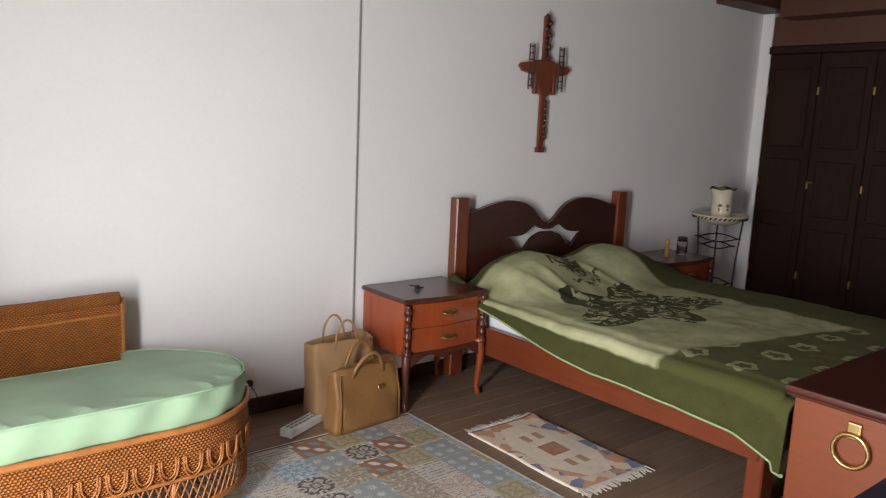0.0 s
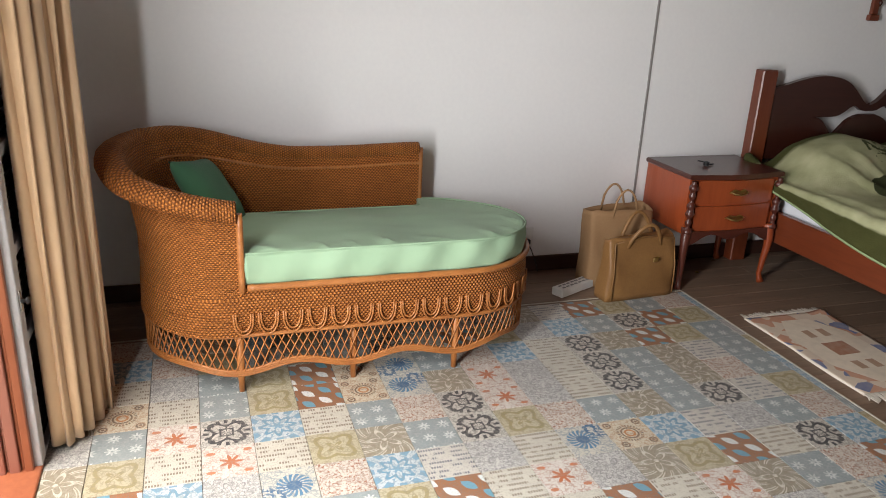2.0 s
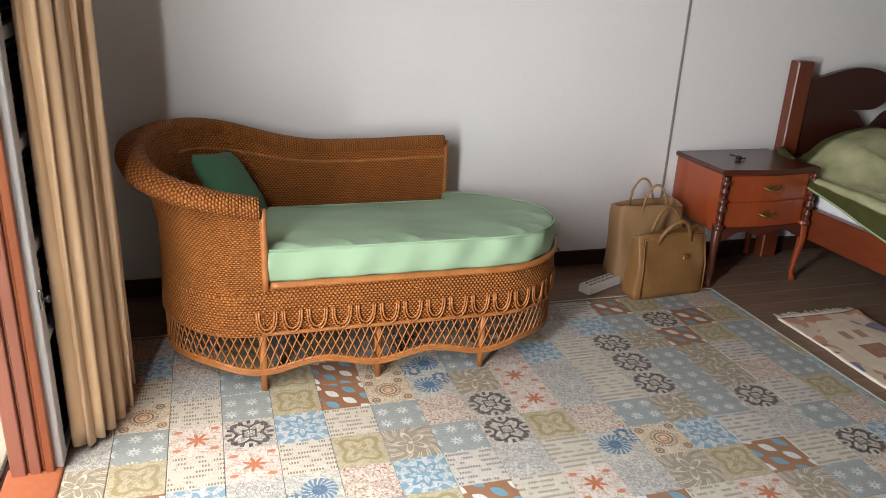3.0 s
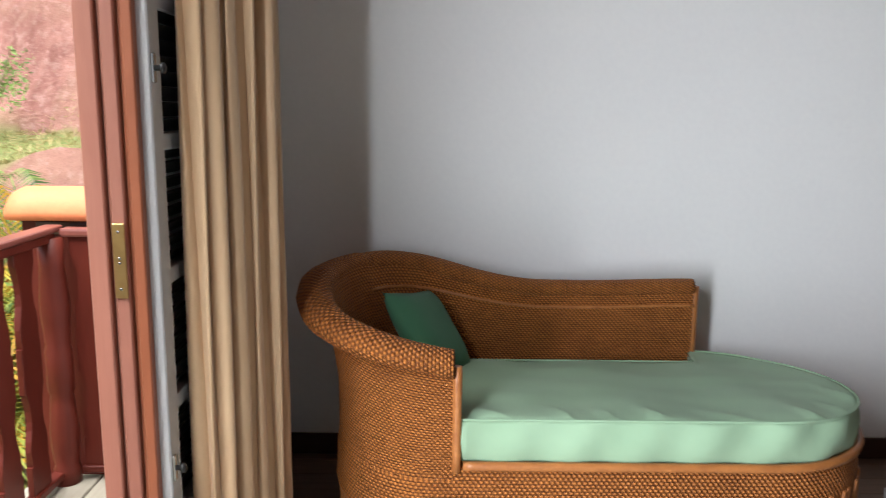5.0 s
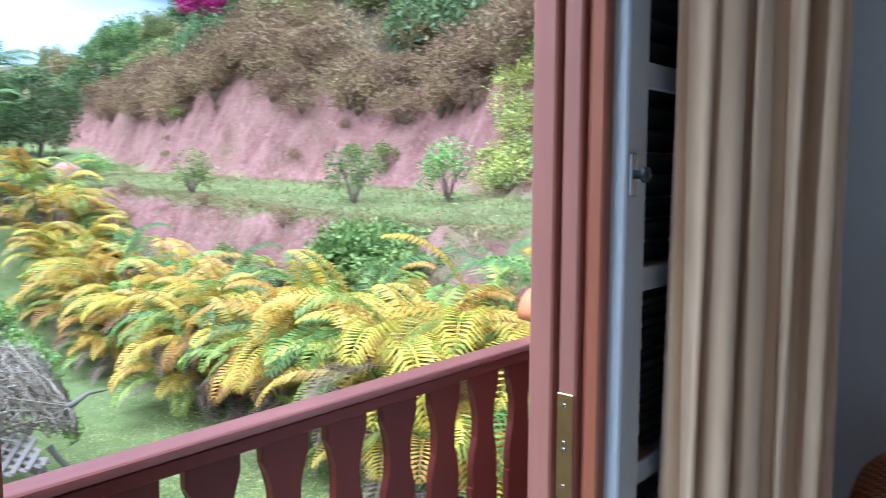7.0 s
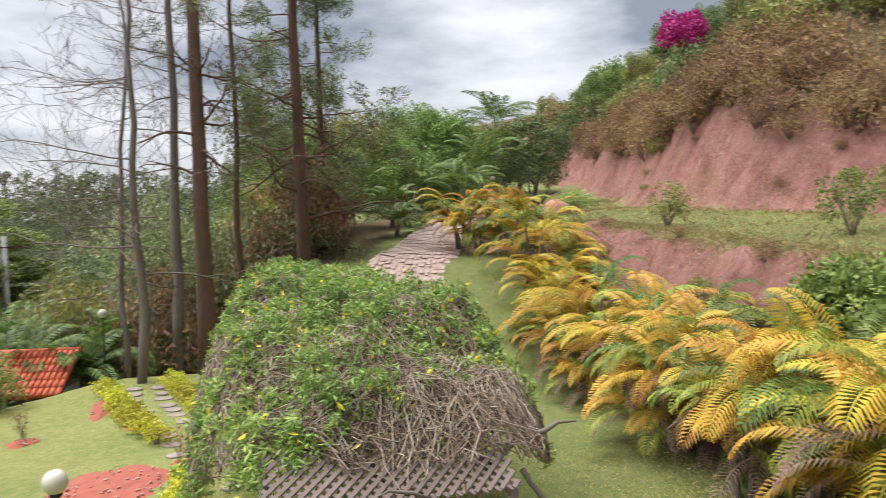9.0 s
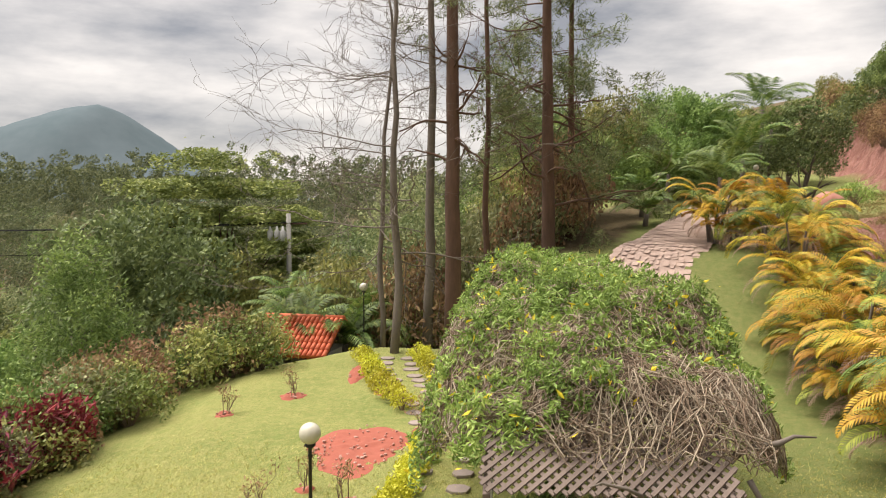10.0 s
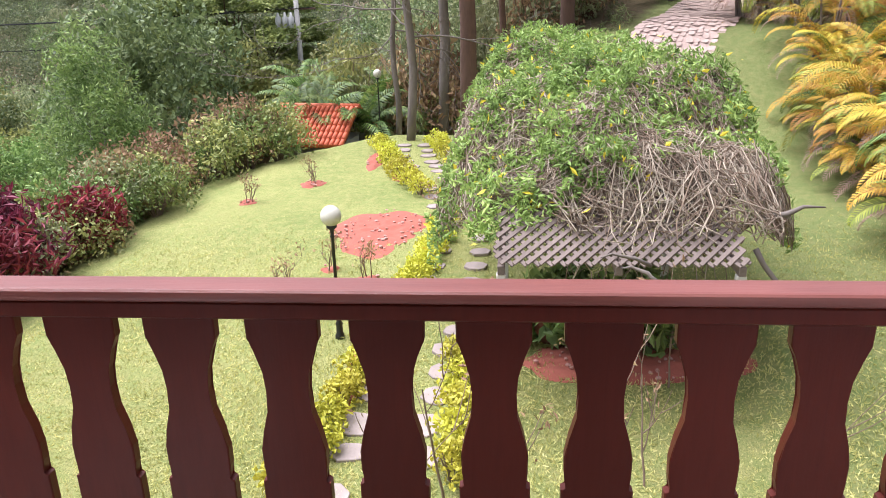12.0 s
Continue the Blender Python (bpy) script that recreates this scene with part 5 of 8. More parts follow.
# ---------- wardrobe, corner stand and things on it ----------
th = thing("built_in_wardrobe", "dark brown panelled built-in wardrobe filling the end wall", "wardrobe", (6.35, 2.2, 0))
bm = bmesh.new()
box(bm, 0.0, 0.58, -1.3, 1.29, 0.0, 2.24, 0.004)
part("body", bm, M_WARD, th)
bm = bmesh.new()
box(bm, -0.01, 0.58, -1.3, 1.29, 2.262, 2.5, 0.004)
part("upper_panel", bm, M_CEIL, th, "reddish wooden panel above the doors")
bm = bmesh.new()
box(bm, -0.034, 0.0, -1.3, 1.30, 2.20, 2.26, 0.006)
part("cornice", bm, M_WARD, th)
for i in range(6):
    y1 = 1.285 - 0.425 * i
    bm = bmesh.new()
    box(bm, -0.022, 0.0, y1 - 0.42, y1, 0.06, 2.195, 0.004)
    d = part("door", bm, M_WARD, th)
    for za, zb in ((0.16, 0.80), (0.9, 1.35), (1.45, 2.08)):
        bm = bmesh.new()
        box(bm, -0.030, -0.022, y1 - 0.36, y1 - 0.06, za, zb, 0.006)
        part("panel", bm, M_WARD, d)
    for z in (0.4, 1.15, 1.9):
        bm = bmesh.new()
        box(bm, -0.027, -0.022, y1 - 0.012, y1 + 0.001, z - 0.03, z + 0.03, 0.001)
        part("hinge", bm, M_BRASS, d)
    if i % 2:
        bm = bmesh.new()
        tube(bm, [(-0.022, y1 - 0.05, 1.17), (-0.045, y1 - 0.05, 1.17), (-0.045, y1 - 0.01, 1.17)], 0.006, 8)
        part("handle", bm, M_BRASS, d, "small brass handle")

th = thing("corner_stand", "black wrought-iron corner stand with a cream ceramic basin", "stand", (5.60, 3.36, 0))
for a in (35, 155, 275):
    bm = bmesh.new()
    c, s = math.cos(radians(a)), math.sin(radians(a))
    tube(bm, [(0.18 * c, 0.18 * s, 0.0), (0.15 * c, 0.15 * s, 0.25), (0.16 * c, 0.16 * s, 0.55), (0.19 * c, 0.19 * s, 0.87)], 0.007, 8)
    part("leg", bm, M_BLACK, th)
for z, r in ((0.30, 0.17), (0.36, 0.13), (0.72, 0.17), (0.66, 0.13)):
    bm = bmesh.new()
    tube(bm, [(r * math.cos(t), r * math.sin(t), z + 0.01 * math.sin(3 * t)) for t in (2 * math.pi * k / 28 for k in range(28))], 0.006, 6, closed=True)
    part("ring", bm, M_BLACK, th)
M_CERAM = plain("cream_glazed_ceramic", (0.66, 0.60, 0.46), (0.58, 0.52, 0.38), 0.25, scale=6, bump=0.02)
bs = thing("ceramic_basin", "cream ceramic basin with dark painted rim on the iron stand", "basin", (5.60, 3.36, 0.825))
bm = bmesh.new()
lathe(bm, [(0.08, 0), (0.13, 0.015), (0.19, 0.045), (0.215, 0.075), (0.22, 0.082), (0.208, 0.08), (0.18, 0.055), (0.12, 0.028), (0.04, 0.022)], 36)
part("bowl", bm, M_CERAM, bs)
bm = bmesh.new()
for k in range(36):
    a = 2 * math.pi * k / 36
    tube(bm, [(0.203 * math.cos(a), 0.203 * math.sin(a), 0.05), (0.209 * math.cos(a + 0.08), 0.209 * math.sin(a + 0.08), 0.068)], 0.006, 5)
part("painted_band", bm, M_BLACK, bs, "dark painted garland band")
jg = thing("ceramic_jug", "cream ceramic jug with dark rim and painted flowers in the basin", "jug", (5.61, 3.36, 0.848))
bm = bmesh.new()
lathe(bm, [(0.075, 0), (0.08, 0.03), (0.077, 0.12), (0.074, 0.2), (0.088, 0.245), (0.098, 0.26), (0.091, 0.26), (0.07, 0.21), (0.068, 0.05)], 32)
part("body", bm, M_CERAM, jg)
bm = bmesh.new()
tube(bm, [(0.096 * math.cos(t), 0.096 * math.sin(t), 0.261 + 0.006 * math.sin(5 * t)) for t in (2 * math.pi * k / 30 for k in range(30))], 0.006, 6, closed=True)
part("rim", bm, M_BLACK, jg)
for a in (200, 245):
    bm = bmesh.new()
    c, s = math.cos(radians(a)), math.sin(radians(a))
    for dz, r in ((0.10, 0.014), (0.13, 0.018), (0.085, 0.010)):
        lathe(bm, [(0.0005, -r), (r * 0.8, -r * 0.5), (r, 0), (r * 0.7, r * 0.6), (0.0005, r)], 10, (0.070 * c, 0.070 * s, dz))
    part("painted_flower", bm, plain("blue_grey_glaze", (0.10, 0.10, 0.13), (0.25, 0.18, 0.12), 0.3) if a == 200 else bpy.data.materials["blue_grey_glaze"], jg)
# little things on the far nightstand
fg = thing("figurine", "small amber wooden figurine on the far nightstand", "figurine", (4.93, 3.36, 0.617))
bm = bmesh.new()
lathe(bm, [(0.028, 0), (0.024, 0.01), (0.012, 0.03), (0.02, 0.06), (0.012, 0.09), (0.018, 0.105), (0.016, 0.12), (0.002, 0.135)], 16)
part("body", bm, plain("amber_wood", (0.45, 0.23, 0.07), (0.3, 0.14, 0.05), 0.4), fg)
jr = thing("glass_jar", "small glass jar with a dark lid on the far nightstand", "jar", (5.12, 3.36, 0.617))
M_GLASS, nt_g, b_g = nodes_of("clear_glass", 0.05)
b_g.inputs["Transmission Weight"].default_value, b_g.inputs["Base Color"].default_value = 1.0, (0.9, 0.95, 0.93, 1)
bm = bmesh.new()
lathe(bm, [(0.035, 0), (0.04, 0.005), (0.04, 0.10), (0.034, 0.115), (0.030, 0.115), (0.035, 0.1), (0.035, 0.01)], 20)
part("glass", bm, M_GLASS, jr)
bm = bmesh.new()
lathe(bm, [(0.036, 0.116), (0.036, 0.135), (0.03, 0.138)], 20)
part("lid", bm, M_BLACK, jr)

# ---------- chest at the foot of the bed ----------
th = thing("wooden_chest", "reddish wooden chest with a brass ring pull at the bed foot", "chest", (3.42, 0.98, 0))
bm = bmesh.new()
box(bm, -0.47, 0.47, -0.40, 0.40, 0.05, 0.565, 0.005)
part("body", bm, M_CHEST, th)
bm = bmesh.new()
box(bm, -0.492, 0.492, -0.422, 0.422, 0.568, 0.582, 0.005)
box(bm, -0.50, 0.50, -0.43, 0.43, 0.582, 0.61, 0.010, 2)
part("lid", bm, M_NIGHT_D, th, "dark red moulded lid")
bm = bmesh.new()
box(bm, -0.49, 0.49, -0.42, 0.42, 0.0, 0.10, 0.012, 2)
part("plinth", bm, M_CHEST, th)
bm = bmesh.new()
tube(bm, [(-0.49, 0.17 + 0.062 * math.cos(t), 0.43 + 0.062 * math.sin(t)) for t in (2 * math.pi * k / 30 for k in range(30))], 0.0085, 8, closed=True)
rg = part("ring_pull", bm, M_BRASS, th, "large brass ring pull")
bm = bmesh.new()
box(bm, -0.485, -0.47, 0.145, 0.195, 0.47, 0.535, 0.006, 2)
part("rosette", bm, M_BRASS, rg)
# low dark-blue table with a glass, beside the chest
th = thing("low_table", "low dark navy-blue table with a wooden frame", "table", (2.63, 0.55, 0))
bm = bmesh.new()
box(bm, -0.30, 0.30, -0.42, 0.42, 0.40, 0.45, 0.01, 2)
part("tabletop", bm, plain("navy_cloth", (0.012, 0.012, 0.03), (0.02, 0.02, 0.045), 0.7), th)
for sx in (-1, 1):
    for sy in (-1, 1):
        bm = bmesh.new()
        box(bm, sx * 0.26 - 0.02, sx * 0.26 + 0.02, sy * 0.38 - 0.02, sy * 0.38 + 0.02, 0.0, 0.40, 0.003)
        part("leg", bm, M_DARKWOOD, th)
gl = thing("drinking_glass", "tall clear drinking glass on the navy table", "glass", (2.63, 0.86, 0.451))
bm = bmesh.new()
lathe(bm, [(0.028, 0), (0.036, 0.15), (0.034, 0.15), (0.027, 0.008)], 24)
part("glass", bm, M_GLASS, gl)

# ---------- garden ground ----------
def edge_y(x):
    """The brink of the lawn."""
    return -5.65 + 2.9 * smooth(-20.5, -26.5, x)


def ground_z(x, y):
    z = -3.4
    z += 0.35 * smooth(4, 10, y)
    d = edge_y(x) - y
    if d > -1.0:
        z -= 0.25 * smooth(-1.0, 0.3, d) + 4.2 * smooth(0.0, 9.0, d) + 0.12 * max(0.0, d - 5)
    far = smooth(-24.5, -34, x)
    low = smooth(4.5, 0.5, y)
    z -= far * low * 3.2 + 0.03 * max(0.0, -34 - x) * low
    # rise of the drive and the garden towards the west
    rise = smooth(-17, -26, x) * 3.0 + 0.105 * max(0.0, -28 - x) * (1 - 0.75 * smooth(-60, -90, x))
    z += rise * (1 - low)
    # bank, terrace, cut cliff and hillside to the north
    yb = 11.2 + 0.5 * math.sin(x * 0.21) + 5.5 * smooth(-29, -46, x)
    tz = 0.35 + 0.6 * smooth(-10, -30, x) + 0.06 * max(0.0, -34 - x)
    b = smooth(yb, yb + 2.3, y)
    z = lerp(z, tz, b) if z < tz else z + 0.0
    z += 0.4 * smooth(yb + 2.3, yb + 7.2, y)
    yc = yb + 7.3 + 0.6 * math.sin(x * 0.33 + 1)
    z += (3.9 + 0.5 * math.sin(x * 0.4)) * smooth(yc, yc + 2.6, y)
    z += 0.62 * max(0.0, min(26.0, y - yc - 2.4)) * (1 - 0.55 * smooth(-30, -80, x))
    return max(z, -16.0 + 0.004 * abs(x + 34) + 11.0 * smooth(-50, -150, x))


def surf_noise(x, y, s=1.0):
    return noise.noise(Vector((x * s, y * s, 0.3)))


def ground_material():
    m, nt, b = nodes_of("garden_ground", 0.95, 0, 0.2)
    co = nt.nodes.new("ShaderNodeNewGeometry").outputs["Position"]
    att = nt.nodes.new("ShaderNodeVertexColor")
    att.layer_name = "cover"
    sp = nt.nodes.new("ShaderNodeSeparateColor")
    nt.links.new(att.outputs["Color"], sp.inputs[0])
    n1, n2, n3 = noisen(nt, co, 0.5, 5), noisen(nt, co, 5, 5, 0.7), noisen(nt, co, 46, 5, 0.8)
    grass = mixn(nt, rampn(nt, n1, 0.35, 0.65), (0.39, 0.40, 0.14), (0.26, 0.315, 0.095))
    grass = mixn(nt, mathn(nt, "MULTIPLY", rampn(nt, n2, 0.42, 0.68), 0.8), grass, (0.49, 0.44, 0.18))
    grass = mixn(nt, mathn(nt, "MULTIPLY", rampn(nt, n3, 0.47, 0.60), 0.8), grass, (0.14, 0.19, 0.045))
    grass = mixn(nt, mathn(nt, "MULTIPLY", sp.outputs[2], 0.75), grass, mixn(nt, rampn(nt, n2, 0.35, 0.65), (0.15, 0.20, 0.062), (0.22, 0.235, 0.085)))
    st = noisen(nt, co, 1.3, 6, 0.65, 0.6, (1.0, 1.0, 0.35))
    earth = mixn(nt, rampn(nt, st, 0.35, 0.65), (0.20, 0.085, 0.068), (0.40, 0.20, 0.165))
    earth = mixn(nt, mathn(nt, "MULTIPLY", rampn(nt, n2, 0.5, 0.75), 0.55), earth, (0.50, 0.34, 0.30))
    earth = mixn(nt, mathn(nt, "MULTIPLY", rampn(nt, n1, 0.5, 0.7), 0.5), earth, (0.26, 0.17, 0.10))
    earth = mixn(nt, mathn(nt, "MULTIPLY", rampn(nt, n3, 0.50, 0.62), 0.55), earth, (0.16, 0.06, 0.05))
    earth = mixn(nt, mathn(nt, "MULTIPLY", rampn(nt, noisen(nt, co, 9, 5, 0.75), 0.55, 0.70), 0.5), earth, (0.55, 0.33, 0.30))
    litter = mixn(nt, rampn(nt, n2, 0.3, 0.7), (0.17, 0.12, 0.07), (0.085, 0.075, 0.035))
    c = mixn(nt, sp.outputs[0], grass, earth)
    c = mixn(nt, sp.outputs[1], c, litter)
    nt.links.new(c, b.inputs["Base Color"])
    bumpn(nt, b, mathn(nt, "ADD", mathn(nt, "MULTIPLY", st, 3.0), mathn(nt, "ADD", n2, n3)), 0.9, 0.06)
    return m


M_GROUND = ground_material()
M_EARTH = plain("red_garden_earth", (0.36, 0.105, 0.07), (0.27, 0.075, 0.05), 0.95, scale=5, bump=0.8, fine=40)


def cover_at(x, y):
    """(bare earth, litter) shares of the ground."""
    yb = 11.2 + 0.5 * math.sin(x * 0.21) + 5.5 * smooth(-29, -46, x)
    yc = yb + 7.3 + 0.6 * math.sin(x * 0.33 + 1)
    n = surf_noise(x, y, 0.5)
    e = smooth(yb - 0.1, yb + 0.4, y) * (1 - smooth(yb + 2.1, yb + 2.6, y + 0.5 * n)) * smooth(-0.75, -0.35, n + 0.2) * (1 - 0.6 * smooth(-24, -30, x))
    e = max(e, smooth(yc - 0.3, yc + 0.2, y) * (1 - smooth(yc + 2.5, yc + 3.8, y + n)) * smooth(-0.95, -0.55, n + 0.25))
    l = smooth(yc + 2.6, yc + 3.4, y) + smooth(0.4, 1.6, edge_y(x) - y) + smooth(-25.5, -28, x) * smooth(5, 3, y)
    # mulched slope beside the drive, and dry patches on the terrace
    yr = 7.2 + (-26.5 - x) * 0.41
    l += smooth(-27, -29, x) * smooth(-5.5, -4.8, y - yr) * (1 - smooth(-2.2, -1.7, y - yr))
    l += 0.6 * smooth(-0.3, 0.4, surf_noise(x, y, 0.9)) * smooth(yb + 2.0, yb + 3.0, y) * (1 - e)
    return e, min(1.0, l)


bm = bmesh.new()
lay = bm.loops.layers.color.new("cover")
xs = sorted(set([-1.0 - 0.4 * i for i in range(110)] + [-45 - 2.0 * i for i in range(30)] + [-105 - 30.0 * i for i in range(14)] + [-700, -1000, -1500, -2500] + [-0.2, 3, 8, 15, 30, 60, 120, 300]))
ys = sorted(set([-14 + 0.4 * i for i in range(112)] + [31 + 2.0 * i for i in range(20)] + [-16 - 2.0 * i for i in range(15)] + [-46 - 25.0 * i for i in range(15)] + [90, 130, 200, 300, 800, 2000] + [-600, -900, -1500, -2500]))
vv = [[bm.verts.new((x, y, ground_z(x, y) + 0.05 * surf_noise(x, y, 0.8) * smooth(0.3, 3, abs(y - 8)) + cover_at(x, y)[0] * (0.45 * surf_noise(x, y, 1.7) + 0.5 * surf_noise(x, y * 0.5, 0.7)))) for y in ys] for x in xs]
cov = [[cover_at(x, y) for y in ys] for x in xs]
for i in range(len(xs) - 1):
    for j in range(len(ys) - 1):
        f = bm.faces.new((vv[i][j], vv[i + 1][j], vv[i + 1][j + 1], vv[i][j + 1]))
        f.smooth = True
        for l, (a, c) in zip(f.loops, ((i, j), (i + 1, j), (i + 1, j + 1), (i, j + 1))):
            l[lay] = (cov[a][c][0], cov[a][c][1], smooth(3.2, 6.0, ys[c] + 0.8 * surf_noise(xs[a], ys[c], 0.6)), 1)
me = bpy.data.meshes.new("ground")
bm.to_mesh(me)
bm.free()
me.materials.append(M_GROUND)
tagged(new("ground", me), "mown lawn with red-earth banks and a wooded slope", "ground", kind="structure")

# ---------- foliage ----------
def leaf_mat(name, cols, rough=0.55, trans=0.25):
    """Leaves whose tint varies from leaf to leaf."""
    m, nt, b = nodes_of(name, rough, 0, 0.3)
    g = nt.nodes.new("ShaderNodeNewGeometry")
    r = nt.nodes.new("ShaderNodeValToRGB")
    el = r.color_ramp.elements
    n_c = max(1, len(cols) - 1)
    cols = [tuple(min(0.75, v * k * (0.70 + 0.55 * i / n_c)) for v, k in zip(c, (1.8, 1.62, 1.6))) for i, c in enumerate(cols)]
    el[0].color, el[1].color = (*cols[0], 1), (*cols[-1], 1)
    for i, c in enumerate(cols[1:-1]):
        e = el.new((i + 1) / (len(cols) - 1))
        e.color = (*c, 1)
    big = noisen(nt, g.outputs["Position"], 0.9, 3)
    f = mathn(nt, "ADD", mathn(nt, "MULTIPLY", g.outputs["Random Per Island"], 0.62), mathn(nt, "MULTIPLY", rampn(nt, big, 0.36, 0.64), 0.38))
    info = nt.nodes.new("ShaderNodeObjectInfo")
    hs = nt.nodes.new("ShaderNodeHueSaturation")
    nt.links.new(mathn(nt, "ADD", 0.8, mathn(nt, "MULTIPLY", info.outputs["Random"], 0.4)), hs.inputs["Value"])
    nt.links.new(mathn(nt, "ADD", 0.485, mathn(nt, "MULTIPLY", info.outputs["Random"], 0.03)), hs.inputs["Hue"])
    nt.links.new(f, r.inputs["Fac"])
    nt.links.new(r.outputs["Color"], hs.inputs["Color"])
    nt.links.new(hs.outputs["Color"], b.inputs["Base Color"])
    tr = nt.nodes.new("ShaderNodeBsdfTranslucent")
    nt.links.new(hs.outputs["Color"], tr.inputs["Color"])
    mx = nt.nodes.new("ShaderNodeMixShader")
    mx.inputs[0].default_value = trans
    nt.links.new(b.outputs["BSDF"], mx.inputs[1])
    nt.links.new(tr.outputs["BSDF"], mx.inputs[2])
    nt.links.new(mx.outputs[0], nt.nodes["Material Output"].inputs["Surface"])
    return m


LF_GREEN = leaf_mat("mid_green_leaves", [(0.05, 0.09, 0.025), (0.10, 0.165, 0.045), (0.17, 0.24, 0.075)])
LF_BRIGHT = leaf_mat("fresh_vine_leaves", [(0.06, 0.10, 0.025), (0.115, 0.19, 0.045), (0.165, 0.255, 0.07), (0.225, 0.29, 0.09)])
LF_DARK = leaf_mat("dark_forest_leaves", [(0.045, 0.075, 0.03), (0.085, 0.13, 0.05), (0.14, 0.19, 0.075)])
LF_OLIVE = leaf_mat("olive_leaves", [(0.09, 0.12, 0.035), (0.16, 0.19, 0.06), (0.24, 0.25, 0.09)])
LF_LIME = leaf_mat("lime_creeper_leaves", [(0.16, 0.18, 0.045), (0.27, 0.29, 0.07), (0.36, 0.36, 0.11)])
LF_UMB = leaf_mat("umbrella_crown_leaves", [(0.055, 0.08, 0.028), (0.12, 0.155, 0.048), (0.21, 0.235, 0.08)])
LF_GREY = leaf_mat("grey_green_leaves", [(0.09, 0.125, 0.055), (0.15, 0.185, 0.09), (0.22, 0.245, 0.13)])
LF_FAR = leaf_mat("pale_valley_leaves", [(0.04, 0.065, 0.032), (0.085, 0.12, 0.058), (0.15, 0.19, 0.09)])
LF_DRY = leaf_mat("dry_brown_scrub", [(0.09, 0.06, 0.035), (0.16, 0.11, 0.062), (0.23, 0.17, 0.10), (0.13, 0.12, 0.04)], 0.9)
LF_YELLOW = leaf_mat("yellow_hedge_leaves", [(0.16, 0.20, 0.02), (0.32, 0.34, 0.03), (0.48, 0.46, 0.06)])
LF_RED = leaf_mat("wine_red_leaves", [(0.05, 0.012, 0.015), (0.12, 0.02, 0.03), (0.20, 0.04, 0.05)])
LF_PINK = leaf_mat("magenta_blossom", [(0.16, 0.008, 0.09), (0.26, 0.02, 0.16), (0.13, 0.015, 0.07)])
LF_PINE = leaf_mat("pine_needles", [(0.04, 0.062, 0.026), (0.085, 0.118, 0.047), (0.14, 0.172, 0.075)], 0.6, 0.25)
LF_PALM_Y = leaf_mat("yellowing_palm_leaflets", [(0.13, 0.17, 0.025), (0.25, 0.255, 0.03), (0.33, 0.265, 0.03), (0.31, 0.20, 0.028), (0.22, 0.235, 0.035)])
LF_PALM_M = leaf_mat("yellow_green_palm_leaflets", [(0.07, 0.115, 0.02), (0.14, 0.185, 0.03), (0.21, 0.235, 0.04)])
LF_PALM_O = leaf_mat("amber_palm_leaflets", [(0.20, 0.115, 0.02), (0.30, 0.18, 0.028), (0.30, 0.22, 0.03)])
LF_PALM_G = leaf_mat("green_palm_leaflets", [(0.03, 0.06, 0.015), (0.055, 0.10, 0.022), (0.11, 0.155, 0.04)])
LF_DEAD = leaf_mat("dead_frond", [(0.15, 0.10, 0.075), (0.24, 0.19, 0.155), (0.14, 0.09, 0.07)], 0.9)
M_BARK = plain("brown_pine_bark", (0.15, 0.085, 0.06), (0.075, 0.042, 0.03), 0.95, scale=3, bump=1.0, fine=14, stretch=(1, 1, 0.25))
M_BARK_G = plain("grey_bark", (0.20, 0.17, 0.145), (0.11, 0.09, 0.075), 0.95, scale=3, bump=0.8, fine=18, stretch=(1, 1, 0.3))
M_TWIG = plain("pale_dry_vine", (0.44, 0.38, 0.29), (0.28, 0.22, 0.16), 0.95, scale=4, bump=0.3, fine=30)
M_TWIG2 = plain("brown_dry_vine", (0.26, 0.19, 0.13), (0.15, 0.105, 0.075), 0.95, scale=4, bump=0.3, fine=30)


def leaves_obj(name, P, L, W, mat, parent, seed=0, droop=0.3, flat=0.0, label=""):
    """One mesh of bent, pointed leaves at the points P."""
    rg = np.random.RandomState(seed)
    P = np.asarray(P, float)
    n = len(P)
    d = rg.normal(size=(n, 3))
    d[:, 2] = d[:, 2] * (1 - flat) - droop
    d /= np.linalg.norm(d, axis=1, keepdims=True) + 1e-9
    q2 = rg.normal(size=(n, 3))
    q2[:, 2] += flat * 2
    s = np.cross(d, q2)
    s /= np.linalg.norm(s, axis=1, keepdims=True) + 1e-9
    nn = np.cross(d, s)
    ll = L * rg.uniform(0.6, 1.3, (n, 1))
    ww = W * rg.uniform(0.7, 1.25, (n, 1))
    a, e = P - d * ll * 0.5, P + d * ll * 0.5
    m1, m2 = P + s * ww * 0.5 + nn * ll * 0.08, P - s * ww * 0.5 + nn * ll * 0.08
    V = np.empty((n * 4, 3))
    V[0::4], V[1::4], V[2::4], V[3::4] = a, m1, e, m2
    i = np.arange(n)[:, None] * 4
    F = np.hstack([i, i + 1, i + 2, i + 3])
    me = bpy.data.meshes.new(name)
    me.from_pydata(V.tolist(), [], F.tolist())
    me.materials.append(mat)
    ob = new(name, me)
    ob.parent = parent
    return tagged(ob, label, kind="stuff")


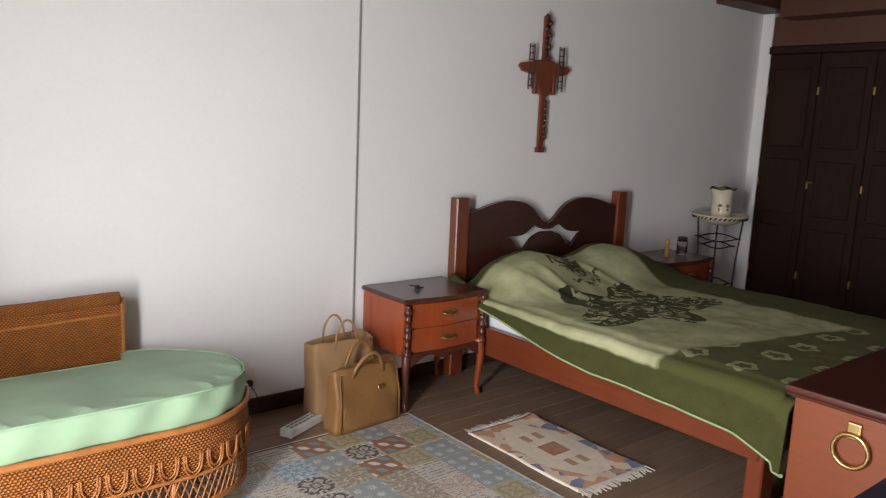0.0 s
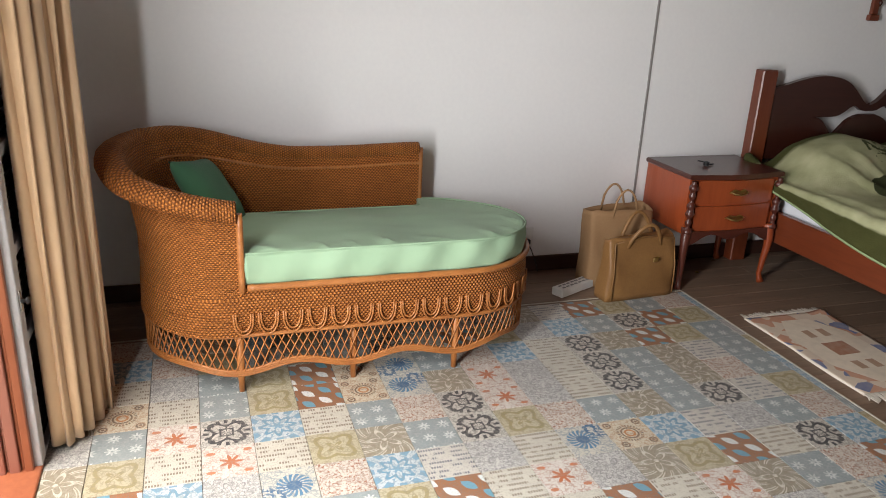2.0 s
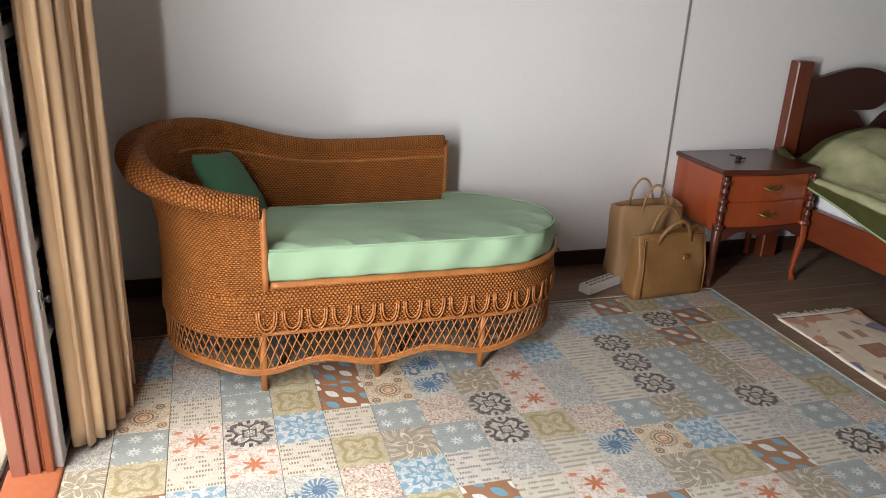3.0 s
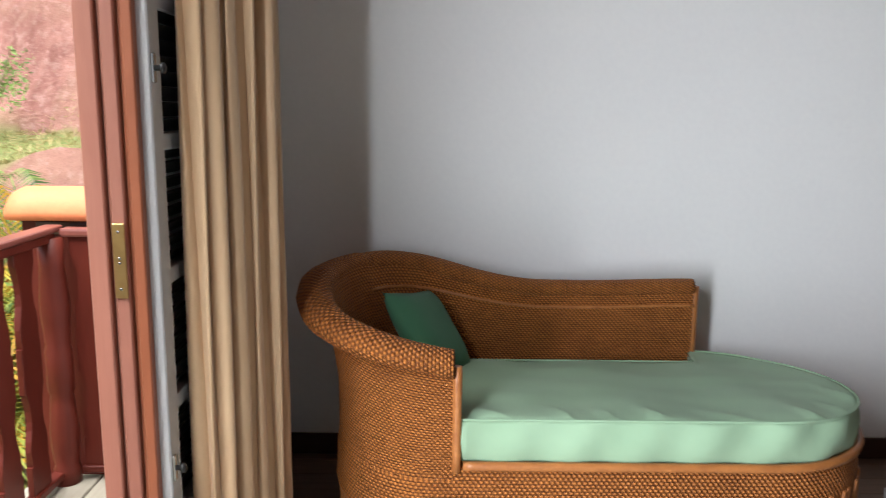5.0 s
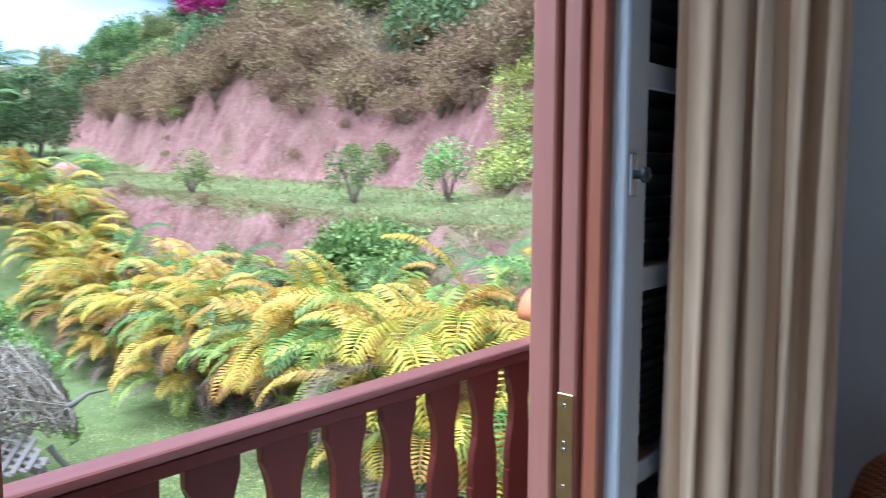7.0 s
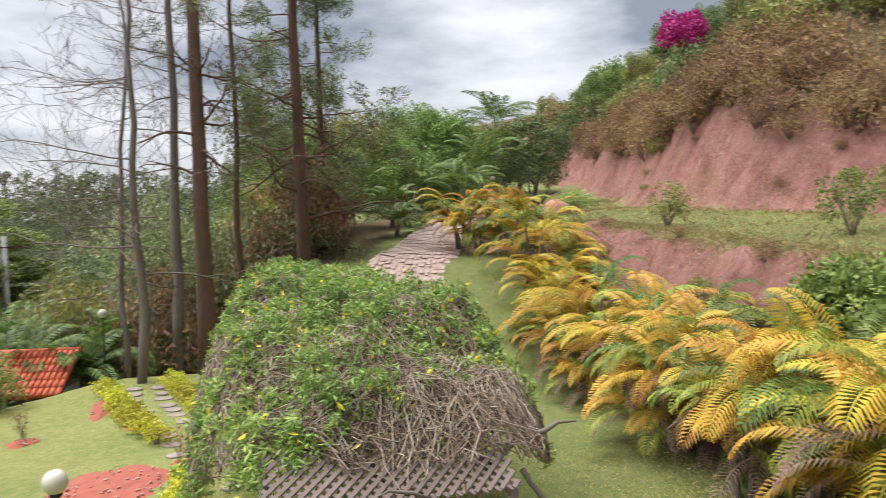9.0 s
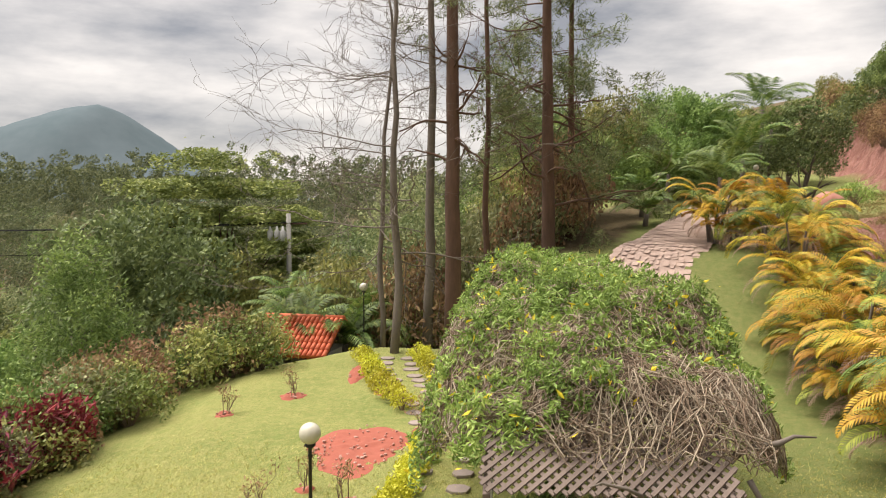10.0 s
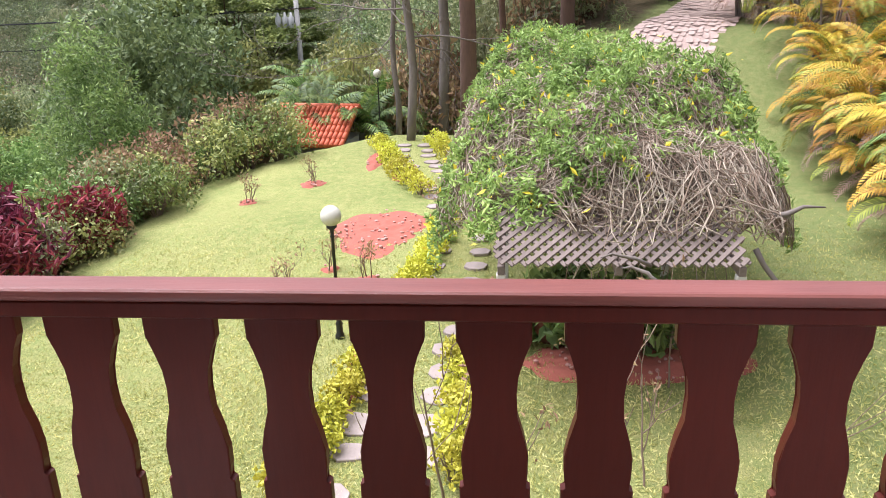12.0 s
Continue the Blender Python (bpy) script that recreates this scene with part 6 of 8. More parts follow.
def blob_pts(n, clumps, spread, rg):
    """Points gathered in clumps; clumps: centre rows; spread: clump radius."""
    c = np.asarray(clumps, float)[rg.randint(0, len(clumps), n)]
    o = rg.normal(size=(n, 3))
    o *= spread * rg.uniform(0.35, 1.0, (n, 1)) ** 0.5 / (np.linalg.norm(o, axis=1, keepdims=True) + 1e-9)
    return c + o


def shell_centres(k, R, rg, lower=-0.4, inner=0.35):
    """Clump centres on and inside an ellipsoid, uneven."""
    o = rg.normal(size=(k * 3, 3))
    o /= np.linalg.norm(o, axis=1, keepdims=True)
    o = o[o[:, 2] > lower][:k]
    rad = rg.uniform(inner, 1.0, (len(o), 1)) ** 0.45 * (1 + 0.18 * np.clip(rg.normal(size=(len(o), 1)), -1.5, 0.5))
    return o * rad * np.asarray(R)


def branch(bm, p, d, length, r, depth, rnd, ends, wig=0.25, n=5, fork=(2, 3), up=0.15):
    pts, rs = [Vector(p)], [r]
    d = Vector(d).normalized()
    for i in range(n):
        d = (d + Vector((rnd.uniform(-wig, wig), rnd.uniform(-wig, wig), rnd.uniform(-wig, wig) + up * 0.3))).normalized()
        pts.append(pts[-1] + d * length / n)
        rs.append(r * (1 - 0.55 * (i + 1) / n))
    tube(bm, pts, rs, 6 if r > 0.04 else 4, caps=False)
    if depth <= 0:
        ends.append(pts[-1])
        return
    for k in range(rnd.randint(*fork)):
        i = rnd.randint(2, n)
        dd = (d + Vector((rnd.uniform(-1, 1), rnd.uniform(-1, 1), rnd.uniform(-0.5, 0.8))) * 0.8).normalized()
        branch(bm, pts[i], dd, length * rnd.uniform(0.5, 0.75), max(0.006, rs[i] * 0.6), depth - 1, rnd, ends, wig, n, fork, up)


def tree(label, at, H, R, trunk_h, trunk_r, mat, bark, seed, leaves=2600, leaf=(0.30, 0.15), clumps=60, spread=0.7, flat=0.0, limbs=6, name="tree", category="tree"):
    th = thing(name, label, category, at)
    rnd, rg = random.Random(seed), np.random.RandomState(seed)
    bm = bmesh.new()
    lean = Vector((rnd.uniform(-0.06, 0.06), rnd.uniform(-0.06, 0.06), 1))
    pts = [lean * (trunk_h * i / 6) + Vector((rnd.uniform(-1, 1), rnd.uniform(-1, 1), 0)) * trunk_r * 0.5 for i in range(7)]
    tube(bm, pts, [trunk_r * (1.25 - 0.6 * i / 6) for i in range(7)], 8)
    part("trunk", bm, bark, th)
    top = pts[-1]
    ctr = np.array([top.x, top.y, H - R[2]])
    bm = bmesh.new()
    ends = []
    for i in range(limbs):
        a = 2 * math.pi * i / limbs + rnd.uniform(-0.4, 0.4)
        tgt = Vector((R[0] * 0.6 * math.cos(a), R[1] * 0.6 * math.sin(a), H - R[2] - top.z + rnd.uniform(-0.3, 0.5) * R[2]))
        branch(bm, pts[rnd.randint(3, 6)], tgt, tgt.length * 0.7, trunk_r * 0.5, 1, rnd, ends, 0.18)
    tagged(part("branchwork", bm, bark, th), kind="stuff")
    c = ctr + shell_centres(clumps, R, rg)
    if flat:
        c[:, 2] = ctr[2] + np.round((c[:, 2] - ctr[2]) / (R[2] * flat)) * R[2] * flat + rg.normal(size=len(c)) * 0.08
    P = blob_pts(leaves, c, spread, rg)
    if flat:
        step = R[2] * flat
        lev = ctr[2] + np.round((P[:, 2] - ctr[2]) / step) * step
        P[:, 2] = lev + (P[:, 2] - lev) * 0.62 + 0.12 * np.sin(P[:, 0] * 1.3 + P[:, 1])
    leaves_obj("crown", P, leaf[0], leaf[1], mat, th, seed, 0.2, 0.55 if flat else 0.1)
    return th


def shrub(label, at, R, mat, seed, leaves=900, leaf=(0.12, 0.06), clumps=26, spread=0.3, twigs=14, name="shrub", bark=None, lower=-0.15):
    th = thing(name, label, "shrub", at)
    rnd, rg = random.Random(seed), np.random.RandomState(seed)
    bm = bmesh.new()
    for i in range(twigs):
        a = rnd.uniform(0, 6.28)
        q2 = rnd.uniform(0.3, 0.85)
        tube(bm, [(0, 0, -0.1), (R[0] * 0.4 * q2 * math.cos(a), R[1] * 0.4 * q2 * math.sin(a), R[2] * 0.6), (R[0] * q2 * math.cos(a), R[1] * q2 * math.sin(a), R[2] * rnd.uniform(1.0, 1.75))], [0.022, 0.014, 0.006], 4, caps=False)
    tagged(part("stemwork", bm, bark or M_TWIG2, th), kind="stuff")
    c = shell_centres(clumps, R, rg, lower) + np.array([0, 0, R[2] * 0.75])
    leaves_obj("foliage", blob_pts(leaves, c, spread, rg), leaf[0], leaf[1], mat, th, seed)
    return th


def frond(V, F, base, az, elev, length, leaflet, rnd, curl=1.2, pairs=26, twist=0.0, width=0.03):
    """One feather frond: drooping rib with paired narrow leaflets."""
    p = np.array(base, float)
    step = length / pairs
    h = np.array([math.cos(az), math.sin(az), 0.0])
    side = np.array([-math.sin(az), math.cos(az), 0.0])
    e = elev
    prev = None
    for i in range(pairs):
        f = i / (pairs - 1)
        d = h * math.cos(e) + np.array([0, 0, 1.0]) * math.sin(e)
        up = -h * math.sin(e) + np.array([0, 0, 1.0]) * math.cos(e)
        q2 = p + d * step
        k = len(V)
        rw = 0.018 * (1 - f) + 0.004
        V.extend([p + side * rw, p - side * rw, q2 - side * rw * 0.9, q2 + side * rw * 0.9])
        F.append((k, k + 1, k + 2, k + 3))
        if f > 0.12:
            ll = leaflet * math.sin(math.pi * min(1.0, 0.15 + 0.85 * f) ** 0.8) ** 0.6 * rnd.uniform(0.85, 1.1) + 0.04
            for sg in (-1, 1):
                dd = side * sg * 0.8 + d * 0.55 + up * 0.22
                dd /= np.linalg.norm(dd)
                tip = p + dd * ll + np.array([0, 0, -0.32 * ll])
                mid = p + dd * ll * 0.5 + up * 0.02
                k = len(V)
                w = width * rnd.uniform(0.8, 1.2)
                V.extend([p, mid + d * w * 0.5, tip, mid - d * w * 0.5])
                F.append((k, k + 1, k + 2, k + 3))
        p = q2
        e -= curl * (0.25 + 1.4 * f) / pairs


def frond_obj(name, V, F, mat, parent):
    me = bpy.data.meshes.new(name)
    me.from_pydata([tuple(v) for v in V], [], F)
    me.materials.append(mat)
    ob = new(name, me)
    ob.parent = parent
    return ob


def palm_clump(at, H, seed, label="clump of yellowing areca palm with arching feathery fronds", mat=None, n=36, dead=11, canes=9, name="areca_palm"):
    th = thing(name, label, "palm", at)
    rnd = random.Random(seed)
    bm = bmesh.new()
    heads = []
    for i in range(canes):
        a = rnd.uniform(0, 6.28)
        r = rnd.uniform(0.05, 0.35)
        tip = (r * 2.4 * math.cos(a), r * 2.4 * math.sin(a), H * (0.06 + 0.56 * (i + 0.5) / canes))
        tube(bm, [(r * math.cos(a), r * math.sin(a), -0.1), (r * 1.4 * math.cos(a), r * 1.4 * math.sin(a), tip[2] * 0.5), tip], [0.05, 0.04, 0.035], 6, caps=False)
        heads.append((tip, a))
    tagged(part("canework", bm, M_BARK_G, th), kind="stuff")
    for i in range(n):
        (tip, a) = heads[i % canes]
        V, F = [], []
        frond(V, F, tip, a + rnd.uniform(-1.4, 1.4), rnd.uniform(0.35, 1.35), H * rnd.uniform(0.42, 0.60), 0.40 * H / 3, rnd, rnd.uniform(1.7, 2.6), 30, width=0.05)
        frond_obj("frond", V, F, mat or rnd.choice((LF_PALM_Y, LF_PALM_Y, LF_PALM_Y, LF_PALM_M, LF_PALM_M, LF_PALM_O, LF_PALM_O, LF_PALM_G)), th)
    for i in range(dead):
        (tip, a) = heads[i % canes]
        V, F = [], []
        frond(V, F, (tip[0], tip[1], tip[2] * 0.9), a + rnd.uniform(-1.5, 1.5), rnd.uniform(-0.1, 0.4), H * rnd.uniform(0.34, 0.46), 0.30, rnd, 1.9, 22)
        frond_obj("dead_frond", V, F, LF_DEAD, th)
    return th


def palm_tree(at, trunk_h, fl, seed, n=15, label="green feather palm with a slender trunk"):
    th = thing("palm_tree", label, "palm", at)
    rnd = random.Random(seed)
    bm = bmesh.new()
    tube(bm, [(0, 0, -0.3), (0.05, 0.02, trunk_h * 0.5), (0.08, 0.05, trunk_h)], [0.14, 0.11, 0.09], 8)
    part("trunk", bm, M_BARK_G, th)
    for i in range(n):
        V, F = [], []
        frond(V, F, (0.08, 0.05, trunk_h), 2 * math.pi * i / n * 1.9 + rnd.uniform(-0.2, 0.2), rnd.uniform(0.3, 1.4), fl * rnd.uniform(0.8, 1.1), fl * 0.26, rnd, rnd.uniform(1.2, 2.0), 26, width=0.10)
        frond_obj("frond", V, F, LF_PALM_G, th)
    return th


def gz(x, y):
    return ground_z(x, y)


# leafless saplings on the lawn below the balcony
def sapling(at, H, seed):
    th = thing("sapling", "thin leafless young shrub in the lawn", "sapling", at)
    rnd, ends = random.Random(seed), []
    bm = bmesh.new()
    branch(bm, (0, 0, -0.05), (rnd.uniform(-0.15, 0.15), rnd.uniform(-0.15, 0.15), 1), H, 0.016, 2, rnd, ends, 0.12, 6, (2, 3), 0.3)
    tagged(part("stemwork", bm, M_TWIG2, th), kind="stuff")
    rg = np.random.RandomState(seed)
    leaves_obj("leaves", blob_pts(26, [tuple(e) for e in ends], 0.12, rg), 0.09, 0.03, LF_DRY, th, seed)


# ---------- stone drive, beds and path ----------
ROAD = [(-20.5, 5.7), (-22.5, 6.4), (-24.6, 7.1), (-26.5, 7.9), (-30, 9.4), (-36, 12.0), (-43, 15.2), (-52, 19.2)]
M_COBBLE = plain("pale_pink_cobbles", (0.50, 0.385, 0.33), (0.38, 0.28, 0.235), 0.95, scale=3, bump=0.03, fine=18, spec=0.1)
rd = tagged(new("road"), "pale pinkish cobbled drive climbing past the slope", "drive", kind="structure")
rr = random.Random(8)
bm = bmesh.new()
for k in range(len(ROAD) - 1):
    (xa, ya), (xb, yb) = ROAD[k], ROAD[k + 1]
    for i in range(12):
        q4 = []
        for f, sd in ((i / 12, -1), (i / 12, 1), ((i + 1) / 12, 1), ((i + 1) / 12, -1)):
            x, y = lerp(xa, xb, f), lerp(ya, yb, f)
            q4.append(bm.verts.new((x - 0.37 * sd * 1.75, y + 0.93 * sd * 1.75, gz(x, y) + 0.225)))
        bm.faces.new(q4[::-1])
part("bed", bm, M_COBBLE, rd)
bm = bmesh.new()
for k in range(len(ROAD) - 1):
    (xa, ya), (xb, yb) = ROAD[k], ROAD[k + 1]
    L = math.hypot(xb - xa, yb - ya)
    az = math.atan2(yb - ya, xb - xa)
    for i in range(int(L / 0.30)):
        for j in range(13):
            f = (i + 0.5 + 0.45 * (j % 2) + rr.uniform(-0.5, 0.5)) * 0.30 / L
            s = -1.62 + 0.27 * j
            x, y = lerp(xa, xb, f) - 0.37 * s + rr.uniform(-0.04, 0.04), lerp(ya, yb, f) + 0.93 * s + rr.uniform(-0.04, 0.04)
            w, d = rr.uniform(0.10, 0.15), rr.uniform(0.09, 0.14)
            z = gz(lerp(xa, xb, f), lerp(ya, yb, f)) + 0.23 + rr.uniform(0, 0.012)
            c, sn = math.cos(az), math.sin(az)
            up = (gz(lerp(xa, xb, f + 0.1), lerp(ya, yb, f + 0.1)) - gz(lerp(xa, xb, f), lerp(ya, yb, f))) / (0.1 * L)
            q4 = [bm.verts.new((x + u * w * c - v2 * d * sn, y + u * w * sn + v2 * d * c, z + 0.012 + u * w * up)) for u, v2 in ((-1, -0.8), (-0.8, -1), (0.8, -1), (1, -0.8), (1, 0.8), (0.8, 1), (-0.8, 1), (-1, 0.8))]
            bm.faces.new(q4)
tagged(part("cobble_paving", bm, M_COBBLE, rd), kind="stuff")


def soil_patch(name, at, rx, ry, label, seed, h=0.05):
    rnd = random.Random(seed)
    th = tagged(thing(name, label, "flower bed", (at[0], at[1], gz(*at) + 0.01)), kind="structure")
    bm = bmesh.new()
    def fn(u, v):
        a = 2 * math.pi * u
        w = 1 + 0.09 * math.sin(3 * a + seed) + 0.05 * math.sin(7 * a)
        x, y = rx * v * w * math.cos(a), ry * v * w * math.sin(a)
        return Vector((x, y, h * (1 - v ** 4) + 0.05 * noise.noise(Vector((x * 5 + seed, y * 5, 0))) * (1 - v ** 6) - 0.02 * v))
    grid(bm, 48, 12, fn, close_u=True)
    part("soil", bm, M_EARTH, th)
    bm = bmesh.new()
    for i in range(int(60 * rx * ry) + 6):
        a, q2 = rnd.uniform(0, 6.28), math.sqrt(rnd.random()) * 0.92
        r = rnd.uniform(0.015, 0.05)
        bmesh.ops.create_icosphere(bm, subdivisions=1, radius=r, matrix=Matrix.Translation((rx * q2 * math.cos(a), ry * q2 * math.sin(a), h)) @ Matrix.Diagonal((1, rnd.uniform(0.6, 1.2), 0.6, 1)))
    tagged(part("clod_scatter", bm, plain("pale_clods" + str(seed), (0.50, 0.33, 0.28), (0.33, 0.12, 0.085), 0.95), th), kind="stuff")
    return th


soil_patch("flower_bed", (-14.75, -0.72), 1.5, 0.98, "bare red-earth oval bed cut in the lawn", 1)
for i, (x, y, r) in enumerate(((-11.4, -1.72, 0.34), (-12.0, -0.5, 0.36), (-12.55, -1.25, 0.24), (-18.6, -3.1, 0.45), (-15.9, 0.35, 0.25), (-16.9, -4.2, 0.3))):
    soil_patch("flower_bed", (x, y), r * 0.85, r * 0.7, "small round red-earth bed in the lawn", 5 + i, 0.03)
    for k in range(3):
        sapling((x + 0.12 * (k - 1), y + 0.08 * (k % 2), gz(x, y)), 0.42, 60 + 3 * i + k)
for i, (x, y, rx, ry) in enumerate(((-21.4, -1.9, 1.4, 0.28), (-19.6, -0.9, 0.9, 0.4), (-9.2, 3.6, 0.55, 1.6), (-9.6, 0.0, 1.9, 0.20))):
    soil_patch("flower_bed", (x, y), rx, ry, "red-earth planting strip", 20 + i, 0.06)

M_STONE = plain("grey_pink_flagstone", (0.34, 0.28, 0.25), (0.23, 0.19, 0.17), 0.9, scale=5, bump=0.5, fine=30)
rs = random.Random(4)
PATHC = [(-4.6, 0.45), (-7.0, 0.62), (-9.5, 0.75), (-12.0, 0.90), (-15.0, 1.05), (-18.0, 0.3), (-21.0, -0.7), (-24.0, -1.2)]
fp = tagged(new("pavement"), "garden path of irregular flat stepping stones in grass", "path", kind="structure")
for k in range(len(PATHC) - 1):
    (xa, ya), (xb, yb) = PATHC[k], PATHC[k + 1]
    L = math.hypot(xb - xa, yb - ya)
    m = int(L / 0.62)
    for i in range(m):
        f = i / m
        for s in (-0.36, 0.36):
            x, y = lerp(xa, xb, f) + rs.uniform(-0.05, 0.05), lerp(ya, yb, f) + s + rs.uniform(-0.05, 0.05)
            w, d = rs.uniform(0.17, 0.24), rs.uniform(0.19, 0.26)
            o = [(w * math.cos(a) * rs.uniform(0.9, 1.15), d * math.sin(a) * rs.uniform(0.9, 1.15)) for a in (0.3, 0.9, 1.9, 2.7, 3.5, 4.1, 5.0, 5.8)]
            bm = bmesh.new()
            prism(bm, o, Matrix.Translation((x, y, gz(x, y) - 0.02)), 0.055, 0.008)
            part("stone", bm, M_STONE, fp)

# grass blades over the lawn
rgg = np.random.RandomState(44)
GP = np.column_stack([rgg.uniform(-16, -3, 150000), rgg.uniform(-5.6, 9.2, 150000), np.zeros(150000)])
GP = GP[rgg.uniform(0, 1, len(GP)) < np.clip((GP[:, 0] + 16.0) / 9.0, 0, 1) ** 1.4]
GP[:, 2] = [gz(x, y) + 0.015 for x, y in GP[:, :2]]
LF_GRASS = leaf_mat("lawn_grass_blades", [(0.17, 0.20, 0.055), (0.28, 0.295, 0.10), (0.36, 0.33, 0.15)])
tagged(leaves_obj("lawn_grass", GP, 0.075, 0.014, LF_GRASS, None, 45, -0.9, 0.0, "short mown lawn grass blades"), "short mown lawn grass blades", "grass", kind="stuff")

# hedges along the path
def hedge(pts, R, mat, label, seed, leaves=700):
    for i, (x, y) in enumerate(pts):
        shrub(label, (x, y, gz(x, y)), R, mat, seed + i, leaves, (0.075, 0.045), 24, 0.13, 8, "hedge_shrub")


rh = random.Random(3)
hedge([(-6.4 - 0.55 * i, -0.20 + 0.055 * i + rh.uniform(-0.06, 0.06)) for i in range(17)], (0.28, 0.24, 0.20), LF_YELLOW, "low yellow-green clipped hedge shrub beside the path", 100, 600)
hedge([(-6.6 - 0.6 * i, 1.35 + rh.uniform(-0.06, 0.06)) for i in range(5)], (0.27, 0.2, 0.22), LF_YELLOW, "low yellow-green clipped hedge shrub beside the path", 140, 500)
hedge([(-17.5 - 0.6 * i, -0.25 - 0.22 * i + rh.uniform(-0.1, 0.1)) for i in range(10)], (0.36, 0.32, 0.26), LF_YELLOW, "rounded yellow-green garden shrub", 160, 500)
hedge([(-18.2 - 0.7 * i, 0.9 - 0.18 * i) for i in range(8)], (0.36, 0.32, 0.28), LF_YELLOW, "rounded yellow-green garden shrub", 180, 500)

# ---------- globe lamps ----------
def globe_lamp(at, h, label):
    th = thing("garden_lamp", label, "lamp", at, group="garden lamps")
    bm = bmesh.new()
    lathe(bm, [(0.07, 0), (0.07, 0.04), (0.05, 0.08), (0.045, 0.2), (0.055, 0.22), (0.035, 0.26), (0.026, 0.6), (0.022, h - 0.32), (0.035, h - 0.3), (0.022, h - 0.27), (0.03, h - 0.2), (0.075, h - 0.16), (0.07, h - 0.13)], 16)
    part("post", bm, M_BLACK, th, "black turned iron post")
    bm = bmesh.new()
    bmesh.ops.create_uvsphere(bm, u_segments=24, v_segments=14, radius=0.145, matrix=Matrix.Translation((0, 0, h)))
    for f in bm.faces:
        f.smooth = True
    part("globe", bm, plain("milky_globe" + str(round(at[0])), (0.62, 0.60, 0.50), (0.52, 0.49, 0.40), 0.25, scale=4, bump=0.0), th, "milky glass globe")
    return th


globe_lamp((-9.88, -0.48, -3.42), 1.83, "garden lamp with a milky globe on a black post")
globe_lamp((-26.0, -2.6, -3.6), 2.1, "garden lamp with a milky globe near the palms")
globe_lamp((-42.0, 15.66, gz(-42, 15.66)), 3.25 - gz(-42, 15.66), "garden lamp with a milky globe beside the steps")

# ---------- pergola under dry vines ----------
def pergola():
    PX0, PX1, PY0, PY1, PZ = -7.0, -14.0, 1.80, 4.22, -1.25
    th = thing("pergola", "wooden lattice pergola with white posts under a heap of vines", "pergola", (PX0, 3.0, -3.4))
    ob0 = Vector((PX0, 3.0, -3.4))
    M_WHITE = plain("white_post_paint", (0.62, 0.60, 0.56), (0.5, 0.47, 0.43), 0.8, scale=6, bump=0.2)
    M_LATT = wood("weathered_lattice", (0.20, 0.155, 0.13), (0.125, 0.095, 0.078), "X", 0.85)
    for x in (PX0 - 0.05, -10.5, PX1):
        for y in (PY0 + 0.08, PY1 - 0.08):
            bm = bmesh.new()
            box(bm, x - 0.045, x + 0.045, y - 0.045, y + 0.045, gz(x, y) - 0.1, PZ - 0.06, 0.006)
            bmesh.ops.translate(bm, vec=-ob0, verts=bm.verts)
            part("post", bm, M_WHITE, th)
    for y in (PY0 + 0.08, 3.0, PY1 - 0.08):
        bm = bmesh.new()
        box(bm, PX1, PX0, y - 0.035, y + 0.035, PZ - 0.06, PZ + 0.03, 0.005)
        bmesh.ops.translate(bm, vec=-ob0, verts=bm.verts)
        part("beam", bm, M_LATT, th)
    sl = 0.125
    for sg, zz in ((1, PZ + 0.035), (-1, PZ + 0.052)):
        c = -4.0
        while c < 4.0:
            # diagonal slat y = PY0 + sg * (x - PX0) + c, clipped to the first metres of the roof
            x0, x1 = PX0, PX0 - 1.5
            pts = []
            for i in range(41):
                x = lerp(x0, x1, i / 40)
                y = 3.0 + sg * (x - (x0 + x1) / 2) + c
                if PY0 <= y <= PY1:
                    pts.append((x, y))
            c += sl
            if len(pts) < 3:
                continue
            (xa, ya), (xb, yb) = pts[0], pts[-1]
            L = math.hypot(xb - xa, yb - ya)
            bm = bmesh.new()
            box(bm, -L / 2, L / 2, -0.02, 0.02, 0, 0.012)
            bmesh.ops.transform(bm, matrix=pose((xa + xb) / 2 - ob0.x, (ya + yb) / 2 - ob0.y, zz - ob0.z, 0, 0, math.degrees(math.atan2(yb - ya, xb - xa))), verts=bm.verts)
            for v in bm.verts:
                v.co.z -= 0.48 * v.co.x
            part("lattice_slat", bm, M_LATT, th)
    th.location, th.scale = (-7.69, 3.1, -3.88), (1.1, 1.1, 1.1)
    # vine heap
    vn = thing("climbing_vine", "tangled half-dry climbing vine with fresh green leaf tufts over the pergola", "vine", (-10.5, 3.0, -1.25))
    o3 = Vector((-10.5, 3.0, -1.25))
    rnd, rgv = random.Random(17), np.random.RandomState(17)
    def half(x):
        """Half width of the heap, bulging unevenly."""
        return 1.36 + 0.66 * smooth(-7.2, -9.6, x) - 0.7 * smooth(-12.6, -14.6, x) + 0.22 * noise.noise(Vector((x * 1.1, 3.0, 0.0)))

    def heap(x, y):
        """Height of the vine surface over the roof."""
        fx = smooth(-7.0, -8.8, x)
        fy = 1 - (abs(y - 3.05) / (half(x) + 0.1)) ** 3.6
        h = -1.12 + (0.44 + 0.52 * smooth(-7.2, -11.0, x)) * max(0.0, fy) ** 0.6 * (0.25 + 0.75 * fx)
        return h + 0.30 * smooth(-7.0, -8.0, x) * max(0.0, fy) + 0.42 * noise.noise(Vector((x * 0.75, y * 0.75, 4.0))) * fx + 0.16 * noise.noise(Vector((x * 2.2, y * 2.2, 1.0)))
    bms = [bmesh.new(), bmesh.new()]
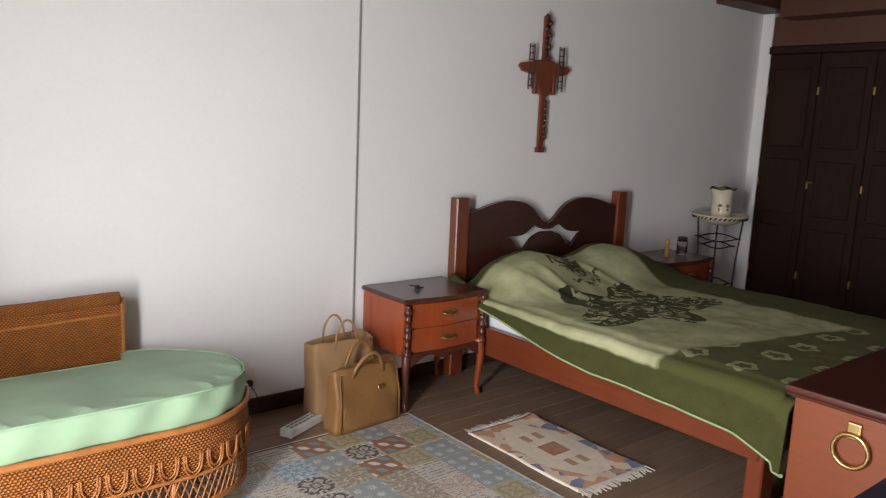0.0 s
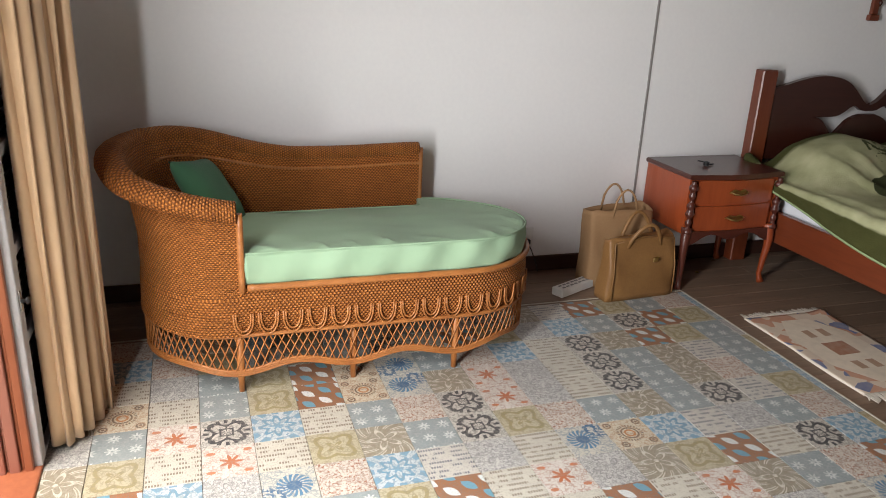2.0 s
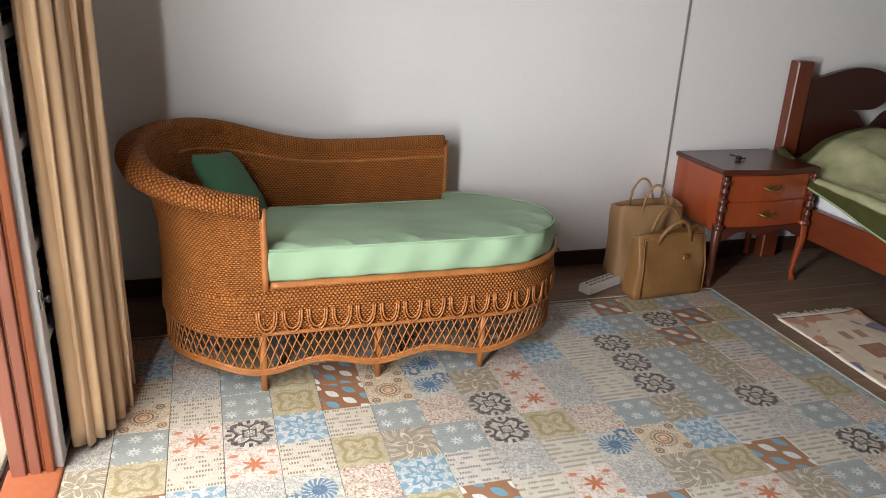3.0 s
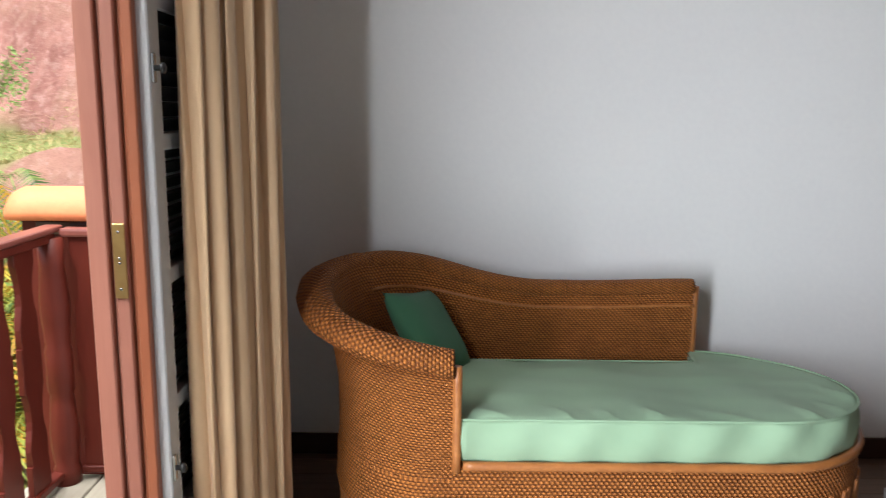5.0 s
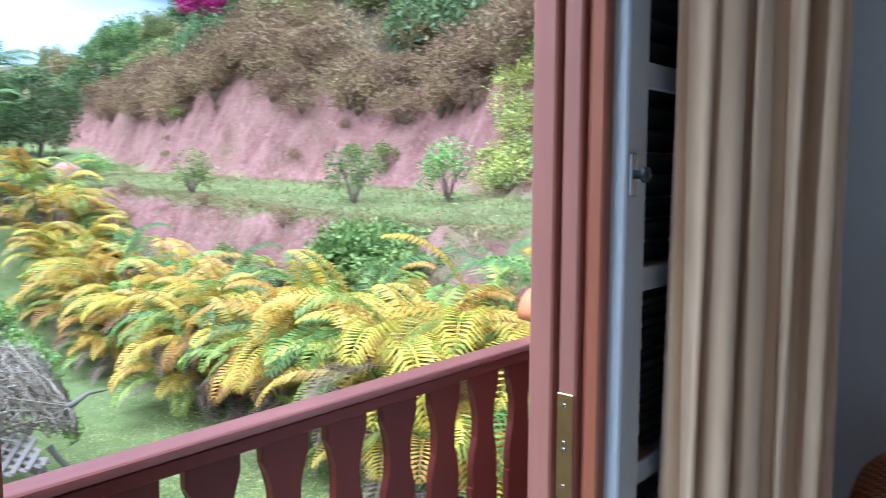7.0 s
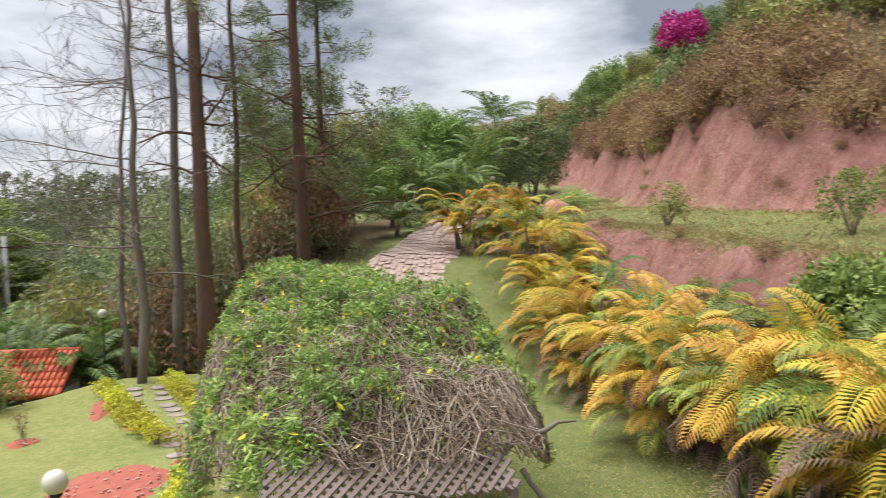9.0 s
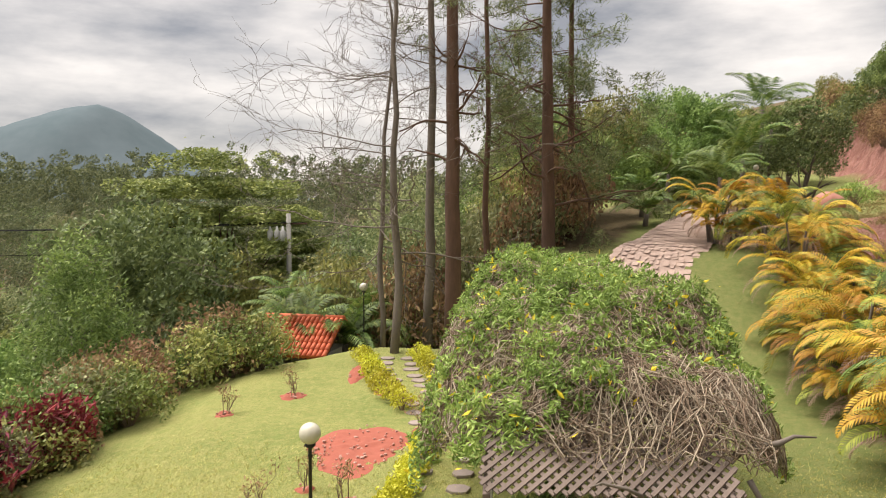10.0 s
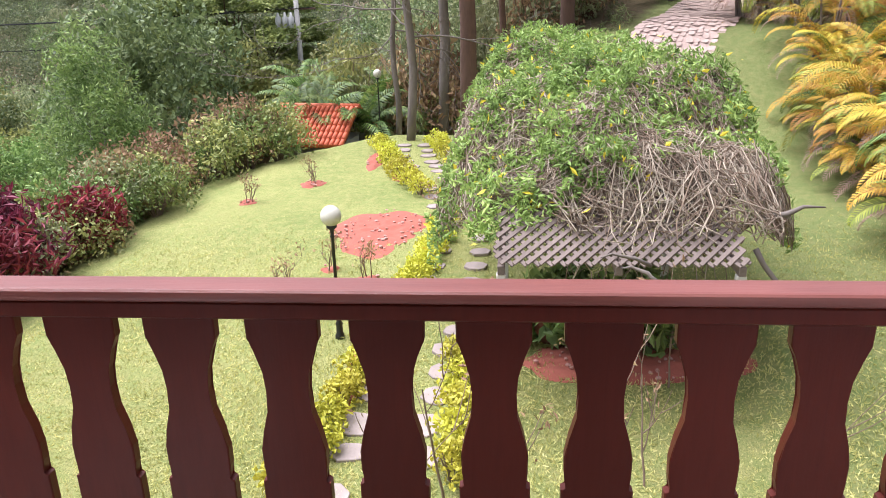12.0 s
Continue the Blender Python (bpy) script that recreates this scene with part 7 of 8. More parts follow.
    for i in range(5200):
        x = -7.5 - 6.75 * rnd.random() ** 1.05
        y = 3.05 + half(x) * rnd.uniform(-1.0, 1.0)
        a = rnd.uniform(0, 6.28)
        L = rnd.uniform(0.5, 1.6)
        n = 7
        drop = rnd.random() < 0.2 and x > -8.5 and 2.4 < y < 4.0
        pts = []
        for k in range(n):
            f = k / (n - 1)
            xx, yy = x + L * (f - 0.5) * math.cos(a) * 0.8 + 0.11 * math.sin(f * 9 + i), y + L * (f - 0.5) * math.sin(a) + 0.12 * math.cos(f * 8 + i * 1.7)
            yy = min(3.05 + half(xx) * 1.06, max(3.05 - half(xx) * 1.06, yy))
            xx = min(xx, -7.05 - 0.75 * smooth(2.75, 2.1, yy) - 0.35 * smooth(3.6, 4.2, yy))
            z = heap(xx, yy) - rnd.uniform(-0.10, 0.14) + 0.16 * math.sin(f * math.pi) * rnd.random()
            if drop:
                xx = x + 0.25 * f + 0.09 * math.sin(f * 7 + i)
                yy = y + 0.35 * (f - 0.5) * math.sin(i * 1.3) + 0.10 * math.cos(f * 8 + i)
                xx = min(xx, -6.85)
                z = heap(x, y) + 0.10 * math.sin(f * 6 + i * 2.1) - 1.0 * f * f * rnd.uniform(0.5, 1.0)
            if abs(yy - 3.05) > 1.7:
                z -= min(0.6, (abs(yy - 3.05) - 1.7) * 0.9)
            pts.append(Vector((xx, yy, z)) - o3)
        tube(bms[i % 2], pts, rnd.uniform(0.0025, 0.0075), 4, caps=False)
    tagged(part("stem_tangle", bms[0], M_TWIG, vn, "pale grey dry stems"), kind="stuff")
    tagged(part("stem_tangle", bms[1], M_TWIG2, vn, "brown dry stems"), kind="stuff")
    bm = bmesh.new()
    for (x, y, z), (x2, y2, z2), r in (((-7.7, 4.2, -1.05), (-7.6, 4.95, -0.80), 0.05), ((-7.5, 4.3, -1.2), (-7.3, 4.7, -2.0), 0.045), ((-7.3, 4.7, -2.0), (-7.25, 4.8, -2.7), 0.03), ((-7.0, 3.2, -1.2), (-6.8, 2.7, -1.05), 0.03), ((-6.85, 3.3, -1.35), (-6.8, 2.9, -1.15), 0.035)):
        a, c = Vector((x, y, z)) - o3, Vector((x2, y2, z2)) - o3
        tube(bm, [a, a.lerp(c, 0.25) + Vector((0.02, -0.03, 0.06)), a.lerp(c, 0.5) + Vector((-0.03, 0.05, 0.03)), a.lerp(c, 0.75) + Vector((0.03, -0.02, 0.07)), c], [r * 0.75, r * 0.6, r * 0.65, r * 0.4, r * 0.15], 8)
    tagged(part("deadwood", bm, M_BARK_G, vn, "thick dead grey limbs"), kind="stuff")
    tufts = []
    for i in range(2300):
        x = -7.45 - 7.2 * rnd.random() ** 0.9
        y = 3.05 + half(x) * rnd.uniform(-1.1, 1.1)
        dens = noise.noise(Vector((x * 0.55, y * 0.55, 7.0))) + 0.42 * smooth(-7.4, -9.8, x) - 0.02 - 0.22 * smooth(3.4, 4.6, y) * smooth(-11, -8.5, x)
        if dens < rnd.uniform(-0.3, 0.3):
            continue
        z = heap(x, y) + rnd.uniform(-0.02, 0.10) + 0.28 * rnd.random() ** 4
        if abs(y - 3.05) > 1.8:
            z -= (abs(y - 3.05) - 1.8) * 0.9 + rnd.uniform(0, 0.35)
        tufts.append((x - o3.x, y - o3.y, z - o3.z))
    Pv = blob_pts(54000, tufts, 0.115, rgv)
    leaves_obj("foliage", Pv, 0.105, 0.031, LF_BRIGHT, vn, 5, -0.25, 0.1, "fresh green narrow leaves")
    Pv = blob_pts(900, tufts, 0.2, rgv)
    leaves_obj("yellow_foliage", Pv, 0.11, 0.045, leaf_mat("yellow_dying_leaves", [(0.45, 0.35, 0.03), (0.5, 0.28, 0.03)]), vn, 6)
    vn.location, vn.scale = (-11.54, 3.2, -1.52), (1.1, 1.1, 1.1)
    # plants and pot below
    pt = thing("terracotta_pot", "large weathered terracotta pot under the pergola", "pot", (-9.9, 2.5, -3.4))
    bm = bmesh.new()
    lathe(bm, [(0.17, 0), (0.24, 0.3), (0.27, 0.55), (0.29, 0.56), (0.29, 0.62), (0.24, 0.62), (0.22, 0.5)], 24)
    part("body", bm, plain("old_terracotta", (0.26, 0.085, 0.05), (0.18, 0.06, 0.04), 0.85, scale=4), pt)
    for i in range(12):
        x, y = rnd.uniform(-11.0, -9.4), rnd.uniform(1.9, 4.2)
        shrub("broad-leaved dark green plant under the pergola", (x, y, -3.4), (0.30, 0.30, 0.42), LF_GREEN, 300 + i, 120, (0.30, 0.12), 14, 0.25, 6, "foliage_plant")


pergola()

# ---------- palms along the bank ----------
rp = random.Random(21)
protos = [palm_clump((-7.2, 9.3, gz(-7.2, 9.3)), 3.5, 50), palm_clump((-10.2, 9.0, gz(-10.2, 9.0)), 3.2, 51), palm_clump((-13.0, 9.4, gz(-13.0, 9.4)), 3.0, 52), palm_clump((-5.0, 10.3, gz(-5, 10.3)), 4.2, 53)]
i = 0
for x in (-3.2, -4.6, -6.1, -7.6, -8.9, -10.2, -11.5, -12.8, -14.1, -15.4, -16.7, -18.0, -19.4, -20.9, -22.4, -24.2, -26.2, -28.4):
    for dy in (0.0, 1.05):
        if rp.random() < (0.35 if dy else 0.0):
            continue
        xx, yy = x + rp.uniform(-0.35, 0.35), 9.75 + dy + rp.uniform(-0.25, 0.25) + 1.0 * smooth(-16, -30, x)
        s = rp.uniform(0.82, 1.08) * (1.0 - 0.22 * smooth(-14, -28, x))
        c = copy_thing(protos[i % 4], pose(xx, yy, gz(xx, yy), 0, 0, rp.uniform(0, 360)))
        c.scale = (s, s, s)
        i += 1
c = copy_thing(protos[0], pose(-6.6, 8.9, gz(-6.6, 8.9), 0, 0, 140))
c.scale = (1.05, 1.05, 1.1)
shrub("dense rounded clipped green bush on the terrace edge", (-11.3, 12.3, -1.1), (1.75, 1.1, 0.8), LF_BRIGHT, 77, 9000, (0.14, 0.085), 170, 0.26, 10, "clipped_bush", None, -0.8)
for i, (x, y, w, h, m) in enumerate(((-21.7, 14.6, 0.7, 0.75, LF_OLIVE), (-15.3, 15.6, 0.8, 0.9, LF_GREEN), (-12.8, 16.6, 0.6, 0.9, LF_BRIGHT), (-33.6, 17.0, 0.8, 0.6, LF_BRIGHT), (-9.0, 16.2, 1.0, 1.1, LF_GREEN))):
    shrub("small garden shrub on the grass terrace", (x, y, gz(x, y)), (w, w, h), m, 200 + i, 900, (0.13, 0.05), 30, 0.28, 14)
for i in range(26):
    x = -12.2 + 1.3 * math.sin(i * 2.3) * (0.4 + i / 40)
    y = 18.4 + i * 0.13
    shrub("pale yellow-green creeper on the red-earth cliff", (x, y, gz(x, y)), (0.75, 0.4, 0.40), LF_LIME if i % 4 else LF_OLIVE, 230 + i, 700, (0.11, 0.05), 26, 0.34, 4, "creeper")

# dry grass tussocks along the brink of the terrace
rt2 = np.random.RandomState(9)
TP = []
for i in range(26000):
    x = -3 - 40 * rt2.rand() ** 1.2
    yb = 11.2 + 0.5 * math.sin(x * 0.21) + 5.5 * smooth(-29, -46, x)
    y = yb + (rt2.normal(2.3, 0.28) if rt2.rand() < 0.45 else rt2.uniform(2.4, 8.0))
    TP.append((x, y, gz(x, y) + 0.06))
tagged(leaves_obj("terrace_grass", TP, 0.22, 0.022, leaf_mat("terrace_grass_blades", [(0.11, 0.11, 0.04), (0.19, 0.19, 0.07), (0.25, 0.22, 0.11)]), None, 46, -0.8, 0.0, "rough half-dry grass on the terrace"), "rough half-dry grass on the terrace", "grass", kind="stuff")

# scrub on the cliff and hillside
scrub_p = [shrub("dry brown scrub on the slope", (-14 - i, 23.5, gz(-14 - i, 23.5)), (1.1, 1.0, 0.75), LF_DRY, 400 + i, 900, (0.20, 0.05), 34, 0.45, 30, "dry_scrub") for i in range(3)]
green_p = [shrub("leafy green hillside shrub", (-12 - 2 * i, 27.0, gz(-12 - 2 * i, 27.0)), (1.5, 1.4, 1.1), (LF_OLIVE, LF_GREEN, LF_DARK)[i], 420 + i, 1300, (0.24, 0.11), 40, 0.5, 10, "hillside_shrub") for i in range(3)]
rq = random.Random(77)
for i in range(330):
    x = rq.uniform(-62, 6)
    yb = 11.2 + 0.5 * math.sin(x * 0.21) + 5.5 * smooth(-29, -46, x)
    y = yb + 9.6 + rq.random() ** 1.2 * 16
    up = (y - yb - 9.6) / 16
    dry = rq.random() < 0.85 - 0.9 * up
    p = (scrub_p if dry else green_p)[rq.randint(0, 2)]
    c = copy_thing(p, pose(x, y, gz(x, y) - 0.15, 0, 0, rq.uniform(0, 360)))
    s = rq.uniform(0.7, 1.35) * (1 + 0.3 * up)
    c.scale = (s, s, s * rq.uniform(0.8, 1.3))
for i in range(70):
    x = rq.uniform(-40, 0)
    yb = 11.2 + 0.5 * math.sin(x * 0.21) + 5.5 * smooth(-29, -46, x)
    y = yb + rq.choice((rq.uniform(7.4, 9.8), rq.uniform(0.2, 2.3)))
    c = copy_thing(scrub_p[rq.randint(0, 2)] if rq.random() < 0.6 else green_p[0], pose(x, y, gz(x, y) - 0.1, 0, 0, rq.uniform(0, 360)))
    s = rq.uniform(0.16, 0.42)
    c.scale = (s, s, s)
for i in range(150):
    x = rq.uniform(-52, -13)
    yb = 11.2 + 0.5 * math.sin(x * 0.21) + 5.5 * smooth(-29, -46, x)
    y = yb + 7.3 + 0.6 * math.sin(x * 0.33 + 1) + rq.uniform(1.5, 3.4)
    c = copy_thing(scrub_p[rq.randint(0, 2)], pose(x, y, gz(x, y) - 0.1, 0, 0, rq.uniform(0, 360)))
    s = rq.uniform(0.6, 1.1)
    c.scale = (s, s, s * rq.uniform(0.9, 1.4))
shrub("bougainvillea in magenta bloom on the hillside", (-30.0, 20.4, gz(-30, 20.4) + 2.9), (1.1, 0.9, 0.9), LF_PINK, 450, 2200, (0.18, 0.12), 40, 0.4, 8, "bougainvillea")
bm = bmesh.new()
bmesh.ops.create_icosphere(bm, subdivisions=3, radius=0.62)
for v in bm.verts:
    v.co *= 1 + 0.22 * noise.noise(v.co * 1.9) + 0.06 * noise.noise(v.co * 7)
    v.co.z *= 0.8
for f in bm.faces:
    f.smooth = True
bo = part("boulder", bm, plain("pinkish_boulder", (0.46, 0.22, 0.17), (0.34, 0.15, 0.11), 0.95, scale=3, bump=0.6), None)
bo.location = (-33.0, 15.67, gz(-33, 15.67) + 0.3)
tagged(bo, "large pinkish-red boulder on the grass terrace", "boulder")
# log steps beside the far lamp
st = thing("log_steps", "rustic grey wooden log steps up the bank", "steps", (-41.0, 16.9, gz(-41, 16.9)))
for i in range(8):
    bm = bmesh.new()
    tube(bm, [(-0.34 * i, -0.62, 0.1 + 0.18 * i), (-0.34 * i, 0.62, 0.1 + 0.18 * i)], 0.07, 8)
    part("log", bm, M_BARK_G, st)

# ---------- tall trees ----------
def bare_tree(label, at, H, r, seed, bark, limbs, wig=0.05, low=0.25, reach=4.0, name="bare_tree", depth=3):
    th = thing(name, label, "tree", at)
    rnd = random.Random(seed)
    pts = [Vector((0, 0, -0.6))]
    for i in range(12):
        pts.append(Vector((pts[-1].x + rnd.uniform(-wig, wig) * 2, pts[-1].y + rnd.uniform(-wig, wig) * 2, H * (i + 1) / 12)))
    bm = bmesh.new()
    tube(bm, pts, [r * (1.15 - 0.75 * i / 12) for i in range(13)], 10)
    part("trunk", bm, bark, th)
    bm = bmesh.new()
    ends = []
    for i in range(limbs):
        k = rnd.uniform(low, 0.98)
        p = pts[min(12, int(k * 12))].lerp(pts[min(12, int(k * 12) + 1)], (k * 12) % 1)
        a = rnd.uniform(0, 6.28)
        L = reach * rnd.uniform(0.35, 1.0) * (1.15 - 0.7 * k)
        branch(bm, p, (math.cos(a), math.sin(a), rnd.uniform(-0.25, 0.35)), L, r * 0.26 * (1.2 - k), depth, rnd, ends, 0.32, 6, (2, 4), 0.02)
    tagged(part("branchwork", bm, bark, th), kind="stuff")
    return th, ends


bare_tree("tall leafless brown pine trunk with broken stubs", (-25.0, 0.52, -3.2), 19, 0.25, 3, M_BARK, 26, 0.03, 0.25, 2.2, "bare_pine", 1)
bare_tree("leafless grey tree with long crooked branches", (-24.1, -1.34, -3.4), 13, 0.13, 8, M_BARK_G, 30, 0.07, 0.22, 6.0)
bare_tree("leafless grey tree with long crooked branches", (-25.6, -1.9, -3.4), 12, 0.09, 12, M_BARK_G, 24, 0.07, 0.22, 5.0)
bare_tree("tall mossy grey leafless tree trunk", (-27.5, -0.55, -3.6), 18, 0.17, 14, M_BARK_G, 12, 0.05, 0.5, 3.0)
bare_tree("slender leafless brown trunk", (-27.0, 1.75, -3.2), 17, 0.11, 15, M_BARK, 18, 0.04, 0.3, 2.4)


def pine(label, at, H, r, seed, tufts=240, R=3.2, low=0.28, needles=26000):
    th, ends = bare_tree(label, at, H, r, seed, M_BARK, 34, 0.03, low, R, "pine_tree", 2)
    rg2 = np.random.RandomState(seed)
    E2 = np.array([tuple(e) for e in ends])
    E2 = E2[rg2.permutation(len(E2))[: tufts * 2]]
    P = blob_pts(needles, E2, 0.38, rg2)
    leaves_obj("needle_mass", P, 0.32, 0.028, LF_PINE, th, seed, 0.1, 0.1, "grey-green needle tufts")
    return th


pine("tall pine with loose dark needle foliage", (-28.0, 3.8, -2.8), 17, 0.24, 23, 260, 4.6, 0.22)
pine("tall pine with loose dark needle foliage", (-31.0, 4.9, -2.4), 13.5, 0.17, 29, 150, 3.0, 0.3, 11000)

# palms near the drive and beside the hut
for i, (x, y, h, f) in enumerate(((-38, 12.6, 1.6, 2.6), (-41, 14.6, 2.4, 3.2), (-44, 17.0, 3.8, 3.6), (-33, 8.2, 0.5, 1.8), (-36, 8.6, 0.8, 2.0), (-47, 17.5, 5.0, 3.6), (-27.5, 3.2, 0.2, 1.6), (-40, 10.6, 1.6, 2.4))):
    palm_tree((x, y, gz(x, y)), h, f, 600 + i, 13)
for i, (x, y, h, f) in enumerate(((-27.5, -5.2, 0.4, 2.9), (-26.6, -3.4, 0.3, 2.6), (-29, -2.6, 0.4, 2.6), (-30.5, -6.2, 0.8, 2.8))):
    palm_tree((x, y, -3.9), h, f, 620 + i, 14, "bushy green palm beside the hut")
palm_clump((-26.5, 9.3, gz(-26.5, 9.3) + 0.2), 2.6, 640)

# ---------- hut with a clay roof ----------
def hut():
    th = thing("garden_hut", "small garden hut with an orange clay-tile roof below the lawn", "hut", (-26.0, -4.75, -5.95), -9)
    rz, ez = 3.36, 2.35
    yr0, yr1 = -1.35, 1.55
    bm = bmesh.new()
    box(bm, -1.1, 1.1, -1.1, 1.2, 0, 2.3)
    part("wall", bm, M_PLASTER_OUT, th)
    M_ROOF = plain("orange_clay_tiles", (0.56, 0.125, 0.05), (0.40, 0.085, 0.036), 0.75, scale=6, bump=0.4)
    for sg in (-1, 1):
        bm = bmesh.new()
        prism(bm, [(0, rz), (sg * 1.75, ez), (sg * 1.75, ez - 0.05), (0, rz - 0.05)], Matrix(((1, 0, 0, 0), (0, 0, 1, yr0), (0, 1, 0, 0), (0, 0, 0, 1))), yr1 - yr0)
        part("roof_deck", bm, M_DARKWOOD, th)
        L = math.hypot(1.75, rz - ez)
        for r in range(6):
            for c in range(17):
                bm = bmesh.new()
                y = yr0 + 0.085 + c * (yr1 - yr0 - 0.17) / 16
                f0, f1 = r / 6 - 0.01, (r + 1) / 6 + 0.02
                pts = [(sg * 1.75 * f, y, lerp(rz, ez, f) + 0.025 + 0.02 * (f1 - f) * 0 + (0.012 if f == f0 else 0.024)) for f in (f0, f1)]
                tube(bm, pts, [0.072, 0.084], 8)
                part("roof_tile", bm, M_ROOF, th)
    bm = bmesh.new()
    tube(bm, [(0, yr0, rz + 0.03), (0, yr1, rz + 0.03)], 0.10, 10)
    part("ridge_tile", bm, M_ROOF, th)


hut()

# ---------- slope shrubs, wood and far country ----------
edge_p = [shrub("mixed green shrub on the slope below the lawn", (-13 - i * 2, -7.4, gz(-13 - i * 2, -7.4)), (1.2, 1.1, 1.0), m, 700 + i, 1500, (0.15, 0.07), 46, 0.4, 26) for i, m in enumerate((LF_OLIVE, LF_GREEN, LF_GREY, LF_DRY))]
for i in range(210):
    x = rq.uniform(-27, -5)
    d = rq.uniform(0.6, 7.5)
    y = edge_y(x) - d
    k = rq.choice((0, 0, 1, 1, 2, 3))
    if (-15.5 < x < -8.5 and d < 1.2) or (x < -21.5 and d < 4.5):
        continue
    c = copy_thing(edge_p[k], pose(x, y, gz(x, y) - 0.1, 0, 0, rq.uniform(0, 360)))
    s = rq.uniform(0.6, 1.05) * (0.72 + 0.09 * d)
    c.scale = (s, s, s * rq.uniform(0.9, 1.3))
for x, y, k, s in ((-22.3, -5.1, 0, 1.0), (-21.4, -5.7, 1, 1.0), (-23.2, -5.9, 1, 1.15), (-22.2, -6.4, 3, 1.2), (-20.6, -6.3, 0, 1.0), (-24.3, -6.6, 2, 1.3)):
    c = copy_thing(edge_p[k], pose(x, y, gz(x, y) - 0.1, 0, 0, 70 * x))
    c.scale = (s, s, s)
for i, (x, y, s) in enumerate(((-11.4, -6.75, 0.85), (-12.5, -7.1, 0.9), (-10.4, -7.0, 0.9), (-14.6, -6.9, 0.7), (-9.4, -7.2, 0.9))):
    c = shrub("wine-red leaved cordyline shrub on the slope", (x, y, gz(x, y)), (0.9 * s, 0.9 * s, 1.15 * s), LF_RED, 740 + i, 1300, (0.26, 0.07), 40, 0.35, 16, "red_shrub")

wood_p = [
    tree("broad dark green forest tree", (-45, -24, gz(-45, -24)), 9, (3.4, 3.4, 3.0), 4.5, 0.22, LF_DARK, M_BARK_G, 801, 9500, (0.24, 0.12), 90, 0.75),
    tree("olive-green broadleaf tree of the wooded valley", (-52, -18, gz(-52, -18)), 8, (3.0, 3.2, 2.8), 4.0, 0.2, LF_OLIVE, M_BARK_G, 802, 9000, (0.23, 0.12), 80, 0.75),
    tree("mid-green broadleaf tree of the wooded valley", (-40, -30, gz(-40, -30)), 8.5, (3.2, 3.0, 3.2), 4.2, 0.2, LF_GREEN, M_BARK_G, 803, 9500, (0.23, 0.11), 90, 0.7),
    tree("thin grey-green tree with open crown", (-36, -14, gz(-36, -14)), 8, (2.6, 2.6, 3.0), 4.0, 0.15, LF_GREY, M_BARK_G, 804, 4500, (0.19, 0.09), 70, 0.55, limbs=9),
    tree("pale grey-green tree of the far valley", (-110, -40, gz(-110, -40)), 9, (3.6, 3.6, 2.6), 4.5, 0.22, LF_FAR, M_BARK_G, 805, 6000, (0.30, 0.15), 60, 0.8),
    tree("pale olive tree of the far valley", (-105, -60, gz(-105, -60)), 8, (3.2, 3.4, 2.4), 4.0, 0.2, LF_GREY, M_BARK_G, 806, 6000, (0.30, 0.15), 60, 0.8),
]
tree("flat-topped spreading green tree", (-41.5, -13.2, -7.6), 11.3, (5.2, 5.6, 4.6), 3.0, 0.34, LF_UMB, M_BARK, 810, 60000, (0.28, 0.11), 300, 0.85, 0.33, 12, "umbrella_tree")
tree("feathery grey-green conifer-like tree below the lawn", (-21.5, -10.6, -8.4), 8.6, (1.5, 1.5, 3.6), 4.5, 0.2, LF_GREEN, M_BARK_G, 811, 9000, (0.22, 0.05), 90, 0.55, 0.0, 9)
tree("rounded dark bush-like tree beside the drive", (-36, 4.6, gz(-36, 4.6)), 5.0, (2.3, 2.3, 2.2), 1.8, 0.15, LF_GREEN, M_BARK_G, 812, 4200, (0.26, 0.12), 70, 0.6)


def plant_wood(n, x0, x1, y0, y1, s0, s1, zoff, mix):
    for i in range(n):
        x, y = rq.uniform(x0, x1), rq.uniform(y0, y1)
        c = copy_thing(wood_p[rq.choice(mix)], pose(x, y, gz(x, y) + zoff, 0, 0, rq.uniform(0, 360)))
        s = rq.uniform(s0, s1)
        c.scale = (s, s, s * rq.uniform(0.85, 1.2))


def far_wood(n, x0, x1, y0, y1, s0, s1, zoff, mat, seed):
    """Many crowns of the far valley as one mass."""
    rg = np.random.RandomState(seed)
    C = []
    for i in range(n):
        x, y, s = rg.uniform(x0, x1), rg.uniform(y0, y1), rg.uniform(s0, s1)
        C.append(np.array([x, y, gz(x, y) + zoff + 3.6 * s]) + shell_centres(32, (3.5 * s, 3.5 * s, 3.2 * s), rg, -1.0, 0.6))
    C = np.vstack(C)
    P = blob_pts(n * 1500, C, 0.85, rg)
    leaves_obj("far_wood", P, 0.36 * s0, 0.19 * s0, mat, None, seed, label="dense wooded valley of hazy green crowns")


plant_wood(50, -62, -29, -6, 3.6, 0.6, 0.95, -0.5, (0, 1, 2, 3, 3))
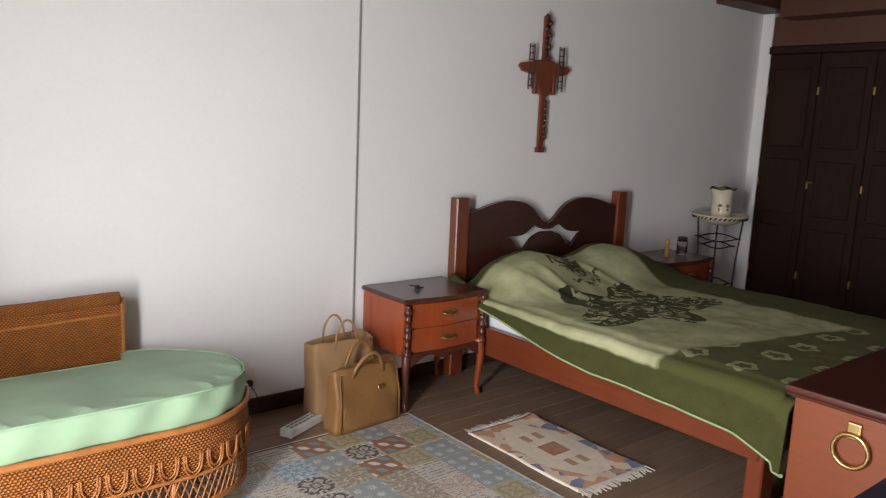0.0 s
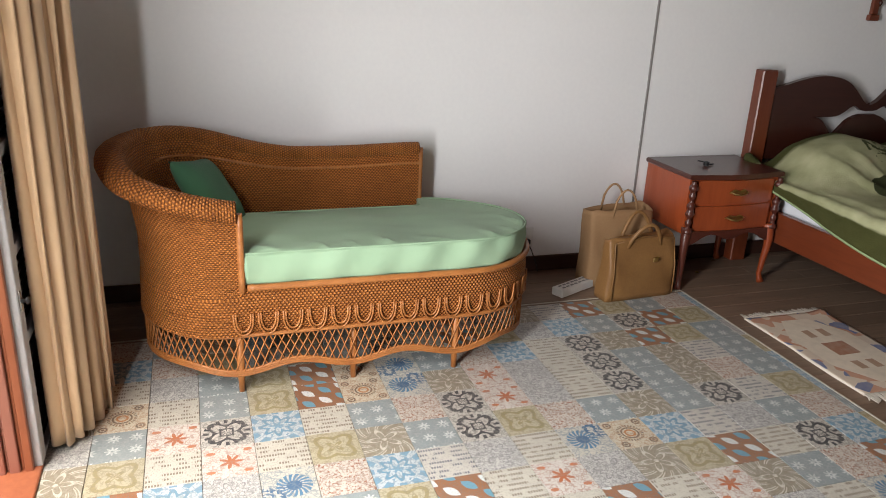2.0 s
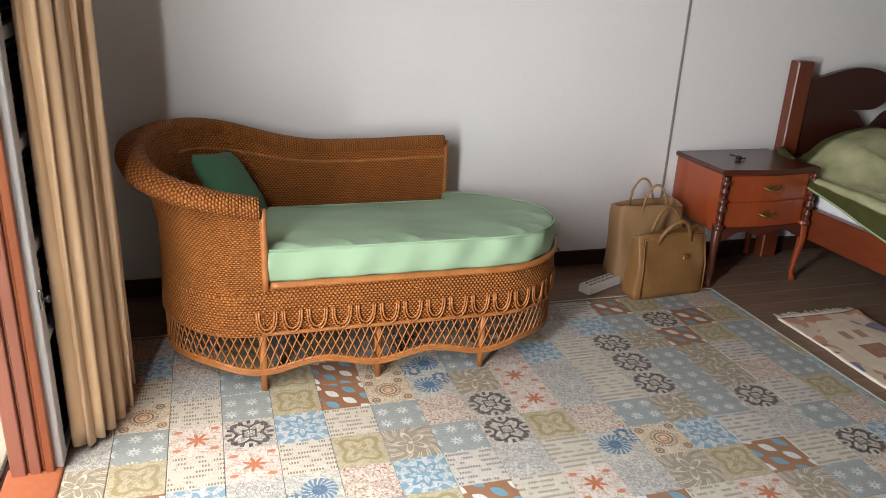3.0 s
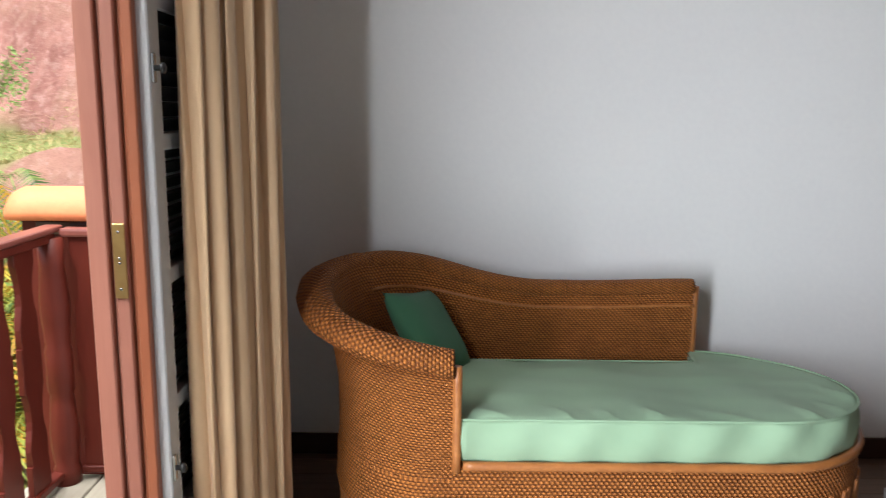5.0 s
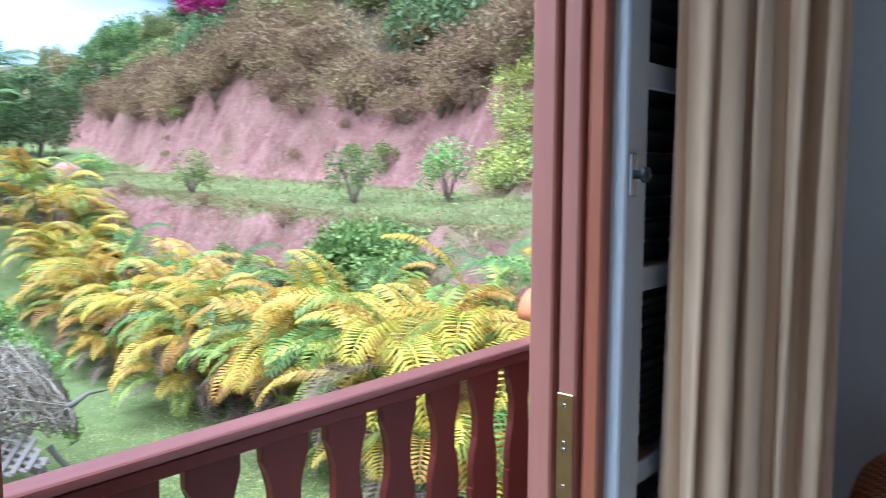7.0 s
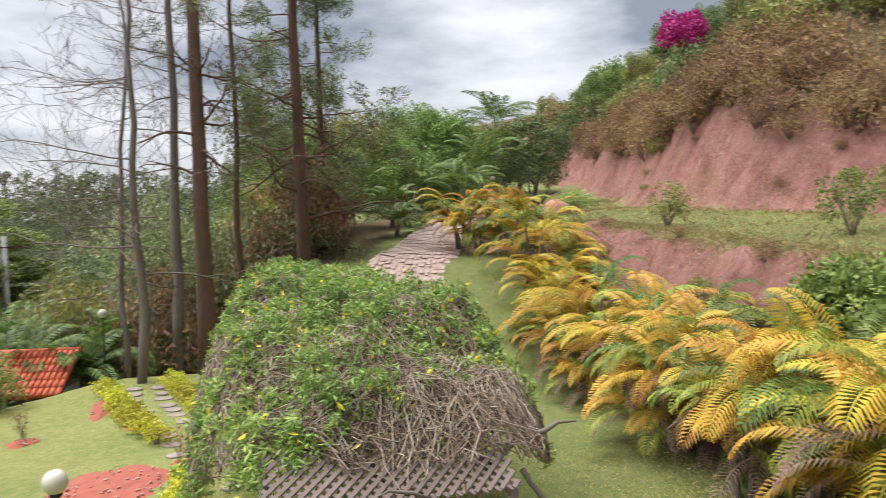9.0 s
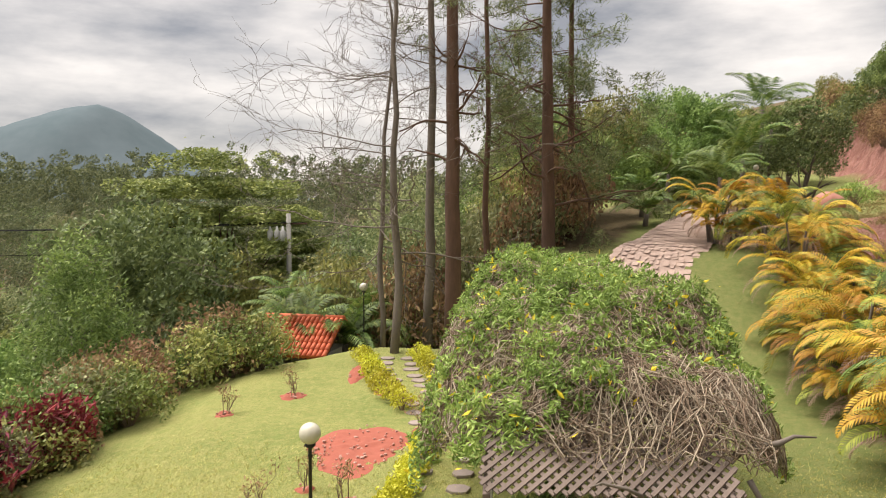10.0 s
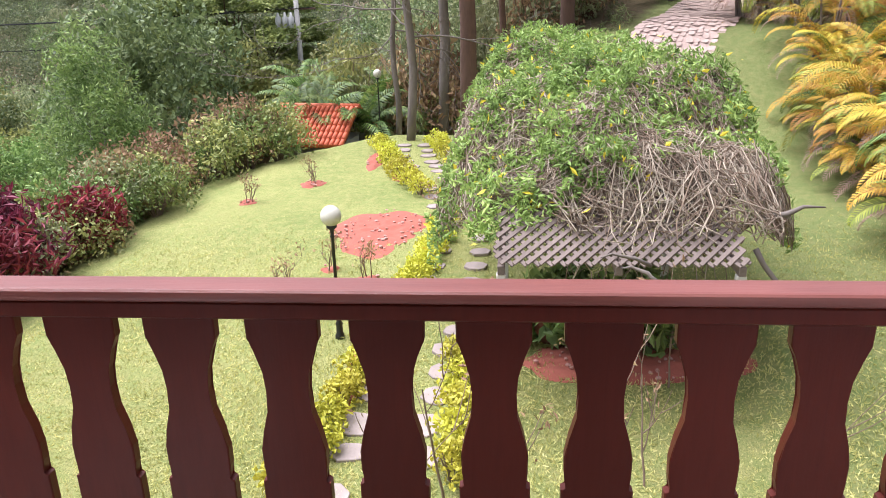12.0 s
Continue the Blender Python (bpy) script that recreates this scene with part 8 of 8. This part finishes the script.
# pale brush between the trunks
for i in range(64):
    x, y = rq.uniform(-38, -28.5), rq.uniform(-4.5, 5.5)
    c = copy_thing(edge_p[rq.choice((0, 2, 2, 3, 3))], pose(x, y, gz(x, y) - 0.2, 0, 0, rq.uniform(0, 360)))
    k = rq.uniform(0.9, 1.7)
    c.scale = (k, k, k * rq.uniform(1.2, 1.9))
plant_wood(80, -75, -30, -40, -10, 0.7, 1.2, -0.8, (0, 1, 2, 3))
far_wood(150, -130, -60, -85, 6, 0.9, 1.5, 0.3, LF_FAR, 31)
far_wood(70, -130, -60, -85, 6, 0.8, 1.3, 0.3, LF_DARK, 32)
plant_wood(44, -80, -42, 4, 24, 0.55, 0.95, -2.4, (0, 1, 2, 2))
plant_wood(44, -75, -8, 28, 42, 0.34, 0.62, -0.9, (0, 1, 2, 3))
far_wood(220, -300, -120, -190, 10, 1.5, 2.5, 1.0, LF_FAR, 33)

# utility pole and wires
M_WIRE = plain("matte_cable", (0.02, 0.02, 0.02), (0.03, 0.03, 0.03), 0.95, spec=0.05, bump=0.0)
up = thing("utility_pole", "grey utility pole with a transformer and wires at the wood edge", "pole", (-38.3, -8.6, -7.5))
bm = bmesh.new()
tube(bm, [(0, 0, 0), (0, 0, 8.3)], [0.16, 0.12], 10)
part("pole", bm, plain("grey_concrete", (0.36, 0.35, 0.33), (0.28, 0.27, 0.25), 0.9), up)
bm = bmesh.new()
box(bm, -0.05, 0.05, -0.95, 0.95, 7.74, 7.82, 0.01)
part("crossarm", bm, M_BARK, up)
for y in (-0.55, -0.25, -0.9):
    bm = bmesh.new()
    lathe(bm, [(0.13, 0), (0.15, 0.05), (0.15, 0.5), (0.08, 0.55), (0.04, 0.75)], 12, (0.2, y, 6.9))
    part("transformer", bm, plain("light_grey_metal", (0.5, 0.5, 0.5), (0.4, 0.4, 0.4), 0.5) if y == -0.55 else bpy.data.materials["light_grey_metal"], up)
for y, z in ((-0.9, 7.85), (0.0, 7.85), (0.9, 7.85), (0.0, 6.6)):
    bm = bmesh.new()
    tube(bm, [(0.25 * t, y - 1.9 * t, z - 0.045 * t * (20 - t) / 10) for t in range(0, 21)], 0.018, 4)
    part("wire", bm, M_WIRE, up)

# far mountain, the blue of aerial haze painted into its base colour
M_MOUNT = plain("haze_tinted_mountain", (0.135, 0.17, 0.19), (0.10, 0.135, 0.15), 1.0, scale=0.01, bump=0.0, fine=0.05, spec=0.0)
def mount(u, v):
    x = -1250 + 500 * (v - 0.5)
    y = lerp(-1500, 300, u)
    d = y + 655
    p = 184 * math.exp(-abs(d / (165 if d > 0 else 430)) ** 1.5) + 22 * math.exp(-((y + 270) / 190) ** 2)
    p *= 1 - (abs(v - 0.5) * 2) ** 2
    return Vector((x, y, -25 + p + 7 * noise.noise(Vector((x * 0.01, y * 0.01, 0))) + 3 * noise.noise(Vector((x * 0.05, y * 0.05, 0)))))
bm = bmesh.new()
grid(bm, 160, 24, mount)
tagged(part("backdrop", bm, M_MOUNT, None), "distant forested mountain with blue haze painted into its colour", "mountain", kind="structure")

for i, (x, y, h) in enumerate(((-6.2, 1.35, 1.5), (-5.7, 1.9, 1.1), (-6.0, 2.75, 1.7), (-6.6, 3.3, 1.2), (-5.4, 3.9, 1.3), (-5.9, 0.95, 1.3), (-8.6, 3.9, 0.7), (-8.4, 2.9, 0.6))):
    sapling((x, y, gz(x, y)), h, 900 + i)
